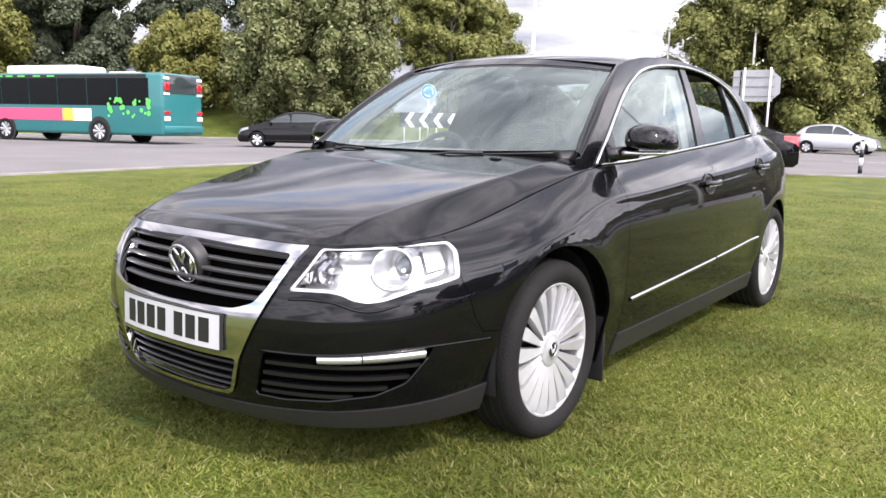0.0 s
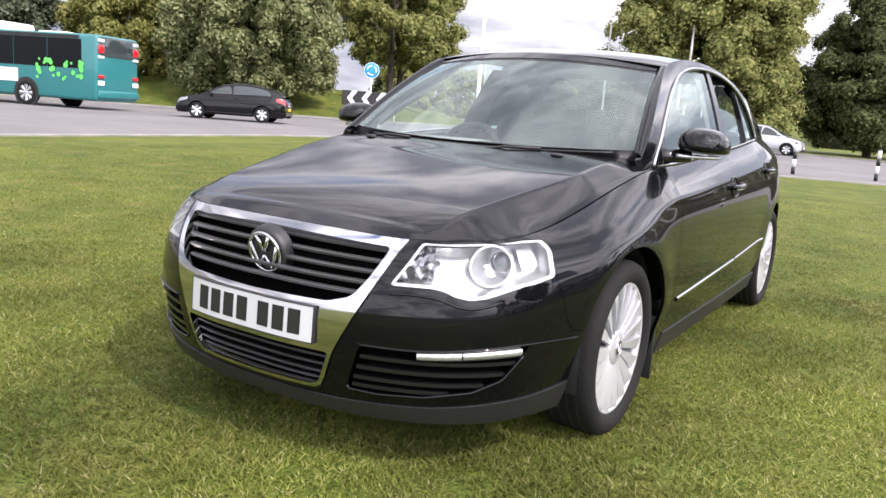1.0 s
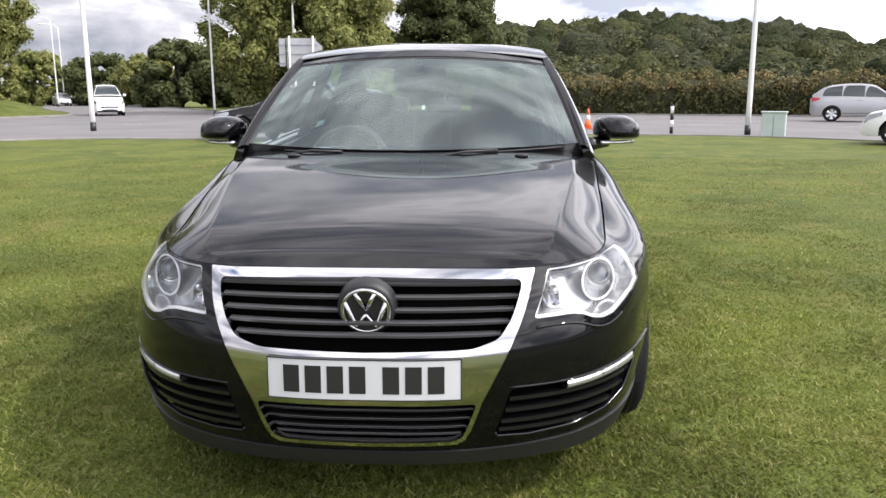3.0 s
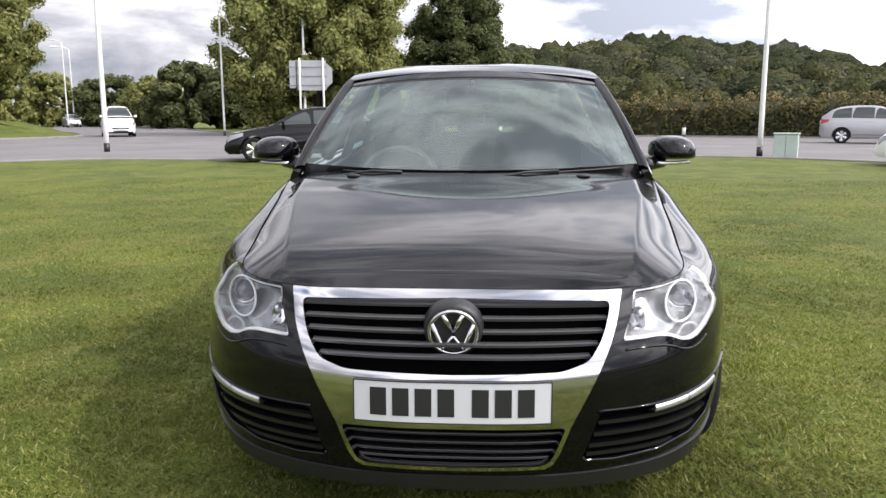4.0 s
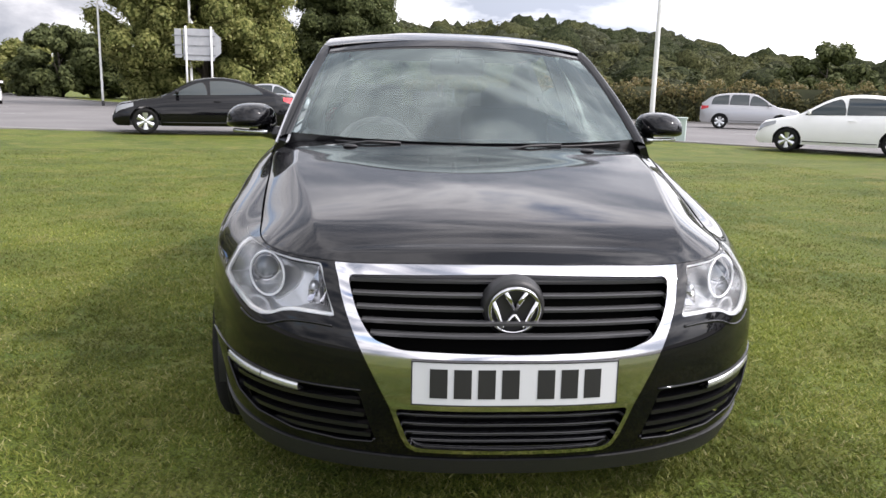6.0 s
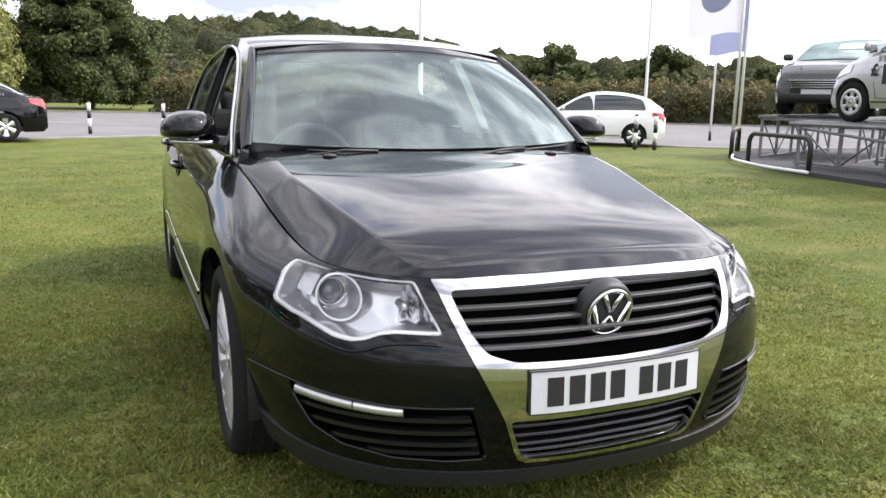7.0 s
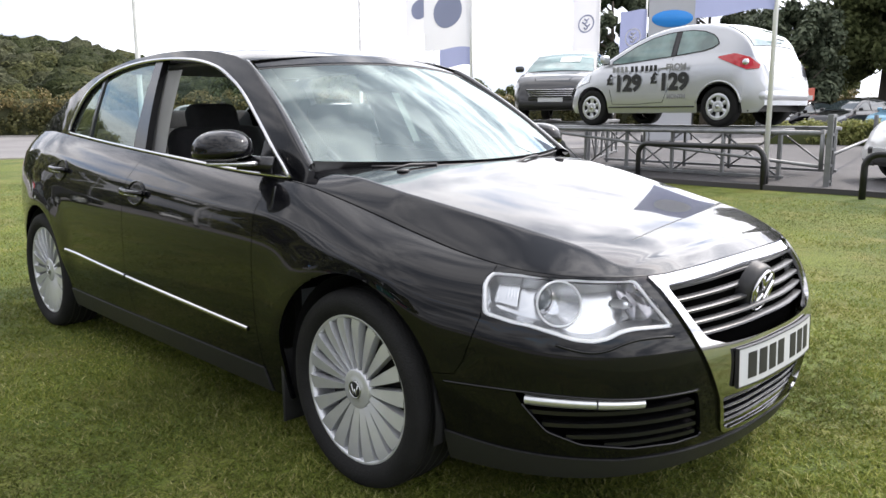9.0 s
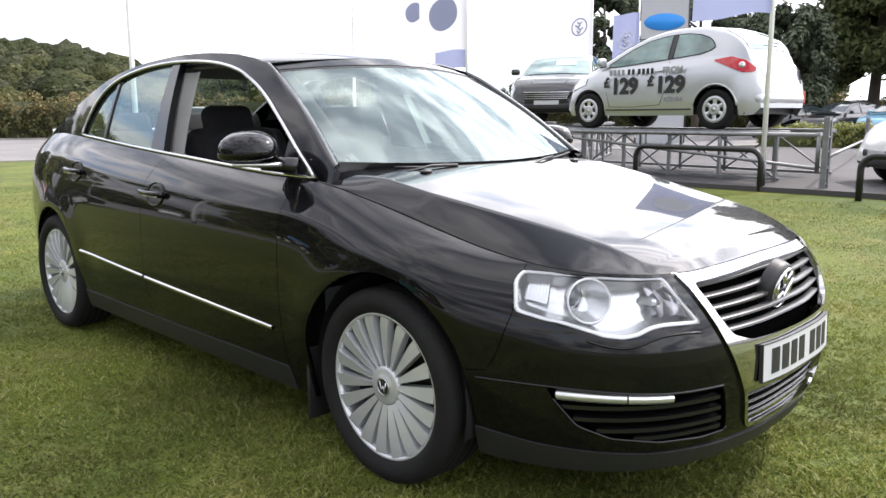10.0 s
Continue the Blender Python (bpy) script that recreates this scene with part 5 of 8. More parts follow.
for k in range(21):
    x = -0.70 + 1.4 * k / 20
    hump = 0.035 * math.exp(-((x + 0.36) / 0.17) ** 2)
    e = (abs(x) / 0.7) ** 2
    rows.append([(x, -1.10 + 0.15 * e, 0.945), (x, -0.92, 0.955 + hump * 0.3), (x, -0.72, 0.945 + hump), (x, -0.62, 0.915 + hump), (x, -0.585, 0.85), (x, -0.60, 0.70), (x, -0.66, 0.48)])
grid(bm, rows)
bmesh.ops.recalc_face_normals(bm, faces=bm.faces)
part("dashboard", bm, CABIN, saloon, "dark grey dashboard")
RIMGREY = material("grey_leather_rim", (0.16, 0.16, 0.165), 0.4)
sw = new("steering_wheel")
sw.parent = saloon
sw.matrix_basis = pose(-0.36, -0.46, 0.875, 66, 0, 0)
part("wheel_rim", tube(bmesh.new(), [(0.188 * math.cos(k * math.tau / 40), 0.188 * math.sin(k * math.tau / 40), 0) for k in range(40)], 0.015, 8, True), RIMGREY, sw)
bm = bmesh.new()
box(bm, (0.16, 0.14, 0.05), (0, -0.01, -0.02), None, 0.02)
for a in (0, math.pi, -math.pi / 2):
    tube(bm, [(0.07 * math.cos(a), 0.07 * math.sin(a), -0.015), (0.185 * math.cos(a), 0.185 * math.sin(a), 0)], 0.016, 8)
part("wheel_hub", bm, CABIN, sw)
bm = bmesh.new()
box(bm, (0.25, 0.035, 0.075), (0, -0.50, 1.285), pose(0, 0, 0, 0, 0, 0), 0.025, 3)
tube(bm, [(0, -0.52, 1.30), (0, -0.56, 1.345)], 0.012, 8)
part("rear_view_mirror", bm, CABIN, saloon, "black rear-view mirror")
bm = bmesh.new()
box(bm, (1.05, 1.45, 0.02), (0, 0.38, 1.375), None, 0.01)
part("headlining", bm, CABINLIGHT, saloon, "light grey headlining", smooth=False)
for sgn in (1, -1):
    bm = bmesh.new()
    prism(bm, [(-0.86, 0.30), (1.10, 0.30), (1.10, 1.03), (-0.86, 0.92)], 0, 0.03, Matrix.Translation((sgn * 0.715, 0, 0)) @ Matrix.Rotation(math.pi / 2, 4, "Z"))
    part("door_lining", bm, CABIN, saloon, smooth=False)
    bm = bmesh.new()
    rows = []
    for k in range(9):
        z = 0.98 + 0.37 * k / 8
        p = flank(0.22, z)
        rows.append([(sgn * (p.x - 0.035), 0.09 + 0.09 * k / 8, z), (sgn * (p.x - 0.060), 0.20 + 0.06 * k / 8, z), (sgn * (p.x - 0.035), 0.38, z)])
    grid(bm, rows)
    part("pillar_lining", bm, CABINLIGHT, saloon, "light grey pillar lining")
    bm = bmesh.new()
    q = screen_point(0.9, 0.1), screen_point(0.9, 0.95)
    tube(bm, [(sgn * q[0].x, q[0].y + 0.05, q[0].z), (sgn * q[1].x, q[1].y + 0.05, q[1].z - 0.02)], 0.028, 8)
    part("screen_pillar_lining", bm, CABIN, saloon)
bm = bmesh.new()
box(bm, (1.15, 0.42, 0.02), (0, 1.55, 1.055), None, 0.005)
part("parcel_shelf", bm, CABIN, saloon, smooth=False)
bm = box(bmesh.new(), (0.03, 0.004, 0.07), (0.03, 0.95, 1.19), None, 0.001, 1)
part("hanging_tag", bm, PAPER, saloon, "white paper tag hanging in the cabin", smooth=False)


def lift_nose(ob):
    """The nose stands a little higher than the plan has it; the lift fades out towards the doors and the sills."""
    for c in ob.children:
        if c.type == "MESH":
            n = len(c.data.vertices)
            co = np.empty(n * 3)
            c.data.vertices.foreach_get("co", co)
            co = co.reshape(-1, 3)
            if n and co[:, 1].min() < -0.7 and c.parent.name.split(".")[0] != "wheel":
                f = np.clip((co[:, 1] + 2.0) / 1.4, 0, 1)
                g = np.clip((co[:, 2] - 0.20) / 0.25, 0, 1)
                co[:, 2] += 0.015 * (1 - f * f * (3 - 2 * f)) * g * g * (3 - 2 * g)
            # and the roof stands higher over the belt
            co[:, 2] += 0.055 * np.clip(co[:, 2] - 1.04, 0, 1)
            c.data.vertices.foreach_set("co", co.ravel())
            c.data.update()
        if c.name.split(".")[0] not in ("wheel", "steering_wheel", "arch_liner"):
            lift_nose(c)


lift_nose(saloon)


# ---- trees, hedge, hill ----
LEAF_MID = leaf_material("leaves_mid", (0.130, 0.156, 0.042), (0.330, 0.325, 0.120), 0.5, 0.4)
LEAF_DARK = leaf_material("leaves_dark", (0.060, 0.076, 0.029), (0.130, 0.146, 0.058), 0.7)
LEAF_PALE = leaf_material("leaves_pale", (0.105, 0.130, 0.045), (0.290, 0.300, 0.150))
LEAF_YELLOW = leaf_material("leaves_yellow", (0.150, 0.165, 0.045), (0.250, 0.240, 0.075))
LEAF_PINE = leaf_material("needles", (0.055, 0.074, 0.044), (0.115, 0.132, 0.082), 0.6, 0.1)
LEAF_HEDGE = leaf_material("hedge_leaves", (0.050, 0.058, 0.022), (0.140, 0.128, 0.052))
LEAF_LIT_TIPS = leaf_material("lit_hedge_tips", (0.100, 0.102, 0.038), (0.250, 0.190, 0.086))
BARK = material("bark", (0.10, 0.085, 0.065), 0.9, colour2=(0.06, 0.05, 0.04), scale=5, bump=0.8, bump_scale=25, stretch=(1, 1, 0.25))


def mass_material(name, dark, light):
    """Foliage too fine to see leaf by leaf: shade painted dark in the gaps, lighter sprays, in deep relief."""
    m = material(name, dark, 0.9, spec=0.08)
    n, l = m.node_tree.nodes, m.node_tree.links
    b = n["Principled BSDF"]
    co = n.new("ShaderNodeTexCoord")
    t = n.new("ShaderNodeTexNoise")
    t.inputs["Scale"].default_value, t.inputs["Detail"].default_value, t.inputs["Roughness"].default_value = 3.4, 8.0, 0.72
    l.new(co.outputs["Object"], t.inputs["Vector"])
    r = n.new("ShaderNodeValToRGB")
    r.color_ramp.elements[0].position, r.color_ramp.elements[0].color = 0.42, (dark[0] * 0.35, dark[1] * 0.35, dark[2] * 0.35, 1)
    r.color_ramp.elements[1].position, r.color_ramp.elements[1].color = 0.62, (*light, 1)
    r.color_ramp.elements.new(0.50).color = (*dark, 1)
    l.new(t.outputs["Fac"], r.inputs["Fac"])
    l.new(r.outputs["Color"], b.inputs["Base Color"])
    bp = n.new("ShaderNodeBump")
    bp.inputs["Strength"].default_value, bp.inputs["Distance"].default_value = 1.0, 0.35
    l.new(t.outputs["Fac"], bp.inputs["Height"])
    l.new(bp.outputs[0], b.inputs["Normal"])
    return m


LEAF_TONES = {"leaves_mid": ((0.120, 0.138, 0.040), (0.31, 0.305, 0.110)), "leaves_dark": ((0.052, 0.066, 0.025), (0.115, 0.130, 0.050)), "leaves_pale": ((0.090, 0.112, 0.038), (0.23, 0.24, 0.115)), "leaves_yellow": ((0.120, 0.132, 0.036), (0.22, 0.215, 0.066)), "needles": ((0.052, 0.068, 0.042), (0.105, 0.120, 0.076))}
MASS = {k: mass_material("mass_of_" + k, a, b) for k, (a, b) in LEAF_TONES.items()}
lump = bmesh.new()
bmesh.ops.create_icosphere(lump, subdivisions=1, radius=1.0)
BALL_CO = [v.co.copy() for v in lump.verts]
lump.verts.index_update()
BALL_FACES = [[v.index for v in f.verts] for f in lump.faces]
lump.free()


def leaves(name, centres, radii, count, size, mat, parent, seed, flat=0.35, label="", jitter=0.38, inner=0.55):
    """Leaf clumps: small folded leaves strewn over balls at the centres, in one mesh."""
    rng = np.random.default_rng(seed)
    k = len(centres)
    c = np.repeat(np.array(centres), count, axis=0)
    r = np.repeat(np.array(radii), count)
    d = rng.normal(size=(k * count, 3))
    d /= np.linalg.norm(d, axis=1)[:, None]
    p = c + d * (r * rng.uniform(inner, 1.10, k * count))[:, None]
    n = d + rng.normal(size=d.shape) * jitter + np.array([0, 0, flat])
    n /= np.linalg.norm(n, axis=1)[:, None]
    u = np.cross(n, rng.normal(size=d.shape))
    u /= np.linalg.norm(u, axis=1)[:, None]
    v = np.cross(n, u)
    s = size * rng.uniform(0.6, 1.4, k * count)[:, None]
    a, b, e, f = p - u * s, p - v * s * 0.55 + n * s * 0.12, p + u * s, p + v * s * 0.55 + n * s * 0.12
    verts = np.stack([a, b, e, f], axis=1).reshape(-1, 3)
    m = len(p)
    me = bpy.data.meshes.new(name)
    me.vertices.add(m * 4)
    me.vertices.foreach_set("co", verts.ravel())
    me.loops.add(m * 4)
    me.loops.foreach_set("vertex_index", np.arange(m * 4))
    me.polygons.add(m)
    me.polygons.foreach_set("loop_start", np.arange(m) * 4)
    me.polygons.foreach_set("loop_total", np.full(m, 4))
    me.update()
    me.validate()
    me.materials.append(mat)
    ob = new(name, me)
    if parent:
        ob.parent = parent
    if label:
        ob["label"] = label
    return ob


def crown_points(rng, base, w, h, n, shape):
    """Clump centres filling a crown of width w and height h over base."""
    pts, rad = [], []
    lobes = [(rng.uniform(0, math.tau), rng.uniform(0.2, 0.9), rng.uniform(0.8, 1.15)) for _ in range(7)]
    while len(pts) < n:
        t = rng.uniform(0, 1)
        a = rng.uniform(0, math.tau)
        if shape == "cone":
            env = 1 - 0.92 * t
        elif shape == "dome":
            env = math.sqrt(max(0.02, 1 - (max(t - 0.35, 0) / 0.65) ** 2)) * (0.75 + 0.25 * min(1, t / 0.25))
        else:
            env = math.sin(math.pi * (0.12 + 0.82 * t)) ** 0.6
        for la, lt, lk in lobes:
            if abs(t - lt) < 0.22 and math.cos(a - la) > 0.4:
                env *= lk
        q = rng.uniform(0.45, 1.0) ** 0.5
        rr = w * 0.5 * env * q
        pts.append((base[0] + rr * math.cos(a), base[1] + rr * math.sin(a), base[2] + h * t))
        rad.append((0.055 if shape == "cone" else 0.085) * (w + h) * 0.5 * rng.uniform(0.6, 1.25))
    return pts, rad


def tree(name, label, x, y, w, h, trunk, mat, seed, shape="round", n=110, count=70, leaf=0.16, category="tree", z=None):
    """A tree: tapered trunk with limbs, and a crown of leaf clumps."""
    rng = np.random.default_rng(seed)
    z0 = rise(x, y) if z is None else z
    t = thing(name, label, category, m=pose(x, y, z0))
    bm = bmesh.new()
    top = trunk + (h - trunk) * 0.7
    r0 = 0.022 * h + 0.05
    bend = rng.uniform(-0.3, 0.3, 2)
    line = [Vector((bend[0] * k / 6, bend[1] * k / 6, -0.2 + (top + 0.2) * k / 6)) for k in range(7)]
    tube(bm, line, r0, 9, r2=r0 * 0.25)
    part("trunk", bm, BARK, t)
    for k in range(6):
        a = rng.uniform(0, math.tau)
        z1 = trunk * 0.8 + (top - trunk * 0.8) * k / 6
        ln = w * 0.36 * rng.uniform(0.7, 1.1) * (1 - 0.5 * k / 6)
        p0 = Vector((bend[0] * z1 / top, bend[1] * z1 / top, z1))
        bm = tube(bmesh.new(), [p0, p0 + Vector((math.cos(a) * ln * 0.5, math.sin(a) * ln * 0.5, ln * 0.35)), p0 + Vector((math.cos(a) * ln, math.sin(a) * ln, ln * 0.75))], r0 * 0.42, 6, r2=r0 * 0.1)
        part("limb", bm, BARK, t)
    pts, rad = crown_points(rng, (0, 0, trunk), w, h - trunk, n, shape)
    leaves("crown", pts, rad, int(count * 2.2), leaf * 0.74, mat, t, seed + 1, inner=0.74)["kind"] = "stuff"
    # inner leaves that fill each clump, the shade between them painted into the colour
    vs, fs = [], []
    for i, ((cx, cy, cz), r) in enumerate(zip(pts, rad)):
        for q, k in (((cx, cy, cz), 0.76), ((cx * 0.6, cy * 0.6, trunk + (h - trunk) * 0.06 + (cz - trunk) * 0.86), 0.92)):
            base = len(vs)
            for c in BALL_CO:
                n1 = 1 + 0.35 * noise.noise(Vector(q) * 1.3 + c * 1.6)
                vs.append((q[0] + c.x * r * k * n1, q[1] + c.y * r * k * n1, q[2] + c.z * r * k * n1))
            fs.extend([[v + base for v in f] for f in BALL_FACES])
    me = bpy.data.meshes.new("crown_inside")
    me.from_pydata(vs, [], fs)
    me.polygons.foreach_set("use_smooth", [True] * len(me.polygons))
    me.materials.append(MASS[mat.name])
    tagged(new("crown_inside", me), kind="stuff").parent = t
    return t


tree("conifer", "tall blue-green conifer behind the road", -60, 29, 9, 15, 1.0, LEAF_PINE, 11, "dome", 130, 80, 0.2, z=rise(-60, 29) + 1.2)
tree("conifer", "tall blue-green conifer behind the road", -55, 36, 9, 16, 1.0, LEAF_PINE, 12, "dome", 130, 80, 0.2, z=rise(-55, 36) + 1.2)
tree("conifer", "tall blue-green conifer behind the road", -49, 42, 9, 15, 1.0, LEAF_PINE, 13, "dome", 120, 80, 0.2, z=rise(-49, 42) + 1.2)
tree("tree", "yellow-green roadside tree with dense leaves", -56, 17, 8, 7, 0.4, LEAF_YELLOW, 23, "dome", 110, 70, 0.2, z=rise(-56, 17) + 1.2)
tree("tree", "dark roadside tree with dense leaves", -68, 30, 12, 13, 0.6, LEAF_PINE, 24, "dome", 130, 70, 0.22, z=rise(-68, 30) + 1.2)
tree("tree", "dark roadside tree with dense leaves", -50, 47, 12, 13, 0.6, LEAF_MID, 25, "dome", 130, 70, 0.22, z=rise(-50, 47) + 1.2)
tree("tree", "yellow-green roadside tree with dense leaves", -62, 21, 9, 11, 0.6, LEAF_YELLOW, 14, "dome", 130, 70, 0.2, z=rise(-62, 21) + 1.2)
tree("tree", "yellow-green roadside tree with dense leaves", -44, 28.5, 7.5, 7.0, 0.4, LEAF_YELLOW, 15, "dome", 110, 80, 0.16, z=rise(-44, 28.5) + 1.2)
tree("tree", "broad pale-leaved tree on the roundabout", -33.5, 30, 10.5, 9.0, 0.3, LEAF_PALE, 16, "dome", 210, 80, 0.15, z=rise(-33.5, 30) + 1.2)
tree("tree", "pale-leaved tree on the roundabout", -39, 36, 9, 11, 1.0, LEAF_PALE, 17, "dome", 150, 70, 0.17, z=rise(-39, 36) + 1.2)
tree("tree", "open-crowned tree with dark limbs on the roundabout", -35, 45.5, 10, 11.5, 3.2, LEAF_MID, 18, "round", 85, 60, 0.17, z=rise(-35, 45.5) + 1.2)
tree("tree", "open-crowned tree with dark limbs on the roundabout", -41, 55, 11, 12, 3.0, LEAF_MID, 19, "round", 100, 60, 0.19, z=rise(-41, 55) + 1.2)
tree("tree", "large bushy roadside tree with sunlit leaves", -11.4, 47, 12.5, 11.5, 0.8, LEAF_MID, 20, "dome", 230, 80, 0.15)
tree("tree", "dense dark green round tree", -2.5, 57, 10.0, 11.2, 0.8, LEAF_DARK, 21, "dome", 190, 80, 0.15)
for k, (x, y, w, h, mt) in enumerate(((-30, 72, 9, 7.0, LEAF_DARK), (-24, 73, 9, 7.6, LEAF_DARK), (-19, 68, 8, 6.0, LEAF_DARK), (-37, 80, 8, 6.0, LEAF_MID), (-46, 88, 10, 6.6, LEAF_DARK), (-56, 92, 10, 7.4, LEAF_MID), (-64, 88, 10, 8.0, LEAF_DARK), (-54, 76, 9, 9.5, LEAF_MID))):
    tree("hedgerow_tree", "dark bushy tree in the far hedgerow", x, y, w, h * 0.86, 0.3, mt, 30 + k, "dome", 95, 46, 0.28)
for k, (x, y, w, h) in enumerate(((40.5, 66, 9, 6.4), (51, 61.5, 8, 6.5), (66, 62, 10, 5.0), (74, 56, 10, 4.8))):
    tree("distant_tree", "dark round tree beyond the hedge", x, y, w, h, 0.1, LEAF_DARK, 50 + k, "dome", 70, 44, 0.28)

# hedge along the far side of the road
HEDGE = [(1.5, 48.5), (8, 46.6), (15, 44.4), (22, 40.6), (30, 34.6), (39.5, 27.2), (54.5, 13), (74.5, -5)]
line = flat(HEDGE, 14)
# dark leaf tone of the core: the shade inside the hedge is painted in
HEDGE_SHADE = material("hedge_inner_shade", (0.050, 0.054, 0.022), 0.9, vary=0.4, scale=2)
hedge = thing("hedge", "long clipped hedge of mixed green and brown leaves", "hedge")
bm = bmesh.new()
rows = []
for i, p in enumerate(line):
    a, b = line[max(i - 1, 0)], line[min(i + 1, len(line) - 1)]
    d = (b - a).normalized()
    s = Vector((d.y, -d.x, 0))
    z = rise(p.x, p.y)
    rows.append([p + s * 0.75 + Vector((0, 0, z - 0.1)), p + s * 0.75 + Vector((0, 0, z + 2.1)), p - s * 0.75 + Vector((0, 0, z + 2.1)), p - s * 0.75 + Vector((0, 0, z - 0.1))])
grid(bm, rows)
part("hedge_core", bm, HEDGE_SHADE, hedge)
rng = np.random.default_rng(70)
cs, rs = [], []
for i in range(len(line) - 1):
    ln = (line[i + 1] - line[i]).length
    for k in range(int(ln * 15)):
        p = line[i].lerp(line[i + 1], rng.uniform())
        d = (line[i + 1] - line[i]).normalized()
        s = Vector((d.y, -d.x, 0))
        zz = rng.uniform(0.05, 2.45)
        off = 0.95 if zz < 2.0 else rng.uniform(-0.6, 0.85)
        q = p + s * off
        cs.append((q.x, q.y, rise(p.x, p.y) + zz))
        rs.append(rng.uniform(0.22, 0.42))
# crest leaves: brown tips, painted paler for light from above; leaves below are darker
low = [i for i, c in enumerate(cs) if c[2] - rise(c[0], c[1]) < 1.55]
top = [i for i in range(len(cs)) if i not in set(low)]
for name, pick, mat in (("hedge_leaves", low, LEAF_HEDGE), ("hedge_crest", top, LEAF_LIT_TIPS)):
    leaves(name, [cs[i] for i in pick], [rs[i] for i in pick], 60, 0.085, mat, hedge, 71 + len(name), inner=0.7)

# wooded hill: a long ridge that falls away to the east
def hill_height(x, y):
    az = math.degrees(math.atan2(x, y))
    el = float(np.interp(az, (-8, -2, 6, 11, 14, 17, 21, 24, 27, 33, 46), (4.3, 4.8, 5.35, 5.5, 5.35, 4.95, 4.4, 3.7, 3.2, 2.7, 2.4)))
    d = math.hypot(x, y)
    return smooth01(d, 78, 165) * (165 * math.tan(radians(el)) - 4.6)


bm = bmesh.new()
rows = [[Vector((x, y, hill_height(x, y) - 0.6)) for x in np.linspace(-25, 190, 60)] for y in np.linspace(70, 230, 34)]
grid(bm, rows)
if sum(f.normal.z for f in bm.faces) < 0:
    bmesh.ops.reverse_faces(bm, faces=bm.faces)
tagged(link("hill", bm, LAWN), "low hill behind the hedge", "hill", kind="structure")
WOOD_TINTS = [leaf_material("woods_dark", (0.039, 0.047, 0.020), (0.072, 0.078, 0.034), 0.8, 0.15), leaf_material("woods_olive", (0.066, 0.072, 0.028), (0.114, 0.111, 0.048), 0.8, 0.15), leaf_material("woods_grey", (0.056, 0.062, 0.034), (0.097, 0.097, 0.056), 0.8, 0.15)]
# solid crowns, darker than their flecks: inner shade is put into the colour
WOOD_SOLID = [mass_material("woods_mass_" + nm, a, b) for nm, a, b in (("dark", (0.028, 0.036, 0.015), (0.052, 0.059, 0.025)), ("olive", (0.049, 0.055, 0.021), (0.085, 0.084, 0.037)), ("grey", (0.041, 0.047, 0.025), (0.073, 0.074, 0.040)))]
rng = np.random.default_rng(80)
sets = [([], []) for _ in WOOD_TINTS]
ball = bmesh.new()
bmesh.ops.create_icosphere(ball, subdivisions=3, radius=1.0)
ball_co = [v.co.copy() for v in ball.verts]
ball.verts.index_update()
ball_faces = [[v.index for v in f.verts] for f in ball.faces]
ball.free()
solid = [([], []) for _ in WOOD_TINTS]
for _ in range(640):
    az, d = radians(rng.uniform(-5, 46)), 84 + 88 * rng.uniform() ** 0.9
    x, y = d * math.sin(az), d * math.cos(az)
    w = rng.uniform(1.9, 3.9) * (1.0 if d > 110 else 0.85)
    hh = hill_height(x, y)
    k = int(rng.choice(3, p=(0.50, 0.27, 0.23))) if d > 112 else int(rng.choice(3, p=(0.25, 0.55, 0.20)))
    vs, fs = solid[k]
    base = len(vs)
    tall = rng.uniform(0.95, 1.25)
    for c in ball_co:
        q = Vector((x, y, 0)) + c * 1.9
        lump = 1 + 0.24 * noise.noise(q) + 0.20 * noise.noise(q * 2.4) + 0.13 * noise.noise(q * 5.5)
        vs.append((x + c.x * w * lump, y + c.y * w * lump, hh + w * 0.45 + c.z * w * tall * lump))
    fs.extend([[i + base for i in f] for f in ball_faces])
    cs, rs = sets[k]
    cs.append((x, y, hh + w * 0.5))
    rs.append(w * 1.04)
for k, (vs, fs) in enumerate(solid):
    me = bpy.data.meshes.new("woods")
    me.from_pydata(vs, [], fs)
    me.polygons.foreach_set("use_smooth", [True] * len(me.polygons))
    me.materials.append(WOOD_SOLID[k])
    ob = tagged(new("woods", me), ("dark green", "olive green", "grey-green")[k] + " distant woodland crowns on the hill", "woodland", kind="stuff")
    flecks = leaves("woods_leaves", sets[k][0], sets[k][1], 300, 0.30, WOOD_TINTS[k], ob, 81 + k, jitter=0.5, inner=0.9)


# ---- other vehicles ----
DARKGLASS = material("dark_car_glass", (0.03, 0.04, 0.042), 0.04, coat=0.3)
# opaque teal panes, paled to stand for sky showing through tinted glass
SKYLITGLASS = material("skylit_teal_glass", (0.17, 0.27, 0.255), 0.05, coat=0.6, vary=0.5, scale=3)
BUSGLASS = material("black_bus_glass", (0.006, 0.007, 0.008), 0.25, spec=0.10)
SILVER = material("silver_paint", (0.47, 0.48, 0.50), 0.32, 0.55, coat=0.9)
WHITE = material("white_paint", (0.78, 0.78, 0.77), 0.35, coat=0.6, vary=0.05, scale=2)
CARLAMP = material("car_lamp", (0.26, 0.27, 0.28), 0.12, 0.3, coat=1.0)
SILVERGREY = material("silver_grey_paint", (0.36, 0.36, 0.37), 0.3, 0.5, coat=0.9)
GREYPAINT = material("dark_grey_paint", (0.012, 0.012, 0.013), 0.3, 0.2, coat=0.9)
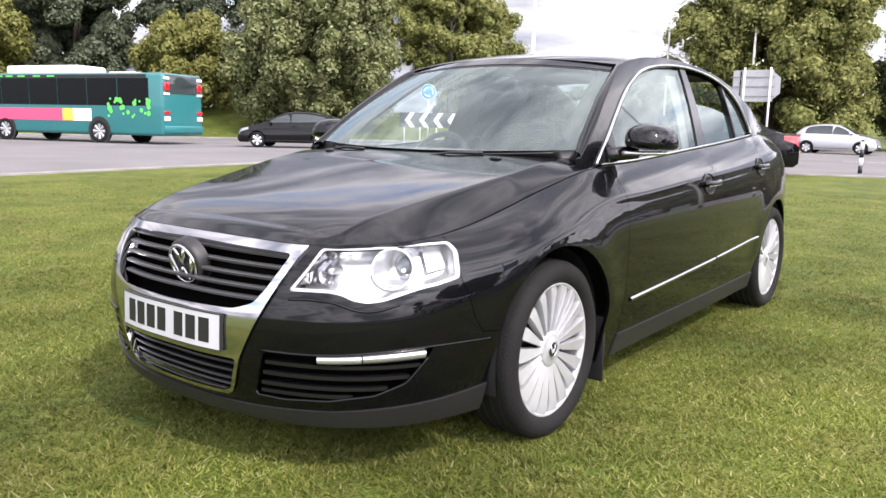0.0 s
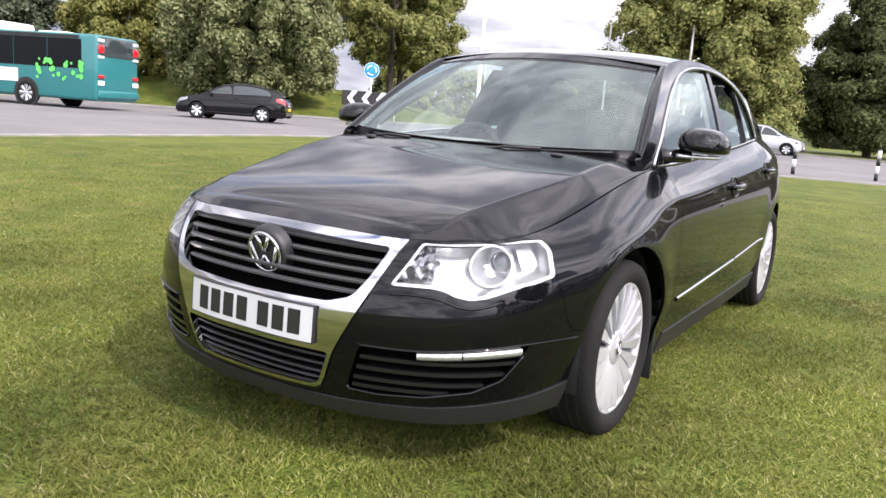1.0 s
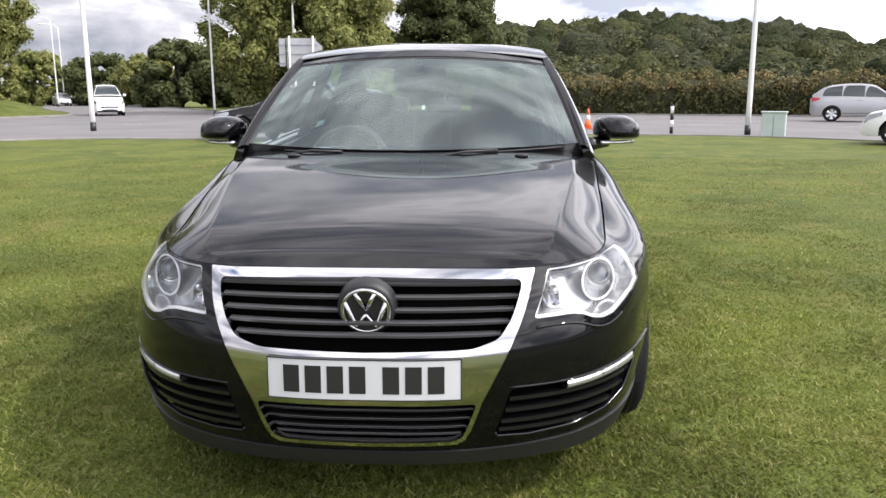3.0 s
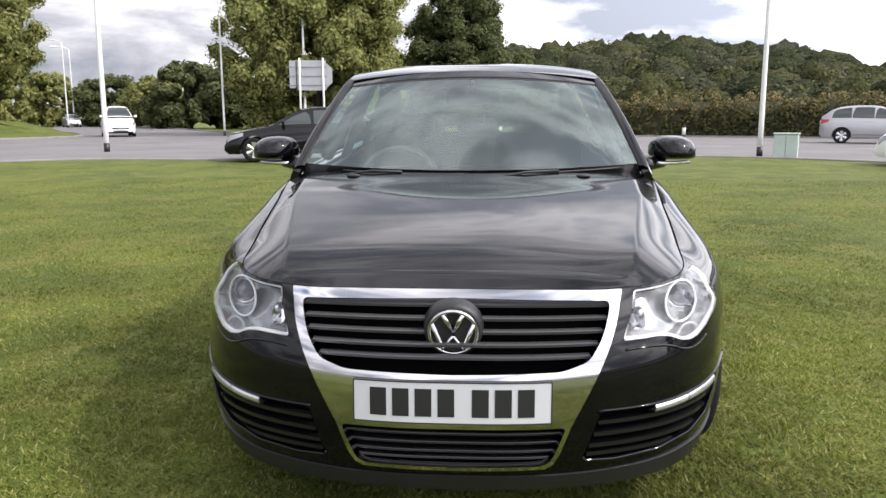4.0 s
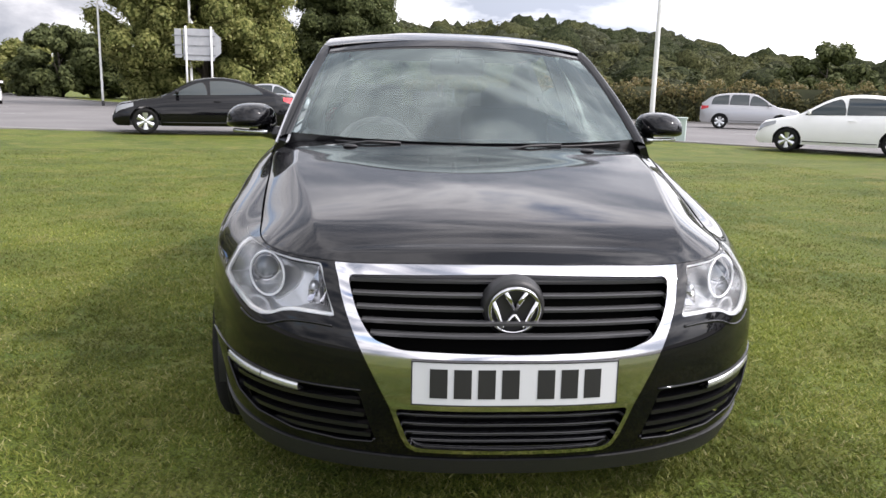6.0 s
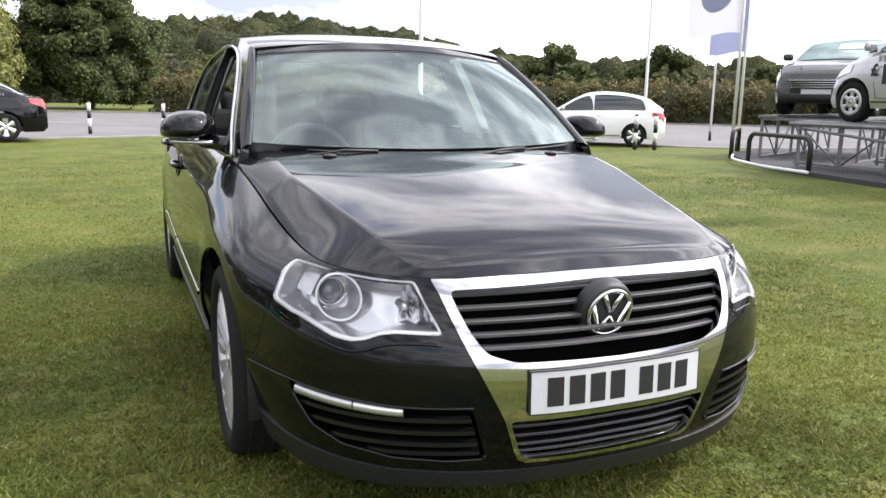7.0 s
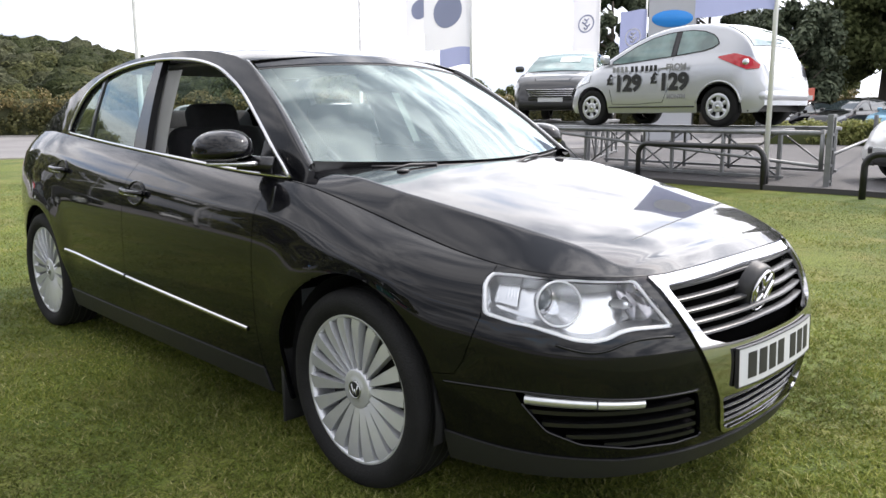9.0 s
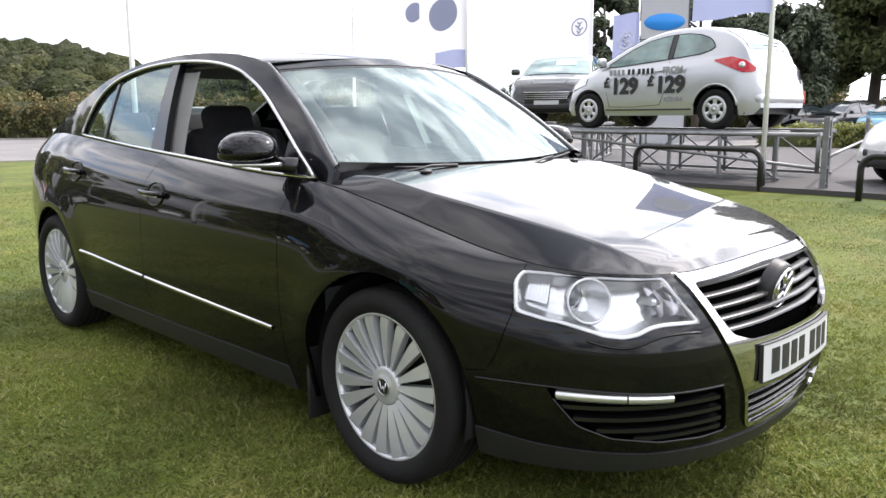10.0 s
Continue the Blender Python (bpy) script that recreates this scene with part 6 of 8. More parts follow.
BLUEPAINT = material("light_blue_paint", (0.20, 0.42, 0.58), 0.3, 0.2, coat=0.8)
TEAL = material("teal_paint", (0.010, 0.145, 0.150), 0.35, coat=0.5, vary=0.08, scale=1)
PINK = material("pink_print", (0.70, 0.07, 0.16), 0.5)
YELLOW = material("yellow_print", (0.75, 0.45, 0.06), 0.5)
LIME = material("lime_print", (0.10, 0.62, 0.10), 0.5)
ORANGE = material("orange_plastic", (0.75, 0.14, 0.03), 0.5, vary=0.1, scale=6)
GALV = material("galvanised_steel", (0.24, 0.245, 0.25), 0.5, 0.6, colour2=(0.17, 0.175, 0.18), scale=7)
POLE = material("grey_painted_pole", (0.72, 0.72, 0.71), 0.5, vary=0.08, scale=4)
BLACKTUBE = material("black_tube", (0.012, 0.012, 0.013), 0.4, vary=0.3, scale=20)
BLUESIGN = material("blue_sign", (0.01, 0.22, 0.62), 0.4)
SIGNBACK = material("grey_sign_back", (0.36, 0.37, 0.38), 0.5, 0.3, vary=0.1, scale=3)
FLAGWHITE = leaf_material("white_flag_cloth", (0.70, 0.70, 0.73), (0.74, 0.74, 0.76), 0.8, 0.45)
FLAGBLUE = leaf_material("blue_flag_cloth", (0.30, 0.33, 0.50), (0.33, 0.36, 0.54), 0.8, 0.45)
OVAL = material("grey_blue_print", (0.24, 0.26, 0.38), 0.7)


def heading(hx, hy):
    return math.degrees(math.atan2(hx, -hy))


def road_wheel(parent, x, y, r, spokes=6, rim_mat=None, width=0.19, cover=False):
    w = new("wheel")
    w.parent = parent
    sgn = 1 if x > 0 else -1
    w.matrix_basis = Matrix.Translation((x, y, r)) @ Matrix.Diagonal((sgn, 1, 1, 1))
    bm = bmesh.new()
    k = r * 0.68
    lathe(bm, [(k, -width), (r * 0.94, -width), (r, -width * 0.85), (r, -0.02), (r * 0.95, 0.0), (k + 0.02, 0.004), (k, -0.01)], 36)
    part("tyre", bm, RUBBER, w)
    bm = bmesh.new()
    lathe(bm, [(k + 0.004, 0.002), (k * 0.93, 0.002), (k * 0.90, -0.03), (k * 0.30, -0.05), (0.0, -0.05)], 36)
    rim = part("rim", bm, DARKMETAL, w)
    if cover:
        bm = lathe(bmesh.new(), [(k * 0.74, 0.006), (k * 0.80, 0.012), (k * 0.96, 0.008), (k * 0.99, -0.004)], 36)
        part("cover_ring", bm, ALLOY, rim, "silver wheel cover")
        bm = lathe(bmesh.new(), [(k * 0.16, 0.014), (k * 0.30, 0.013), (k * 0.42, 0.010), (k * 0.44, -0.01)], 36)
        part("cover_centre", bm, ALLOY, rim, "silver wheel cover")
    for i in range(spokes):
        a = i * math.tau / spokes
        bm = bmesh.new()
        h = k * 0.62 / spokes * (2.4 if cover else 3.6)
        vs = []
        for rr, hh, xx in ((k * 0.12, h * 0.42, 0.004), (k * 0.55, h * 0.62, 0.008), (k * 0.97, h * 1.0, 0.003)):
            vs.append([Vector((xx - 0.02, -hh, rr)), Vector((xx, -hh * 0.7, rr)), Vector((xx, hh * 0.7, rr)), Vector((xx - 0.02, hh, rr))])
        grid(bm, vs)
        bmesh.ops.rotate(bm, cent=(0, 0, 0), matrix=Matrix.Rotation(a, 3, "X"), verts=bm.verts)
        part("spoke", bm, ALLOY if cover else rim_mat or SATIN, rim)
    bm = bmesh.new()
    lathe(bm, [(0.0, 0.012), (k * 0.16, 0.010), (k * 0.2, 0.0)], 16)
    part("hub_cap", bm, rim_mat or SATIN, rim)
    return w


def road_car(name, label, m, paint, L, W, H, axle_f, axle_r, tops, cab, r=0.30, group="", spokes=6, sill=0.20, pillars=((0.06, 0.10),), c_pillar=0.0, category="car", rear_plate=True, lamps=True, screen=None, back=None, windows=None, cover=False, glass=None):
    """A car that heads along -y, its middle at the origin on the ground. tops: (y, height) along bonnet, belt and tail;
    cab: y and height of the windscreen's foot and head, the roof's end and the rear window's foot."""
    car = thing(name, label, category, group, m)
    ty, tz = [p[0] for p in tops], [p[1] for p in tops]
    top = lambda y: float(np.interp(y, ty, tz))
    R = r + 0.055

    def low(y):
        z = sill
        for a in (axle_f, axle_r):
            if abs(y - a) < R:
                z = max(z, r + math.sqrt(R * R - (y - a) ** 2))
        return z

    def half(y):
        q = abs(2 * y / L)
        return W * 0.5 * (1 - 0.05 * q ** 2 - 0.20 * max(0.0, (q - 0.72) / 0.28) ** 2.2)

    def side(y, z):
        zt = top(y)
        q = max(0.0, (z - 0.58 * zt) / (0.42 * zt))
        ins = 0.10 * q ** 2.4 + 0.05 * max(0.0, (0.38 - z) / 0.2) ** 2
        return half(y) - ins
    ys = set(np.linspace(-L / 2, L / 2, 44))
    for a in (axle_f, axle_r):
        ys |= {a + R * math.cos(t) for t in np.linspace(0, math.pi, 13)} | {a - R - 0.002, a + R + 0.002}
    ys = sorted(ys)
    fr = (0, 0.12, 0.3, 0.5, 0.7, 0.84, 0.93, 1.0)
    rows = []
    for y in ys:
        e = (L / 2 - abs(y)) / 0.12
        zl, zt = low(y), top(y)
        if e < 1:
            zl, zt = zl + 0.10 * (1 - e) ** 2, zt - 0.10 * (1 - e) ** 2
        pts = [(side(y, zl + (zt - zl) * f), zl + (zt - zl) * f) for f in fr]
        crown = 0.035 if y < cab[0][0] or y > cab[-1][0] else 0.0
        xe = pts[-1][0]
        pts += [(xe * 0.75, zt + crown * 0.7), (xe * 0.4, zt + crown), (0, zt + crown * 1.05)]
        rows.append([Vector((x, y, z)) for x, z in pts] + [Vector((-x, y, z)) for x, z in pts[-2::-1]])
    bm = grid(bmesh.new(), rows)
    for rw in (rows[0], rows[-1]):
        bm.faces.new([bm.verts.new(p) for p in rw])
    bmesh.ops.remove_doubles(bm, verts=bm.verts, dist=1e-4)
    bmesh.ops.recalc_face_normals(bm, faces=bm.faces)
    part("body", sharpen(bm, 40), paint, car)
    # cabin: a painted shell with panes set on it
    cy, cz = [p[0] for p in cab], [p[1] for p in cab]
    fine = np.linspace(cy[0], cy[-1], 60)
    roofc = np.interp(fine, cy, cz)
    pad = np.concatenate([np.full(4, roofc[0]), roofc, np.full(4, roofc[-1])])
    roofc = np.convolve(pad, np.ones(9) / 9, "valid")
    roofz = lambda y: float(np.interp(y, fine, roofc))
    wy0, wy1 = screen or (cy[0] + 0.07, cy[1] - 0.01)
    by0, by1 = back or (cy[2] + 0.06, cy[3] - 0.10)

    def flk(y, z, out=0.0):
        d = z - top(y)
        return side(y, top(y)) - 0.01 - 0.30 * d - 0.22 * d * d + out

    def crown_row(y):
        zr, zt = roofz(y), top(y)
        q = [(flk(y, zt + (zr - 0.05 - zt) * f), zt + (zr - 0.05 - zt) * f) for f in (-0.02, 0.3, 0.6, 0.9, 1.0)]
        xe = q[-1][0]
        return q + [(xe - 0.018, zr - 0.028), (xe - 0.05, zr - 0.012), (xe * 0.6, zr + 0.002), (0, zr + 0.014)]
    rows = []
    for y in fine:
        q = crown_row(y)
        rows.append([Vector((x, y, z)) for x, z in q] + [Vector((-x, y, z)) for x, z in q[-2::-1]])
    bm = grid(bmesh.new(), rows)
    bmesh.ops.recalc_face_normals(bm, faces=bm.faces)
    part("cabin_shell", bm, paint, car)

    def pane(name, rows, label="", mat=None):
        bm = grid(bmesh.new(), rows)
        bmesh.ops.recalc_face_normals(bm, faces=bm.faces)
        part(name, bm, mat or glass or DARKGLASS, car, label)
    for nm, y0, y1, sg in (("windscreen", wy0, wy1, -1), ("rear_window", by0, by1, 1)):
        rows = []
        for y in np.linspace(y0, y1, 12):
            q = crown_row(y)[4:][::-1]
            xs = np.linspace(0, 1, 6) * (q[-3][0] - 0.005)
            zs = [float(np.interp(x, [k[0] for k in q], [k[1] for k in q])) for x in xs]
            rows.append([Vector((-x, y + sg * 0.007, z + 0.008)) for x, z in zip(xs[::-1], zs[::-1])] + [Vector((x, y + sg * 0.007, z + 0.008)) for x, z in zip(xs[1:], zs[1:])])
        pane(nm, rows)
    yb = cy[-1] - c_pillar - 0.05
    cuts = [wy0 + 0.10] + [v for p in pillars for v in p] + [yb]
    spans = windows or [((a, b), None, None) for a, b in zip(cuts[::2], cuts[1::2]) if b - a > 0.1]
    for sgn in (1, -1):
        for (a, b), lo_c, up_c, *mat in spans:
            rows = []
            for y in np.linspace(a, b, 22):
                lo = np.interp(y, *zip(*lo_c)) if lo_c else top(y) + 0.025
                up = np.interp(y, *zip(*up_c)) if up_c else roofz(y) - 0.085
                if not up_c and y > b - 0.16:
                    up = lo + (up - lo) * math.sqrt(max(0.05, 1 - ((y - b + 0.16) / 0.16) ** 2))
                if up > lo + 0.012:
                    rows.append([Vector((sgn * flk(y, lo + (up - lo) * f, 0.007), y, lo + (up - lo) * f)) for f in np.linspace(0, 1, 6)])
            if len(rows) > 2:
                pane("door_pillar" if mat else "side_window", rows, mat=mat[0] if mat else None)
                rim = [r[0] for r in rows] + rows[-1][1:] + [r[-1] for r in rows[-2::-1]] + rows[0][-2:0:-1]
                part("window_seal", tube(bmesh.new(), rim, 0.007, 5, True), TRIM, car)
        # mirror, door handle
        bm = bmesh.new()
        ym = wy0 + 0.25
        box(bm, (0.19, 0.09, 0.13), (sgn * (half(ym) + 0.05), ym, top(ym) + 0.10), None, 0.045, 3)
        part("door_mirror", bm, paint, car)
        bm = tube(bmesh.new(), [(sgn * (side(y, top(y) - 0.13) + 0.022), y, top(y) - 0.13) for y in np.linspace(0.15, 0.33, 5)], 0.012, 6)
        part("door_handle", bm, paint, car)
        bm = tube(bmesh.new(), [(sgn * (side(y, sill + 0.1) + 0.004), y, sill + 0.09) for y in np.linspace(axle_f + R + 0.03, axle_r - R - 0.03, 8)], 0.012, 6)
        part("sill_moulding", bm, PLASTIC, car)
        if lamps:
            yf = -L / 2
            rows = []
            for t in np.linspace(0, 1, 8):
                y = yf + 0.10 + 0.42 * t
                zt = top(y) - 0.03
                rows.append([Vector((sgn * (side(y, z) + 0.006), y - 0.012, z)) for z in np.linspace(zt - 0.14 + 0.05 * t, zt, 4)])
            part("headlamp", grid(bmesh.new(), rows), CARLAMP, car, "clear headlamp")
            yr = L / 2
            rows = []
            for t in np.linspace(0, 1, 8):
                y = yr - 0.05 - 0.34 * t
                zt = top(y) - 0.04
                rows.append([Vector((sgn * (side(y, z) + 0.007), y + 0.012, z)) for z in np.linspace(zt - 0.20 + 0.10 * t, zt, 4)])
            part("tail_lamp", grid(bmesh.new(), rows), REDLENS, car, "red tail lamp")
        for a in (axle_f, axle_r):
            road_wheel(car, sgn * (W / 2 - 0.035), a, r, spokes, cover=cover)
    bm = box(bmesh.new(), (W * 0.86, L * 0.9, 0.12), (0, 0, sill + 0.07), None, 0.02)
    box(bm, (W * 0.5, L * 0.9, 0.3), (0, 0, sill + 0.25), None, 0.02)
    part("underbody", bm, PLASTIC, car, smooth=False)
    # grille and bumper openings
    for z, w, h in ((top(-L / 2 + 0.1) * 0.62, 0.52, 0.10), (0.32, 0.46, 0.10)):
        bm = box(bmesh.new(), (W * w, 0.05, h), (0, -L / 2 + 0.015, z), None, 0.03, 3)
        part("grille", bm, PLASTIC, car)
    bm = box(bmesh.new(), (0.50, 0.02, 0.10), (0, -L / 2 - 0.012, 0.42), None, 0.004)
    part("front_plate", bm, PLATEWHITE, car, "plain white number plate", smooth=False)
    if rear_plate:
        bm = box(bmesh.new(), (0.50, 0.02, 0.10), (0, L / 2 + 0.010, 0.55), None, 0.004)
        part("rear_plate", bm, YELLOW, car, "plain yellow number plate", smooth=False)
    return car


def saloon_spec(L=4.7, H=1.44):
    return dict(L=L, W=1.80, H=H, axle_f=-1.50, axle_r=1.36, tops=((-L / 2, 0.50), (-L / 2 + 0.05, 0.62), (-L / 2 + 0.18, 0.73), (-1.55, 0.84), (-0.95, 0.93), (0.9, 0.98), (1.75, 1.02), (L / 2 - 0.1, 1.0), (L / 2, 0.90)), cab=((-1.10, 0.92), (-0.70, 1.15), (-0.30, H - 0.08), (0.10, H), (0.60, H - 0.01), (1.00, H - 0.10), (1.50, 1.16), (1.85, 1.02)), screen=(-0.98, -0.22), back=(0.95, 1.70), r=0.315)


def hatch_spec(L=4.1, H=1.5):
    return dict(L=L, W=1.74, H=H, axle_f=-1.28, axle_r=1.25, tops=((-L / 2, 0.52), (-L / 2 + 0.05, 0.64), (-L / 2 + 0.2, 0.77), (-1.4, 0.88), (-0.95, 0.95), (1.0, 1.00), (L / 2 - 0.12, 0.99), (L / 2, 0.86)), cab=((-1.15, 0.93), (-0.72, 1.18), (-0.32, H - 0.09), (0.05, H - 0.01), (0.6, H), (1.15, H - 0.06), (L / 2 - 0.35, H - 0.22), (L / 2 - 0.08, 0.98)), screen=(-1.03, -0.26), back=(1.22, L / 2 - 0.24), r=0.305, c_pillar=0.45)


def suv_spec(L=4.5, H=1.69):
    return dict(L=L, W=1.84, H=H, axle_f=-1.36, axle_r=1.32, tops=((-L / 2, 0.78), (-L / 2 + 0.15, 0.90), (-1.0, 1.08), (1.0, 1.13), (L / 2, 1.12)), cab=((-1.15, 1.08), (-0.75, 1.33), (-0.38, H - 0.07), (0.1, H), (0.9, H), (1.5, H - 0.07), (L / 2 - 0.28, H - 0.25), (L / 2 - 0.06, 1.10)), screen=(-1.05, -0.33), back=(1.55, L / 2 - 0.2), pillars=((0.02, 0.07), (0.92, 0.97)), r=0.345, sill=0.30, c_pillar=0.4)


def stand(x, y, hx, hy, dz=0.03):
    return pose(x, y, rise(x, y) + dz, 0, 0, heading(hx, hy))


road_car("car", "black saloon car waiting on the road", stand(-4.95, 17.1, -0.97, -0.24), PAINT, **saloon_spec(4.55), pillars=((0.0, 0.07),), c_pillar=0.42)
road_car("car", "white hatchback stopped on the road", stand(12.0, 15.9, -0.80, 0.60), WHITE, **hatch_spec(4.2, 1.52))
road_car("car", "silver sport utility car on the far lane", stand(17.4, 32.6, 0.90, -0.42), SILVERGREY, **suv_spec())

road_car("car", "small silver hatchback on the far lane", stand(-6.2, 40.5, 0.98, -0.05), SILVER, **hatch_spec(3.9))
road_car("car", "black hatchback rounding the roundabout", stand(-22.1, 17.95, -0.84, -0.54), PAINT, **hatch_spec(4.3, 1.44))
road_car("car", "pale car far along the side road", stand(-49, 84, 0.6, -0.8), SILVER, **hatch_spec(4.1))
road_car("van", "small white van coming along the side road", stand(-22.5, 41.5, 0.50, -0.86), WHITE, L=4.35, W=1.78, H=1.82, axle_f=-1.38, axle_r=1.32, tops=((-2.17, 0.72), (-2.0, 0.86), (-1.2, 1.08), (1.0, 1.12), (2.17, 1.12)), cab=((-1.35, 1.09), (-0.65, 1.76), (2.0, 1.80), (2.14, 1.20)), r=0.31, c_pillar=1.75, category="van")


# -- the bus
def bus(m):
    b = thing("bus", "teal single-deck bus with dark windows and a pink advert strip", "bus", m=m)
    L, W = 11.4, 2.5
    bm = box(bmesh.new(), (W, L, 2.55), (0, 0, 1.62), None, 0.14, 4)
    part("body", sharpen(bm, 40), TEAL, b)
    bm = box(bmesh.new(), (1.7, 4.2, 0.42), (0, -1.2, 3.05), None, 0.15, 4)
    part("roof_pod", bm, WHITE, b, "white air-conditioning pod")
    bm = box(bmesh.new(), (1.2, 1.3, 0.10), (0, 3.0, 2.93), None, 0.04, 3)
    part("roof_hatch", bm, WHITE, b)
    for sgn in (1, -1):
        for k in range(6):
            y0 = -4.75 + k * 1.63
            bm = box(bmesh.new(), (0.03, 1.60, 1.12), (sgn * (W / 2 + 0.004), y0 + 0.8, 2.12), None, 0.012, 2)
            part("window", bm, BUSGLASS, b, "dark tinted bus window", smooth=False)
        bm = box(bmesh.new(), (0.02, 9.6, 0.14), (sgn * (W / 2 + 0.006), 0.1, 2.76), None, 0.006)
        part("destination_strip", bm, INK, b, smooth=False)
        for y in (-3.2, -2.6, -1.9, -1.0, -0.2):
            bm = box(bmesh.new(), (0.02, 0.42, 0.06), (sgn * (W / 2 + 0.014), y, 2.76), None, 0.004)
            part("destination_bar", bm, LIME, b, "plain yellow-green bar", smooth=False)
        for nm, y0, y1, mat in (("advert_pink", -3.9, 0.35, PINK), ("advert_yellow", 0.35, 0.95, YELLOW), ("advert_white", 0.95, 1.95, WHITE)):
            bm = box(bmesh.new(), (0.02, y1 - y0, 0.52), (sgn * (W / 2 + 0.008), (y0 + y1) / 2, 1.16), None, 0.005)
            part(nm, bm, mat, b, smooth=False)
        rng = random.Random(5)
        for k in range(26):
            y, z = 2.9 + rng.uniform(0, 2.2), 1.35 + rng.uniform(-0.25, 0.5)
            s = rng.uniform(0.05, 0.13)
            bm = bmesh.new()
            bmesh.ops.create_circle(bm, cap_ends=True, segments=7, radius=s)
            bmesh.ops.rotate(bm, cent=(0, 0, 0), matrix=Matrix.Rotation(math.pi / 2, 3, "Y"), verts=bm.verts)
            bmesh.ops.translate(bm, vec=(sgn * (W / 2 + 0.022 + 0.0006 * k), y, z), verts=bm.verts)
            part("leaf_print", bm, LIME, b, "lime green leaf print", smooth=False)
        for y in (-3.0, 2.35):
            # flat black disc drawn for the shade of a wheel opening
            bm = bmesh.new()
            lathe(bm, [(0.0, 0.0), (0.60, 0.0)], 28, Matrix.Translation((sgn * (W / 2 + 0.006), y, 0.50)) @ Matrix.Diagonal((sgn, 1, 1, 1)))
            part("wheel_arch", bm, INK, b)
            road_wheel(b, sgn * (W / 2 + 0.03), y, 0.48, 8, SATIN, 0.28)
    bm = box(bmesh.new(), (2.1, 0.04, 0.75), (0, L / 2 + 0.006, 2.45), None, 0.05, 2)
    part("rear_window", bm, DARKGLASS, b)
    for sgn in (1, -1):
        for z, mat, h in ((2.35, REDLENS, 0.32), (2.68, WHITE, 0.12), (2.05, WHITE, 0.10), (1.05, WHITE, 0.18), (1.30, REDLENS, 0.14)):
            bm = box(bmesh.new(), (0.34, 0.05, h), (sgn * 1.02, L / 2 + 0.02, z), None, 0.02, 2)
            part("rear_lamp", bm, mat, b)
    bm = box(bmesh.new(), (2.4, 0.10, 0.30), (0, L / 2 + 0.02, 0.62), None, 0.05, 2)
    part("rear_bumper", bm, TEAL, b)
    return b


bus(pose(-32.0, 14.2, rise(-32, 14.2) + 0.03, 0, 0, heading(-0.955, -0.283)))


# ---- road furniture ----
def lamp_post(x, y, h, r=0.075, arm=0.0, az=0.0, base=True, lean=0.0):
    t = thing("lamp_post", "tall pale grey lamp post beside the road", "lamp post", m=pose(x, y, rise(x, y) + 0.0, 0, lean, 0))
    part("pole", tube(bmesh.new(), [(0, 0, -0.1 + h * k / 8) for k in range(9)], r, 12, r2=r * 0.62), POLE, t)
    if base:
        part("base_band", tube(bmesh.new(), [(0, 0, -0.05), (0, 0, 0.32)], r * 1.12, 12), BLACKTUBE, t, "black painted foot")
    if arm > 0:
        dx, dy = math.cos(radians(az)) * arm, math.sin(radians(az)) * arm
        part("arm", tube(bmesh.new(), [(0, 0, h - 0.2), (dx * 0.3, dy * 0.3, h + 0.12), (dx, dy, h + 0.2)], r * 0.6, 8), POLE, t)
        part("lantern", box(bmesh.new(), (0.7, 0.26, 0.14), (0, 0, 0), pose(dx * 1.2, dy * 1.2, h + 0.2, 0, 0, az), 0.06, 3), POLE, t)
    return t


lamp_post(8.42, 20.8, 10, 0.085)
lamp_post(-12.9, 21.2, 10, 0.085)
lamp_post(-11.3, 42.6, 10, 0.085)
lamp_post(-16.3, 42.5, 10, 0.07)
lamp_post(-45.5, 77, 9, 0.08, 1.4, 200)
lamp_post(-49.2, 85, 9, 0.08, 1.4, 200)
lamp_post(23.5, 28.5, 10, 0.085)


def bollard(x, y):
    t = thing("bollard", "slim black and white banded verge bollard", "bollard", "bollards", pose(x, y, rise(x, y) + 0.02))
    for k in range(4):
        part("white_band" if k % 2 else "black_band", tube(bmesh.new(), [(0, 0, k * 0.22), (0, 0, (k + 1) * 0.22)], 0.055, 10), WHITE if k % 2 else INK, t)
    part("cap", tube(bmesh.new(), [(0, 0, 0.88), (0, 0, 0.93)], 0.055, 10, r2=0.03), INK, t)


for x, y in ((6.2, 21.4), (-1.75, 20.4), (0.3, 21.6), (11.6, 13.2), (12.0, 12.9)):
    bollard(x, y)

t = thing("utility_cabinet", "pale green roadside utility cabinet", "cabinet", m=pose(9.0, 20.2, rise(9, 20.2), 0, 0, -25))
CABGREEN = material("pale_green_cabinet", (0.42, 0.50, 0.46), 0.55, vary=0.1, scale=4)
part("body", box(bmesh.new(), (0.68, 0.36, 0.72), (0, 0, 0.36), None, 0.02), CABGREEN, t, smooth=False)
part("lid", box(bmesh.new(), (0.74, 0.42, 0.05), (0, 0, 0.745), None, 0.02), CABGREEN, t, smooth=False)
part("door_seam", box(bmesh.new(), (0.008, 0.01, 0.64), (0, -0.182, 0.36)), INK, t, smooth=False)


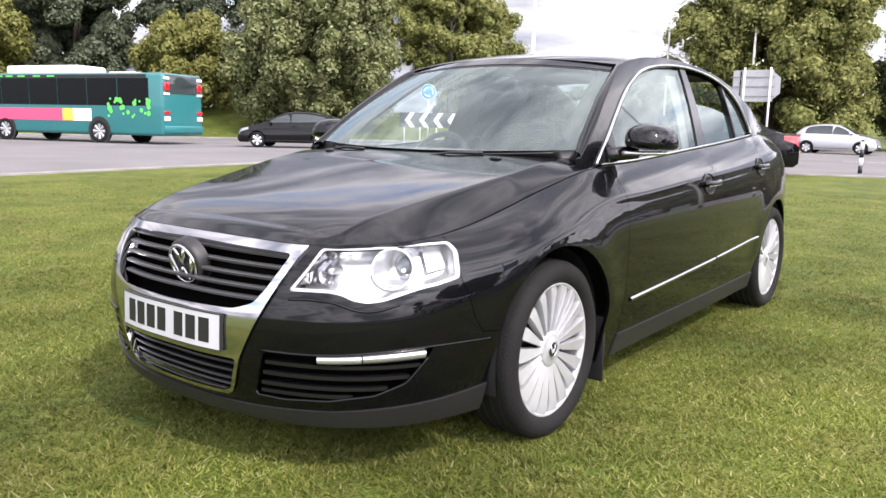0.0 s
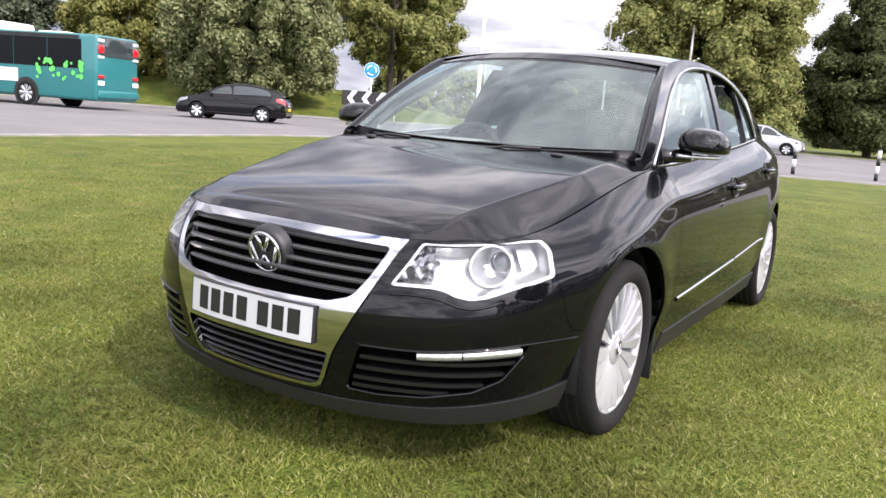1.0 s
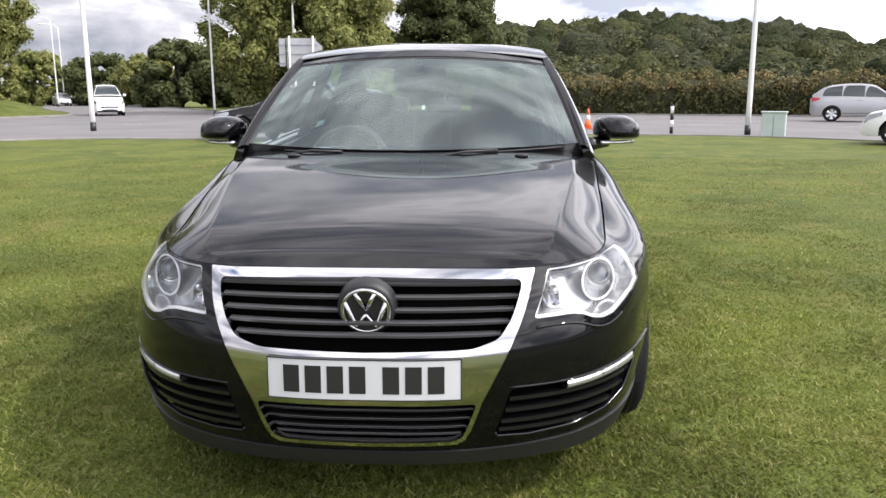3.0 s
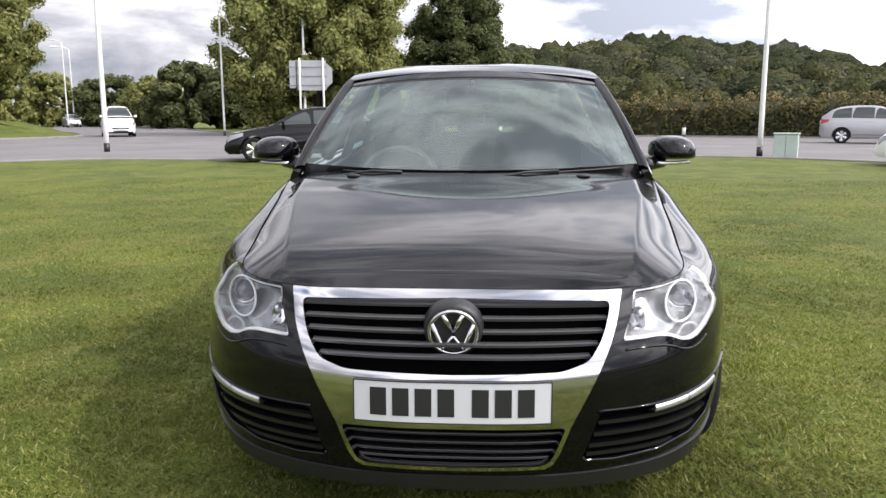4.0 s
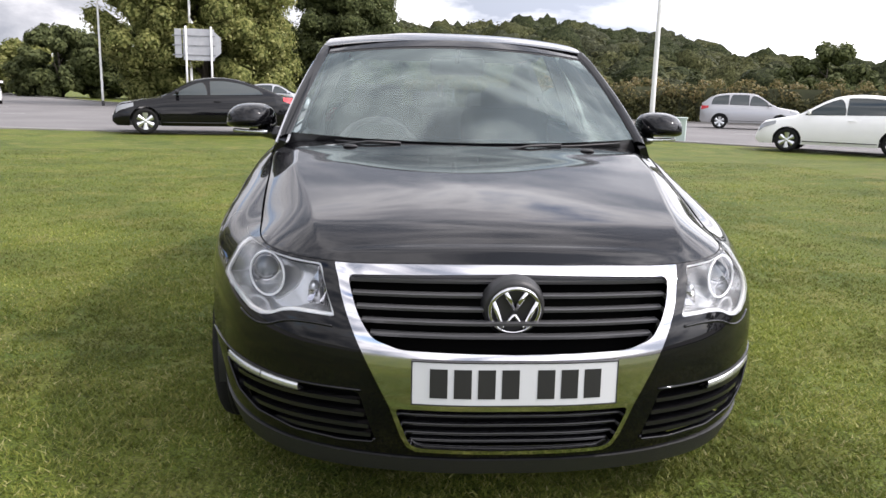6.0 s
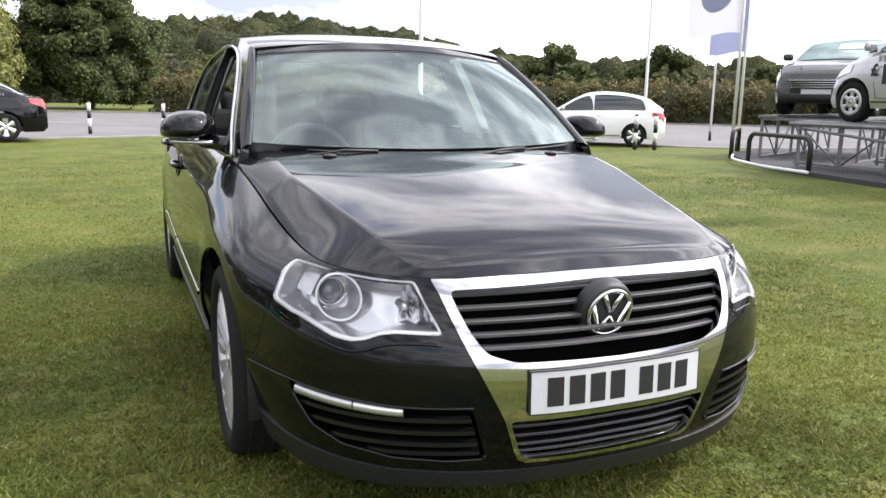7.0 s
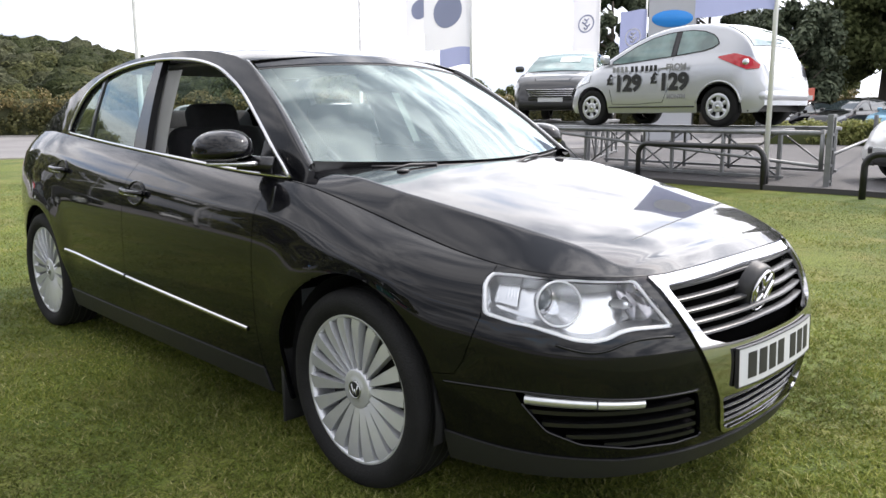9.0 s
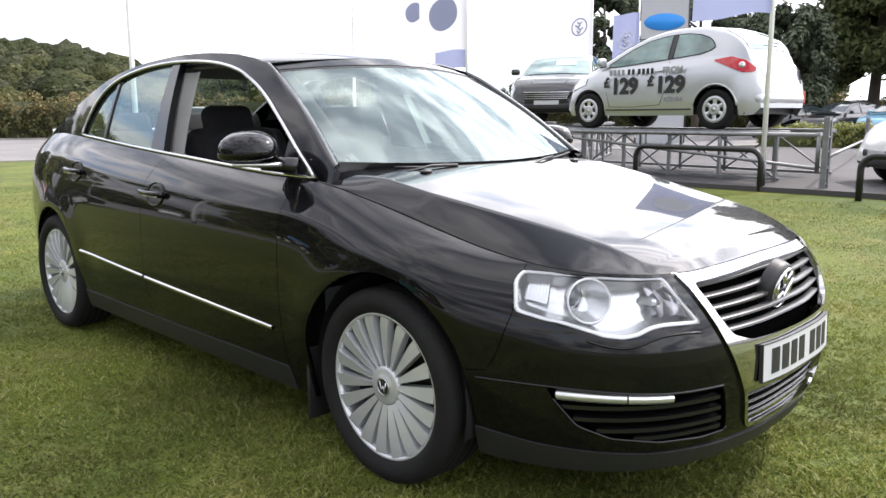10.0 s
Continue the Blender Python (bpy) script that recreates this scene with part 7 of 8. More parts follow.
def cone(x, y):
    t = thing("traffic_cone", "orange traffic cone with a white band", "traffic cone", "cones", pose(x, y, rise(x, y) + 0.04))
    part("base", box(bmesh.new(), (0.36, 0.36, 0.04), (0, 0, 0.02), None, 0.01), ORANGE, t, smooth=False)
    part("cone_body", tube(bmesh.new(), [(0, 0, 0.03), (0, 0, 0.30)], 0.15, 14, r2=0.09), ORANGE, t)
    part("white_band", tube(bmesh.new(), [(0, 0, 0.30), (0, 0, 0.50)], 0.09, 14, r2=0.055), WHITE, t)
    part("tip", tube(bmesh.new(), [(0, 0, 0.50), (0, 0, 0.72)], 0.055, 14, r2=0.03), ORANGE, t)


cone(3.9, 24.4)

# folded works sign leaning at the far kerb
t = thing("works_sign_frame", "open grey metal sign frame, leaning on its struts", "sign frame", m=pose(2.05, 23.6, rise(2.05, 23.6) + 0.03, -14, 0, 20))
for z in (0.55, 0.80, 1.05, 1.30, 1.45):
    part("rung", tube(bmesh.new(), [(-0.3, 0.01, z), (0.3, 0.01, z)], 0.014, 8), GALV, t)
for x in (-0.3, 0.3):
    part("leg", tube(bmesh.new(), [(x, 0.0, 0.0), (x, 0.02, 1.45)], 0.018, 8), GALV, t)
    part("strut", tube(bmesh.new(), [(x, 0.05, 1.3), (x, 0.75, 0.18)], 0.015, 8), GALV, t)
part("foot_bar", tube(bmesh.new(), [(-0.4, 0, 0.04), (0.4, 0, 0.04)], 0.018, 8), GALV, t)

# backs of the direction signs
t = thing("direction_sign", "large direction sign seen from behind on two posts", "sign", m=pose(-10.25, 39.6, rise(-10.25, 39.6) + 0.1, 0, 0, 8))
for x, w, z, h in ((-0.95, 0.35, 3.4, 1.5), (0.1, 1.6, 3.35, 1.65)):
    part("panel", box(bmesh.new(), (w, 0.04, h), (x, 0, z), None, 0.01), SIGNBACK, t, smooth=False)
for x in (-0.55, 0.75):
    part("post", tube(bmesh.new(), [(x, -0.08, -0.2), (x, -0.08, 4.3)], 0.055, 10), POLE, t)
for z in (2.8, 3.3, 3.8):
    part("rail", box(bmesh.new(), (2.2, 0.03, 0.05), (-0.15, -0.035, z)), GALV, t, smooth=False)
bm = bmesh.new()
prism(bm, [(0.9, 2.65), (1.25, 2.95), (1.25, 3.75), (0.9, 4.05)], -0.02, 0.02)
part("arrow_panel", bm, SIGNBACK, t, smooth=False)

# keep-left disc and chevron board on the roundabout
zi = rise(-23.4, 28) + 0.55
hd_ = heading(0.62, -0.78)
t = thing("roundabout_sign", "round blue road sign on a grey post", "road sign", m=pose(-25.7, 31.2, zi + 0.1, 0, 0, hd_))
part("post", tube(bmesh.new(), [(0, 0.05, -0.6), (0, 0.05, 2.6)], 0.045, 10), POLE, t)
bm = lathe(bmesh.new(), [(0.0, 0.015), (0.42, 0.015), (0.44, 0.0), (0.42, -0.015), (0.0, -0.015)], 40, pose(0, 0, 2.25) @ Matrix.Rotation(-math.pi / 2, 4, "Z"))
part("disc", bm, BLUESIGN, t, "blue disc with white arrows")
for k in range(3):
    a = math.pi / 2 + k * math.tau / 3
    pts = [Vector((0.25 * math.cos(a + q), -0.02, 2.25 + 0.25 * math.sin(a + q))) for q in np.linspace(0, 1.5, 7)]
    part("arrow", tube(bmesh.new(), pts, 0.035, 6), WHITE, t, "white arrow")
part("rim", tube(bmesh.new(), [Vector((0.42 * math.cos(q), -0.015, 2.25 + 0.42 * math.sin(q))) for q in np.linspace(0, math.tau, 37)[:-1]], 0.015, 6, True), WHITE, t)
t = thing("chevron_board", "black road board with white chevrons", "road sign", m=pose(-24.4, 29.6, zi - 0.1, 0, 0, hd_))
part("board", box(bmesh.new(), (3.1, 0.03, 0.78), (0, 0, 0.85), None, 0.006), INK, t, smooth=False)
for k in range(4):
    x = -1.15 + k * 0.77
    bm = prism(bmesh.new(), [(x - 0.12, 0.85), (x + 0.16, 1.235), (x + 0.42, 1.235), (x + 0.14, 0.85), (x + 0.42, 0.465), (x + 0.16, 0.465)], -0.030, -0.020)
    part("chevron", bm, WHITE, t, "white chevron", smooth=False)
for x in (-1.3, -0.45, 0.45, 1.3):
    part("leg", tube(bmesh.new(), [(x, 0.05, -0.4), (x, 0.05, 1.2)], 0.035, 8), POLE, t)

# ---- the car dealer's display ----
def text_mesh(body, size, m, mat, parent, name, label=""):
    cu = bpy.data.curves.new(name, "FONT")
    cu.body, cu.size, cu.extrude, cu.offset = body, size, 0.002, size * 0.046
    tmp = new(name, cu)
    bpy.context.view_layer.update()
    me = bpy.data.meshes.new_from_object(tmp.evaluated_get(bpy.context.evaluated_depsgraph_get()))
    bpy.data.objects.remove(tmp)
    bpy.data.curves.remove(cu)
    me.transform(m)
    me.materials.clear()
    me.materials.append(mat)
    ob = new(name, me)
    ob.parent = parent
    if label:
        ob["label"] = label
    return ob


KA = pose(9.26, 2.99, rise(9.26, 2.99) + 0.735, 0, 0, heading(0.10, 1.0))
KA_ROOF = ((-1.25, 0.88), (-1.00, 1.02), (-0.70, 1.19), (-0.38, 1.35), (-0.08, 1.445), (0.25, 1.495), (0.62, 1.50), (0.95, 1.465), (1.20, 1.39), (1.40, 1.27), (1.53, 1.14), (1.62, 0.98), (1.69, 0.74), (1.725, 0.45))
KA_TOP = ((-1.73, 0.52), (-1.68, 0.62), (-1.58, 0.72), (-1.35, 0.84), (-1.05, 0.925), (-0.5, 0.955), (0.3, 1.00), (1.0, 1.04), (1.35, 1.02), (1.55, 0.95), (1.68, 0.84), (1.73, 0.72))
KA_WINDOWS = [((-0.88, 0.27), ((-0.88, 0.965), (-0.60, 0.965), (0.27, 1.030)), ((-0.88, 0.975), (-0.70, 1.070), (-0.42, 1.220), (-0.15, 1.325), (0.10, 1.375), (0.27, 1.392))),
              ((0.36, 1.02), ((0.36, 1.038), (0.80, 1.080), (0.95, 1.120), (1.02, 1.165)), ((0.36, 1.397), (0.55, 1.395), (0.75, 1.365), (0.90, 1.310), (0.98, 1.250), (1.02, 1.180))),
              ((0.28, 0.35), ((0.28, 1.031), (0.35, 1.037)), ((0.28, 1.392), (0.35, 1.396)), TRIM)]
ka = road_car("small_hatchback", "silver three-door hatchback with black price lettering on a steel stand", KA, SILVER, 3.46, 1.66, 1.50, -1.16, 1.13, KA_TOP, KA_ROOF,
              r=0.285, lamps=False, rear_plate=False, screen=(-1.10, -0.28), back=(1.02, 1.49), windows=KA_WINDOWS, cover=True, glass=SKYLITGLASS)
def ka_side(y, z):
    q = abs(2 * y / 3.46)
    zt = float(np.interp(y, *zip(*KA_TOP)))
    f = max(0.0, (z - 0.58 * zt) / (0.42 * zt))
    return 0.83 * (1 - 0.05 * q ** 2 - 0.20 * max(0.0, (q - 0.72) / 0.28) ** 2.2) - 0.10 * f ** 2.4
for sgn in (1, -1):
    rows = []
    for y in np.linspace(1.06, 1.63, 14):
        lo = float(np.interp(y, (1.06, 1.30, 1.50, 1.63), (0.965, 0.870, 0.790, 0.800)))
        up = float(np.interp(y, (1.06, 1.30, 1.50, 1.63), (0.985, 1.020, 0.960, 0.850)))
        rows.append([Vector((sgn * (ka_side(y, lo + (up - lo) * f) + 0.012), y + 0.012, lo + (up - lo) * f)) for f in np.linspace(0, 1, 5)])
    bm = grid(bmesh.new(), rows)
    bmesh.ops.recalc_face_normals(bm, faces=bm.faces)
    lamp = part("tail_lamp", bm, REDLENS, ka, "red pointed tail lamp")
    n = Vector((sgn * 0.86, 0.5, 0.1)).normalized().to_track_quat("X", "Z").to_matrix().to_4x4()
    n.translation = Vector((sgn * (ka_side(1.46, 0.89) + 0.010), 1.48, 0.89))
    part("lamp_disc", lathe(bmesh.new(), [(0.0, 0.020), (0.035, 0.018), (0.045, 0.008), (0.047, -0.01)], 18, n), LAMPBOWL, lamp, "clear round lens")
    part("head_lamp", grid(bmesh.new(), [[Vector((sgn * (ka_side(y, z) + 0.008), y - 0.012, z)) for z in np.linspace(0.60 + 0.10 * k / 7, 0.70 + 0.12 * k / 7, 4)] for k, y in enumerate(np.linspace(-1.60, -1.22, 8))]), LAMPBOWL, ka, "clear headlamp")
    part("mirror_base", prism(bmesh.new(), [(-1.00, 0.955), (-0.86, 0.965), (-0.86, 1.02), (-0.90, 1.01)], 0, 0.02, pose(sgn * 0.735, 0, 0, 0, 0, 0) @ Matrix(((0, 1, 0, 0), (1, 0, 0, 0), (0, 0, 1, 0), (0, 0, 0, 1)))), TRIM, ka)
    part("door_seam", tube(bmesh.new(), [(sgn * (ka_side(y, z) + 0.001), y, z) for y, z in ((0.315, 1.0), (0.32, 0.8), (0.30, 0.55), (0.22, 0.36), (-0.3, 0.33), (-0.72, 0.34), (-0.78, 0.55), (-0.80, 0.9))], 0.004, 5), DARKMETAL, ka)
    part("arch_lip", tube(bmesh.new(), [(sgn * (ka_side(1.13, 0.55) + 0.002), 1.13 + 0.355 * math.cos(t), 0.285 + 0.355 * math.sin(t)) for t in np.linspace(0.15, 2.99, 18)], 0.014, 6), SILVER, ka)
bm = box(bmesh.new(), (1.34, 0.34, 0.20), (0, 1.58, 0.43), None, 0.09, 4)
part("rear_bumper", bm, SILVER, ka)
part("rear_wiper", tube(bmesh.new(), [(0.05, 1.475, 1.245), (-0.15, 1.475, 1.235), (-0.32, 1.465, 1.225)], 0.009, 6), PLASTIC, ka)
def on_flank(x, z):
    """A pose on the hatchback's flank: writing runs towards the tail."""
    return pose(0.836, x, z, 90, 0, 90)
INKBLACK = material("vinyl_black", (0.02, 0.02, 0.022), 0.5)
INKGREY = material("vinyl_grey", (0.28, 0.28, 0.29), 0.5)
for tx, y, z, s, mat in (("£", -0.83, 0.65, 0.21, INKBLACK), ("129", -0.68, 0.545, 0.335, INKBLACK), ("£", 0.00, 0.65, 0.21, INKBLACK), ("129", 0.15, 0.545, 0.335, INKBLACK), ("FROM", 0.27, 0.825, 0.13, INKGREY), ("MONTH", 0.30, 0.415, 0.085, INKGREY)):
    text_mesh(tx, s, on_flank(y, z), mat, ka, "lettering", "vinyl lettering")
for y0, count, mat in ((-0.69, 4, INKGREY), (-0.34, 2, INKBLACK), (-0.15, 4, INKBLACK)):
    for k in range(count):
        bm = box(bmesh.new(), (0.004, 0.052, 0.085), (0.838, y0 + 0.079 * k, 0.868), None, 0.001, 1)
        part("lettering_bar", bm, mat, ka, "plain bar of vinyl", smooth=False)
FI = pose(12.05, 7.2, rise(12.05, 7.2) + 0.85, 0, 0, heading(-0.90, -0.43))
FI_TOP = ((-1.98, 0.50), (-1.95, 0.62), (-1.86, 0.74), (-1.60, 0.86), (-1.20, 0.945), (-0.9, 0.975), (1.0, 1.02), (1.7, 1.02), (1.90, 0.96), (1.98, 0.85))
FI_ROOF = ((-1.20, 0.92), (-0.95, 1.06), (-0.65, 1.23), (-0.35, 1.375), (-0.05, 1.455), (0.35, 1.485), (0.85, 1.465), (1.30, 1.385), (1.60, 1.25), (1.80, 1.08), (1.90, 0.95))
fi = road_car("dark_hatchback", "dark grey hatchback with a wide grille on a steel stand", FI, GREYPAINT, 3.97, 1.74, 1.49, -1.24, 1.25, FI_TOP, FI_ROOF, r=0.305, c_pillar=0.42, pillars=((0.18, 0.24),), screen=(-1.06, -0.27), back=(1.28, 1.72), glass=SKYLITGLASS)
for sgn in (1, -1):
    part("bonnet_crease", tube(bmesh.new(), [(sgn * x, y, z) for x, y, z in ((0.34, -1.80, 0.800), (0.42, -1.55, 0.893), (0.50, -1.25, 0.962), (0.54, -1.02, 0.985))], 0.010, 6), GREYPAINT, fi)
part("bumper_intake", box(bmesh.new(), (1.30, 0.10, 0.16), (0, -1.955, 0.33), None, 0.05, 3), INK, fi, "black lower bumper intake")
bm = prism(bmesh.new(), [(-0.50, 0.62), (0.50, 0.62), (0.40, 0.46), (-0.40, 0.46)], -2.02, -1.96)
part("front_grille", bm, INK, fi, "wide dark trapezoid grille", smooth=False)
for z in (0.49, 0.53, 0.57, 0.61):
    part("grille_bar", tube(bmesh.new(), [(-0.44 - (z - 0.53) * 0.4, -2.025, z), (0.44 + (z - 0.53) * 0.4, -2.025, z)], 0.008, 6), CHROME, fi)
bm = box(bmesh.new(), (0.42, 0.012, 0.20), (0, 0, 0), pose(0.15, -0.64, 1.262, -60, 0, 0), 0.003)
part("screen_card", bm, PAPER, fi, "white card behind the windscreen", smooth=False)


def display_stand(name, m, L, W, h):
    """A galvanised frame on which a car is shown: two tracks on braced legs."""
    t = thing(name, "galvanised steel display stand with braced legs", "stand", "display stands", m)
    for x in (-W / 2, W / 2):
        part("track", box(bmesh.new(), (0.26, L, 0.05), (x, 0, h - 0.03), None, 0.006), GALV, t, smooth=False)
        part("side_rail", box(bmesh.new(), (0.05, L, 0.05), (math.copysign(W / 2 + 0.16, x), 0, h - 0.04), None, 0.006), GALV, t, smooth=False)
        ys = np.linspace(-L / 2 + 0.06, L / 2 - 0.06, 6)
        for y in ys:
            part("leg", box(bmesh.new(), (0.045, 0.045, h - 0.04), (math.copysign(W / 2 + 0.12, x), y, (h - 0.04) / 2), None, 0.005), GALV, t, smooth=False)
        for k, (a, b) in enumerate(zip(ys, ys[1:])):
            lo, hi = (0.06, h - 0.09) if k % 2 else (h - 0.09, 0.06)
            part("brace", tube(bmesh.new(), [(math.copysign(W / 2 + 0.12, x), a, lo), (math.copysign(W / 2 + 0.12, x), b, hi)], 0.014, 6), GALV, t)
        part("foot_rail", box(bmesh.new(), (0.05, L, 0.04), (math.copysign(W / 2 + 0.12, x), 0, 0.06), None, 0.005), GALV, t, smooth=False)
    for y in np.linspace(-L / 2 + 0.06, L / 2 - 0.06, 6):
        part("cross_bar", box(bmesh.new(), (W + 0.3, 0.045, 0.045), (0, y, h - 0.08), None, 0.005), GALV, t, smooth=False)
    return t


display_stand("display_stand", pose(9.26, 2.99, rise(9.26, 2.99) + 0.02, 0, 0, heading(0.10, 1.0)), 4.3, 1.36, 0.715)
display_stand("display_stand", pose(12.05, 7.2, rise(12.05, 7.2) + 0.02, 0, 0, heading(-0.90, -0.43)), 4.4, 1.40, 0.83)


def hoop(a, b, h=0.52, r=0.038):
    """A bent tube guard between two places on the kerb."""
    mx, my = (a[0] + b[0]) / 2, (a[1] + b[1]) / 2
    d = Vector((b[0] - a[0], b[1] - a[1], 0))
    ln = d.length
    t = thing("hoop_barrier", "black tubular hoop barrier set in the kerb", "barrier", "hoop barriers", pose(mx, my, rise(mx, my), 0, 0, math.degrees(math.atan2(d.y, d.x))))
    pts = [(-ln / 2, 0, -0.1), (-ln / 2, 0, h - 0.16)]
    pts += [(-ln / 2 + 0.16 - 0.16 * math.cos(q), 0, h - 0.16 + 0.16 * math.sin(q)) for q in np.linspace(0.2, math.pi / 2, 6)]
    pts += [(-p[0], 0, p[2]) for p in pts[::-1]]
    part("hoop", tube(bmesh.new(), pts, r, 10), BLACKTUBE, t)
    return t


hoop((8.50, 6.0), (8.10, 4.4))
hoop((7.88, 2.9), (7.55, 0.90))
hoop((7.30, -0.35), (7.15, -2.1))
hoop((10.9, 8.75), (9.4, 7.35))


# barrier gate with its slotted posts
def gate_post(x, y):
    t = thing("gate_post", "galvanised slotted square gate post", "post", "gate posts", pose(x, y, rise(x, y)))
    for dx in (-0.045, 0.045):
        part("cheek", box(bmesh.new(), (0.026, 0.07, 0.98), (dx, 0, 0.44), None, 0.006), GALV, t, smooth=False)
    for z in (0.10, 0.30, 0.50, 0.68, 0.90):
        part("spacer", box(bmesh.new(), (0.11, 0.06, 0.035), (0, 0, z), None, 0.006), GALV, t, smooth=False)


gate_post(7.88, 0.23)
gate_post(18.2, 2.7)


def gate(a, b, h):
    d = Vector((b[0] - a[0], b[1] - a[1], 0))
    t = thing("barrier_gate", "long galvanised barrier gate with a sloping brace", "gate", m=pose(a[0], a[1], rise(*a), 0, 0, math.degrees(math.atan2(d.y, d.x))))
    ln = d.length
    part("top_rail", tube(bmesh.new(), [(0.08, 0, h), (ln, 0, h)], 0.03, 10), GALV, t)
    part("sloping_rail", tube(bmesh.new(), [(0.08, 0, h - 0.42), (ln * 0.95, 0, h - 0.06)], 0.022, 8), GALV, t)
    part("hinge_bar", tube(bmesh.new(), [(0.10, 0, h - 0.46), (0.10, 0, h + 0.04)], 0.028, 8), GALV, t)
    for q in (0.3, 0.55, 0.8):
        part("drop_bar", tube(bmesh.new(), [(ln * q, 0, h), (ln * q, 0, h - 0.42 + 0.36 * q)], 0.014, 6), GALV, t)
    return t


gate((7.88, 0.23), (8.40, 5.1), 0.70)
t = thing("gate_rail", "single galvanised rail between two gate posts", "rail", m=pose(0, 0, 0))
part("rail", tube(bmesh.new(), [(7.96, 0.25, rise(7.9, 0.2) + 0.42), (18.15, 2.69, rise(18.2, 2.7) + 0.42)], 0.025, 8), GALV, t)
t = thing("ground_hose", "pale hose lying along the kerb", "hose")
part("hose", tube(bmesh.new(), [(p.x, p.y, rise(p.x, p.y) + 0.07) for p in curve([(x, y, 0) for x, y, z in [(7.75, 4.1, 0), (7.95, 5.1, 0), (8.5, 6.3, 0), (9.4, 7.3, 0)]], 8)], 0.025, 8), PAPER, t)


# flags
def flag_pole(x, y, h, flags, lean=0.0, r=0.04):
    """A white pole; flags: (z, width, height, direction, cloth, oval)."""
    t = thing("flag_pole", "white flag pole beside the sales yard", "flag pole", m=pose(x, y, rise(x, y), lean, 0, 0))
    part("pole", tube(bmesh.new(), [(0, 0, -0.1), (0, 0, h)], r, 12, r2=r * 0.7), WHITE, t)
    part("foot", tube(bmesh.new(), [(0, 0, -0.05), (0, 0, 0.35)], r * 1.25, 12), BLACKTUBE, t)
    for z, w, hh, (dx, dy), cloth, oval, *ring in flags:
        rows = []
        for i in range(15):
            q = i / 14
            rows.append([Vector((dx * w * q + -dy * 0.05 * math.sin(5 * q + 2 * s), dy * w * q + dx * 0.05 * math.sin(5 * q + 2 * s), z + hh * s - 0.10 * w * q * q + 0.02 * math.sin(7 * q))) for s in np.linspace(0, 1, 11)])
        flag = part("flag", grid(bmesh.new(), rows), cloth, t, "hanging flag with a plain oval")
        for side in (1, -1):
            bm = bmesh.new()
            rows2 = []
            for j in range(6):
                rr = []
                for k in range(25):
                    a, e = k * math.tau / 24, (0.84 + 0.16 * j / 5 if ring else j / 5)
                    q, s = 0.5 + 0.30 * e * math.cos(a), 0.55 + 0.24 * e * math.sin(a) * (w / hh) * 1.4
                    rr.append(Vector((dx * w * q - dy * (0.05 * math.sin(5 * q + 2 * s) + 0.006 * side), dy * w * q + dx * (0.05 * math.sin(5 * q + 2 * s) + 0.006 * side), z + hh * s - 0.10 * w * q * q + 0.02 * math.sin(7 * q))))
                rows2.append(rr)
            part("oval", grid(bm, rows2), oval, flag, "plain oval")
            if ring:
                wave = lambda q, s: Vector((dx * w * q - dy * (0.05 * math.sin(5 * q + 2 * s) + 0.008 * side), dy * w * q + dx * (0.05 * math.sin(5 * q + 2 * s) + 0.008 * side), z + hh * s - 0.10 * w * q * q))
                for k, (q0, q1) in enumerate(((0.44, 0.58), (0.36, 0.54), (0.46, 0.64), (0.40, 0.56))):
                    s0 = 0.47 + 0.045 * k
                    part("oval_stroke", tube(bmesh.new(), [wave(q0, s0 + 0.02), wave((q0 + q1) / 2, s0 - 0.012), wave(q1, s0 + 0.02)], 0.03, 5), oval, flag)
    return t


VIEW_LEFT = (-0.70, 0.71)
flag_pole(11.9, 10.0, 6.5, [(2.65, 1.15, 1.6, VIEW_LEFT, FLAGWHITE, OVAL)])
flag_pole(13.2, 11.2, 6.5, [(2.40, 0.85, 1.6, VIEW_LEFT, FLAGBLUE, OVAL)])
flag_pole(17.5, 17.0, 6.5, [(4.0, 1.0, 1.6, VIEW_LEFT, FLAGWHITE, OVAL)])
flag_pole(7.77, 0.965, 5.2, [(2.22, 1.0, 1.25, (-0.72, 0.70), FLAGBLUE, FLAGWHITE)], lean=0.0, r=0.035)
flag_pole(23.6, 14.2, 7, [(3.3, 1.0, 2.4, VIEW_LEFT, FLAGWHITE, OVAL, 1)])
flag_pole(25.0, 13.0, 7, [(2.9, 1.0, 2.2, VIEW_LEFT, FLAGBLUE, FLAGWHITE, 1)])

# pylon sign
SIGNGREY = material("sign_grey", (0.40, 0.41, 0.43), 0.4, vary=0.05, scale=2)
t = thing("pylon_sign", "tall grey pylon sign with plain bars for its name", "sign", m=pose(28.6, 13.9, rise(28.6, 13.9), 0, 0, heading(-0.88, -0.47)))
part("column", box(bmesh.new(), (1.95, 0.35, 6.2), (0, 0, 3.1), None, 0.03), SIGNGREY, t, smooth=False)
part("side_edge", box(bmesh.new(), (0.06, 0.38, 6.22), (1.0, 0, 3.11), None, 0.01), GREYPAINT, t, smooth=False)
part("divider", box(bmesh.new(), (1.96, 0.02, 0.04), (0, -0.18, 4.42)), PLASTIC, t, smooth=False)
for z, w in ((4.08, 1.1), (3.68, 1.35)):
    part("name_bar", box(bmesh.new(), (w, 0.02, 0.22), (0, -0.185, z), None, 0.004), INKGREY, t, "plain dark bar", smooth=False)
bm = bmesh.new()
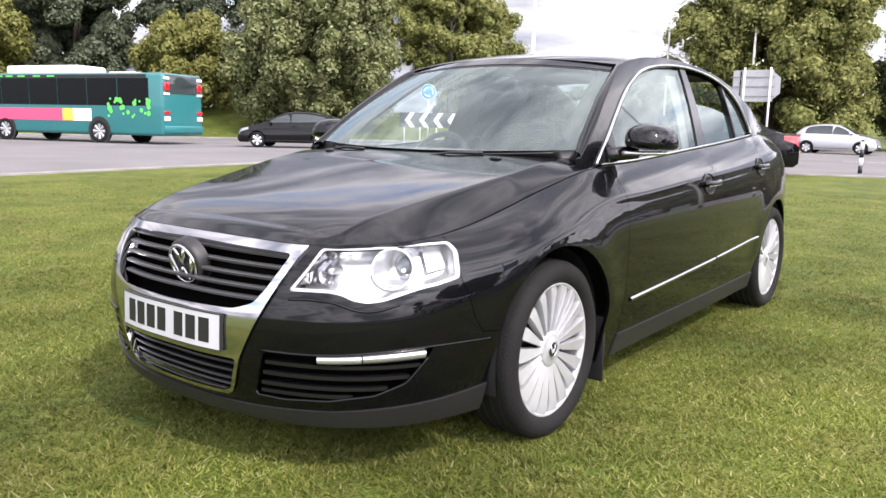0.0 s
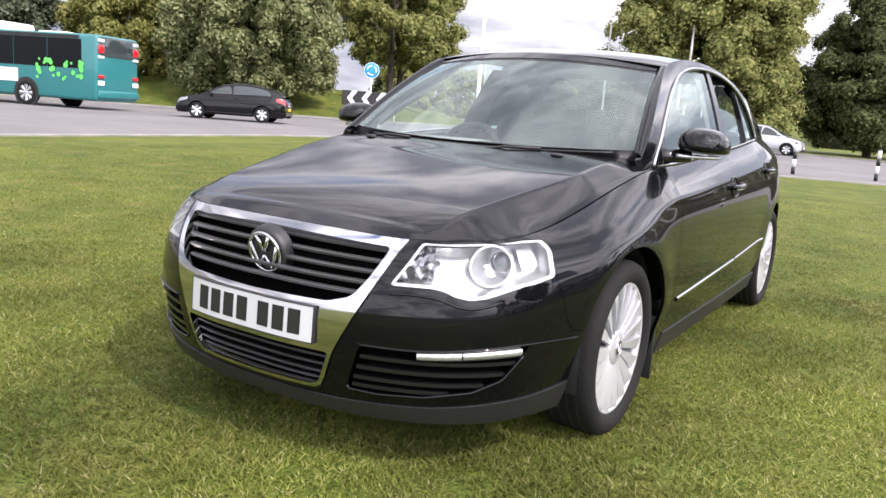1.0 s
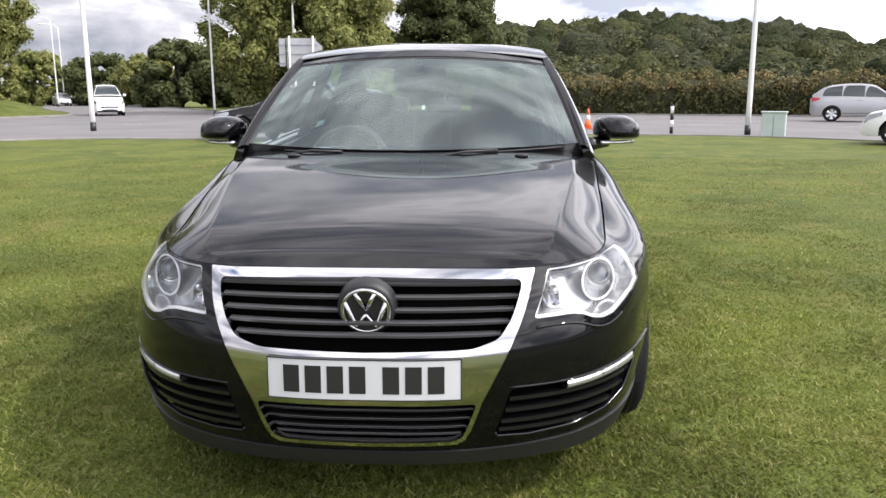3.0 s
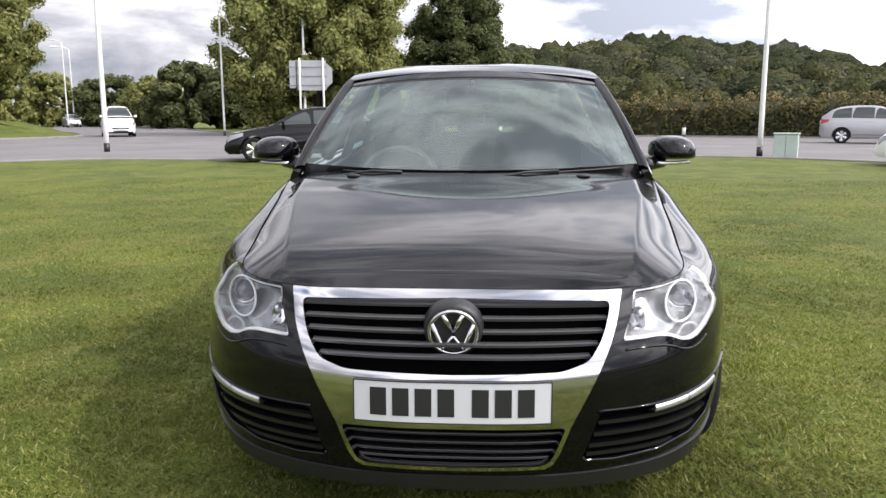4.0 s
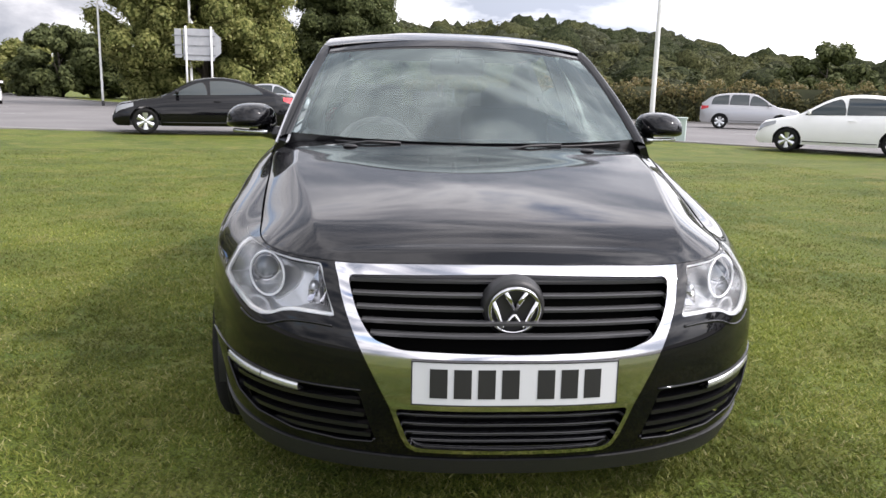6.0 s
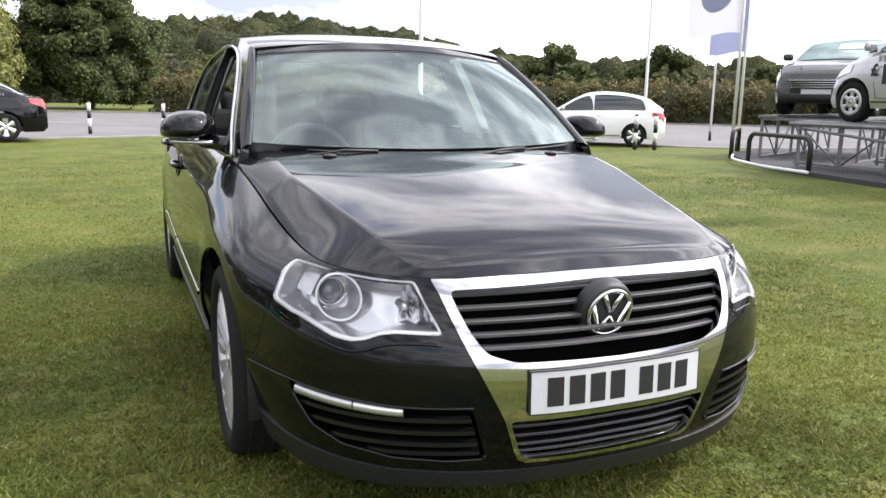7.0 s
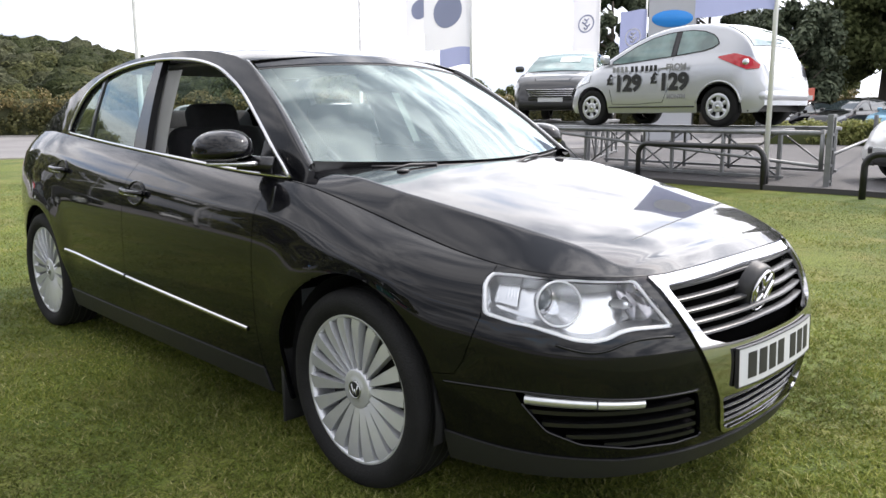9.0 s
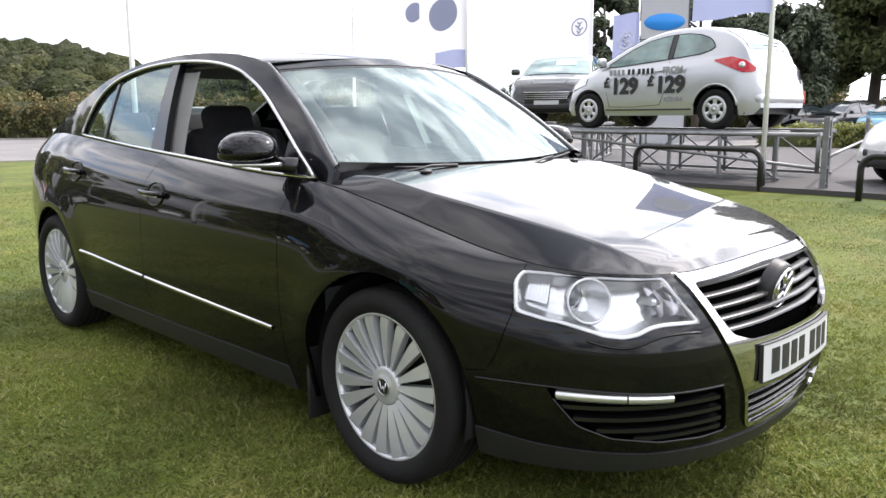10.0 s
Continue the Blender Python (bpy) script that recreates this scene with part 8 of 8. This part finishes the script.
lathe(bm, [(0.0, 0.03), (0.8, 0.03), (0.84, 0.0)], 40, pose(0, -0.18, 5.12) @ Matrix.Rotation(-math.pi / 2, 4, "Z") @ Matrix.Diagonal((1, 1, 0.42, 1)))
part("oval", bm, BLUESIGN, t, "plain blue oval")

# rows of parked cars, a clipped hedge, the trees behind
rng = random.Random(9)
BOARD = material("price_board_red", (0.75, 0.20, 0.14), 0.5)
paints = [PAINT, GREYPAINT, BLUEPAINT, SILVER, GREYPAINT, WHITE, SILVER, PAINT]
proto = {}
for k in range(8):
    x, y = 34.0 - 0.35 * k, 10.4 - 2.35 * k
    m = stand(x, y, -0.94, 0.32)
    nm = ("parked_car", "car in a line of parked cars for sale in the yard")
    if paints[k].name in proto:
        c = copy_thing(proto[paints[k].name], m)
    else:
        c = road_car(nm[0], nm[1], m, paints[k], **hatch_spec(4.1), group="cars for sale")
        proto[paints[k].name] = c
    if k % 2 == 0:
        t = thing("price_board", "small red and white price board on a car roof", "board", "price boards", m @ Matrix.Translation((0, 0.3, 1.50)))
        part("board", box(bmesh.new(), (0.9, 0.04, 0.55), (0, 0, 0.30), None, 0.01), BOARD, t, smooth=False)
        part("white_panel", box(bmesh.new(), (0.8, 0.05, 0.2), (0, 0, 0.15), None, 0.005), PAPER, t, smooth=False)
for k in range(6):
    x, y = 43.0 - 0.35 * k, 12.5 - 2.5 * k
    copy_thing(proto[paints[(k + 2) % 6].name], stand(x, y, -0.94, 0.32))
road_car("white_car", "white small car parked behind a hoop barrier", stand(9.75, -1.62, -0.60, 0.80, 0.02), WHITE, **hatch_spec(3.7, 1.48))
lh = thing("low_hedge", "low clipped green hedge in the yard", "hedge", m=pose(22.2, 5.2, rise(22.2, 5.2)))
part("hedge_core", box(bmesh.new(), (0.7, 3.0, 0.6), (0, 0, 0.3), pose(0, 0, 0, 0, 0, 14), 0.05), LEAF_DARK, lh)
rr = np.random.default_rng(91)
cs = [(rr.uniform(-0.4, 0.4) + 0.25 * -q * 0.25, q, rr.uniform(0.1, 0.68)) for q in rr.uniform(-1.6, 1.6, 260)]
leaves("hedge_leaves", cs, [0.14] * 260, 40, 0.05, LEAF_MID, lh, 92)
tree("tree", "tall dark tree behind the sales yard", 48, 11, 11, 15, 3.0, LEAF_DARK, 60, "round", 150, 70, 0.2)
tree("tree", "tall dark tree behind the sales yard", 47, 3.5, 11, 15, 3.0, LEAF_DARK, 61, "round", 150, 70, 0.2)
tree("tree", "thin grey-green tree behind the sales yard", 38, 12.5, 6, 6.2, 1.4, LEAF_PINE, 62, "round", 70, 60, 0.15)
tree("pine_tree", "sparse dark pine behind the flags", 40, 24, 6, 9.5, 4.2, LEAF_PINE, 63, "round", 42, 60, 0.18)
tree("pine_tree", "sparse dark pine behind the flags", 44, 20, 6, 9.5, 4.0, LEAF_PINE, 64, "round", 46, 60, 0.18)
for k, (x, y, h) in enumerate(((58, 30, 6), (66, 22, 7), (60, 40, 6), (62, -4, 9), (56, -12, 10))):
    tree("distant_tree", "dark round tree beyond the yard", x, y, 9, h, 0.4, LEAF_DARK, 66 + k, "dome", 60, 44, 0.28)


# ---- grass blades of the lawn round the car ----
BLADE = leaf_material("grass_blades", (0.090, 0.120, 0.021), (0.400, 0.375, 0.180), 0.6, 0.35)
bn, bl = BLADE.node_tree.nodes, BLADE.node_tree.links
ramp = next(k for k in bn if k.type == "VALTORGB")
for pos, c in ((0.66, (0.190, 0.222, 0.042)), (0.88, (0.270, 0.272, 0.075))):
    ramp.color_ramp.elements.new(pos).color = (*c, 1)
bco = bn.new("ShaderNodeTexCoord")
worn, tone2 = bn.new("ShaderNodeTexNoise"), bn.new("ShaderNodeMapRange")
worn.inputs["Scale"].default_value, worn.inputs["Detail"].default_value = 0.85, 8.0
bl.new(bco.outputs["Object"], worn.inputs["Vector"])
tone2.inputs["From Min"].default_value, tone2.inputs["From Max"].default_value = 0.33, 0.67
tone2.inputs["To Min"].default_value, tone2.inputs["To Max"].default_value = 0.45, 1.28
bl.new(worn.outputs["Fac"], tone2.inputs["Value"])
bhs = bn.new("ShaderNodeHueSaturation")
bl.new(ramp.outputs["Color"], bhs.inputs["Color"])
bl.new(tone2.outputs[0], bhs.inputs["Value"])
for k in [k for k in ramp.outputs["Color"].links if k.to_node != bhs]:
    bl.new(bhs.outputs["Color"], k.to_socket)


def blades(name, count, seed, reach, size, label):
    """Short mown blades strewn over the lawn, thinning away from the car."""
    g = np.random.default_rng(seed)
    q = g.uniform(size=count)
    r = reach * (0.30 * q + 0.70 * q ** 1.9) + 0.3
    a = g.uniform(0, math.tau, count)
    x, y = r * np.cos(a), r * np.sin(a) - 1.0
    bare = np.array([noise.noise((p * 16, q * 16, 9.0)) + 0.7 * noise.noise((p * 5, q * 5, 2.0)) for p, q in zip(x, y)])
    keep = (x < 7.0) & (x > -11) & (y < 15.5) & (y > -5) & (bare > g.uniform(-0.75, 0.15, count))
    x, y = x[keep], y[keep]
    count = len(x)
    z = np.array([rise(a, b) for a, b in zip(x, y)])
    tuft = np.array([noise.noise((a * 1.7, b * 1.7, 0.3)) + 0.6 * noise.noise((a * 7, b * 7, 4.0)) for a, b in zip(x, y)])
    h = size * g.uniform(0.6, 1.15, count) * (1 + 0.6 * tuft)
    a = g.uniform(0, math.tau, count)
    w = 0.0031 * g.uniform(0.7, 1.5, count)
    lean = g.normal(size=(count, 2)) * 1.05 * h[:, None]
    base = np.stack([x, y, z], 1)
    side = np.stack([np.cos(a) * w, np.sin(a) * w, np.zeros(count)], 1)
    tip = base + np.stack([lean[:, 0], lean[:, 1], h], 1)
    verts = np.stack([base - side, base + side, tip], 1).reshape(-1, 3)
    me = bpy.data.meshes.new(name)
    me.vertices.add(count * 3)
    me.vertices.foreach_set("co", verts.ravel())
    me.loops.add(count * 3)
    me.loops.foreach_set("vertex_index", np.arange(count * 3))
    me.polygons.add(count)
    me.polygons.foreach_set("loop_start", np.arange(count) * 3)
    me.polygons.foreach_set("loop_total", np.full(count, 3))
    me.update()
    me.materials.append(BLADE)
    return tagged(new(name, me), label, "grass", kind="stuff")


blades("grass", 1250000, 101, 13.0, 0.0165, "short mown green and yellow grass blades")
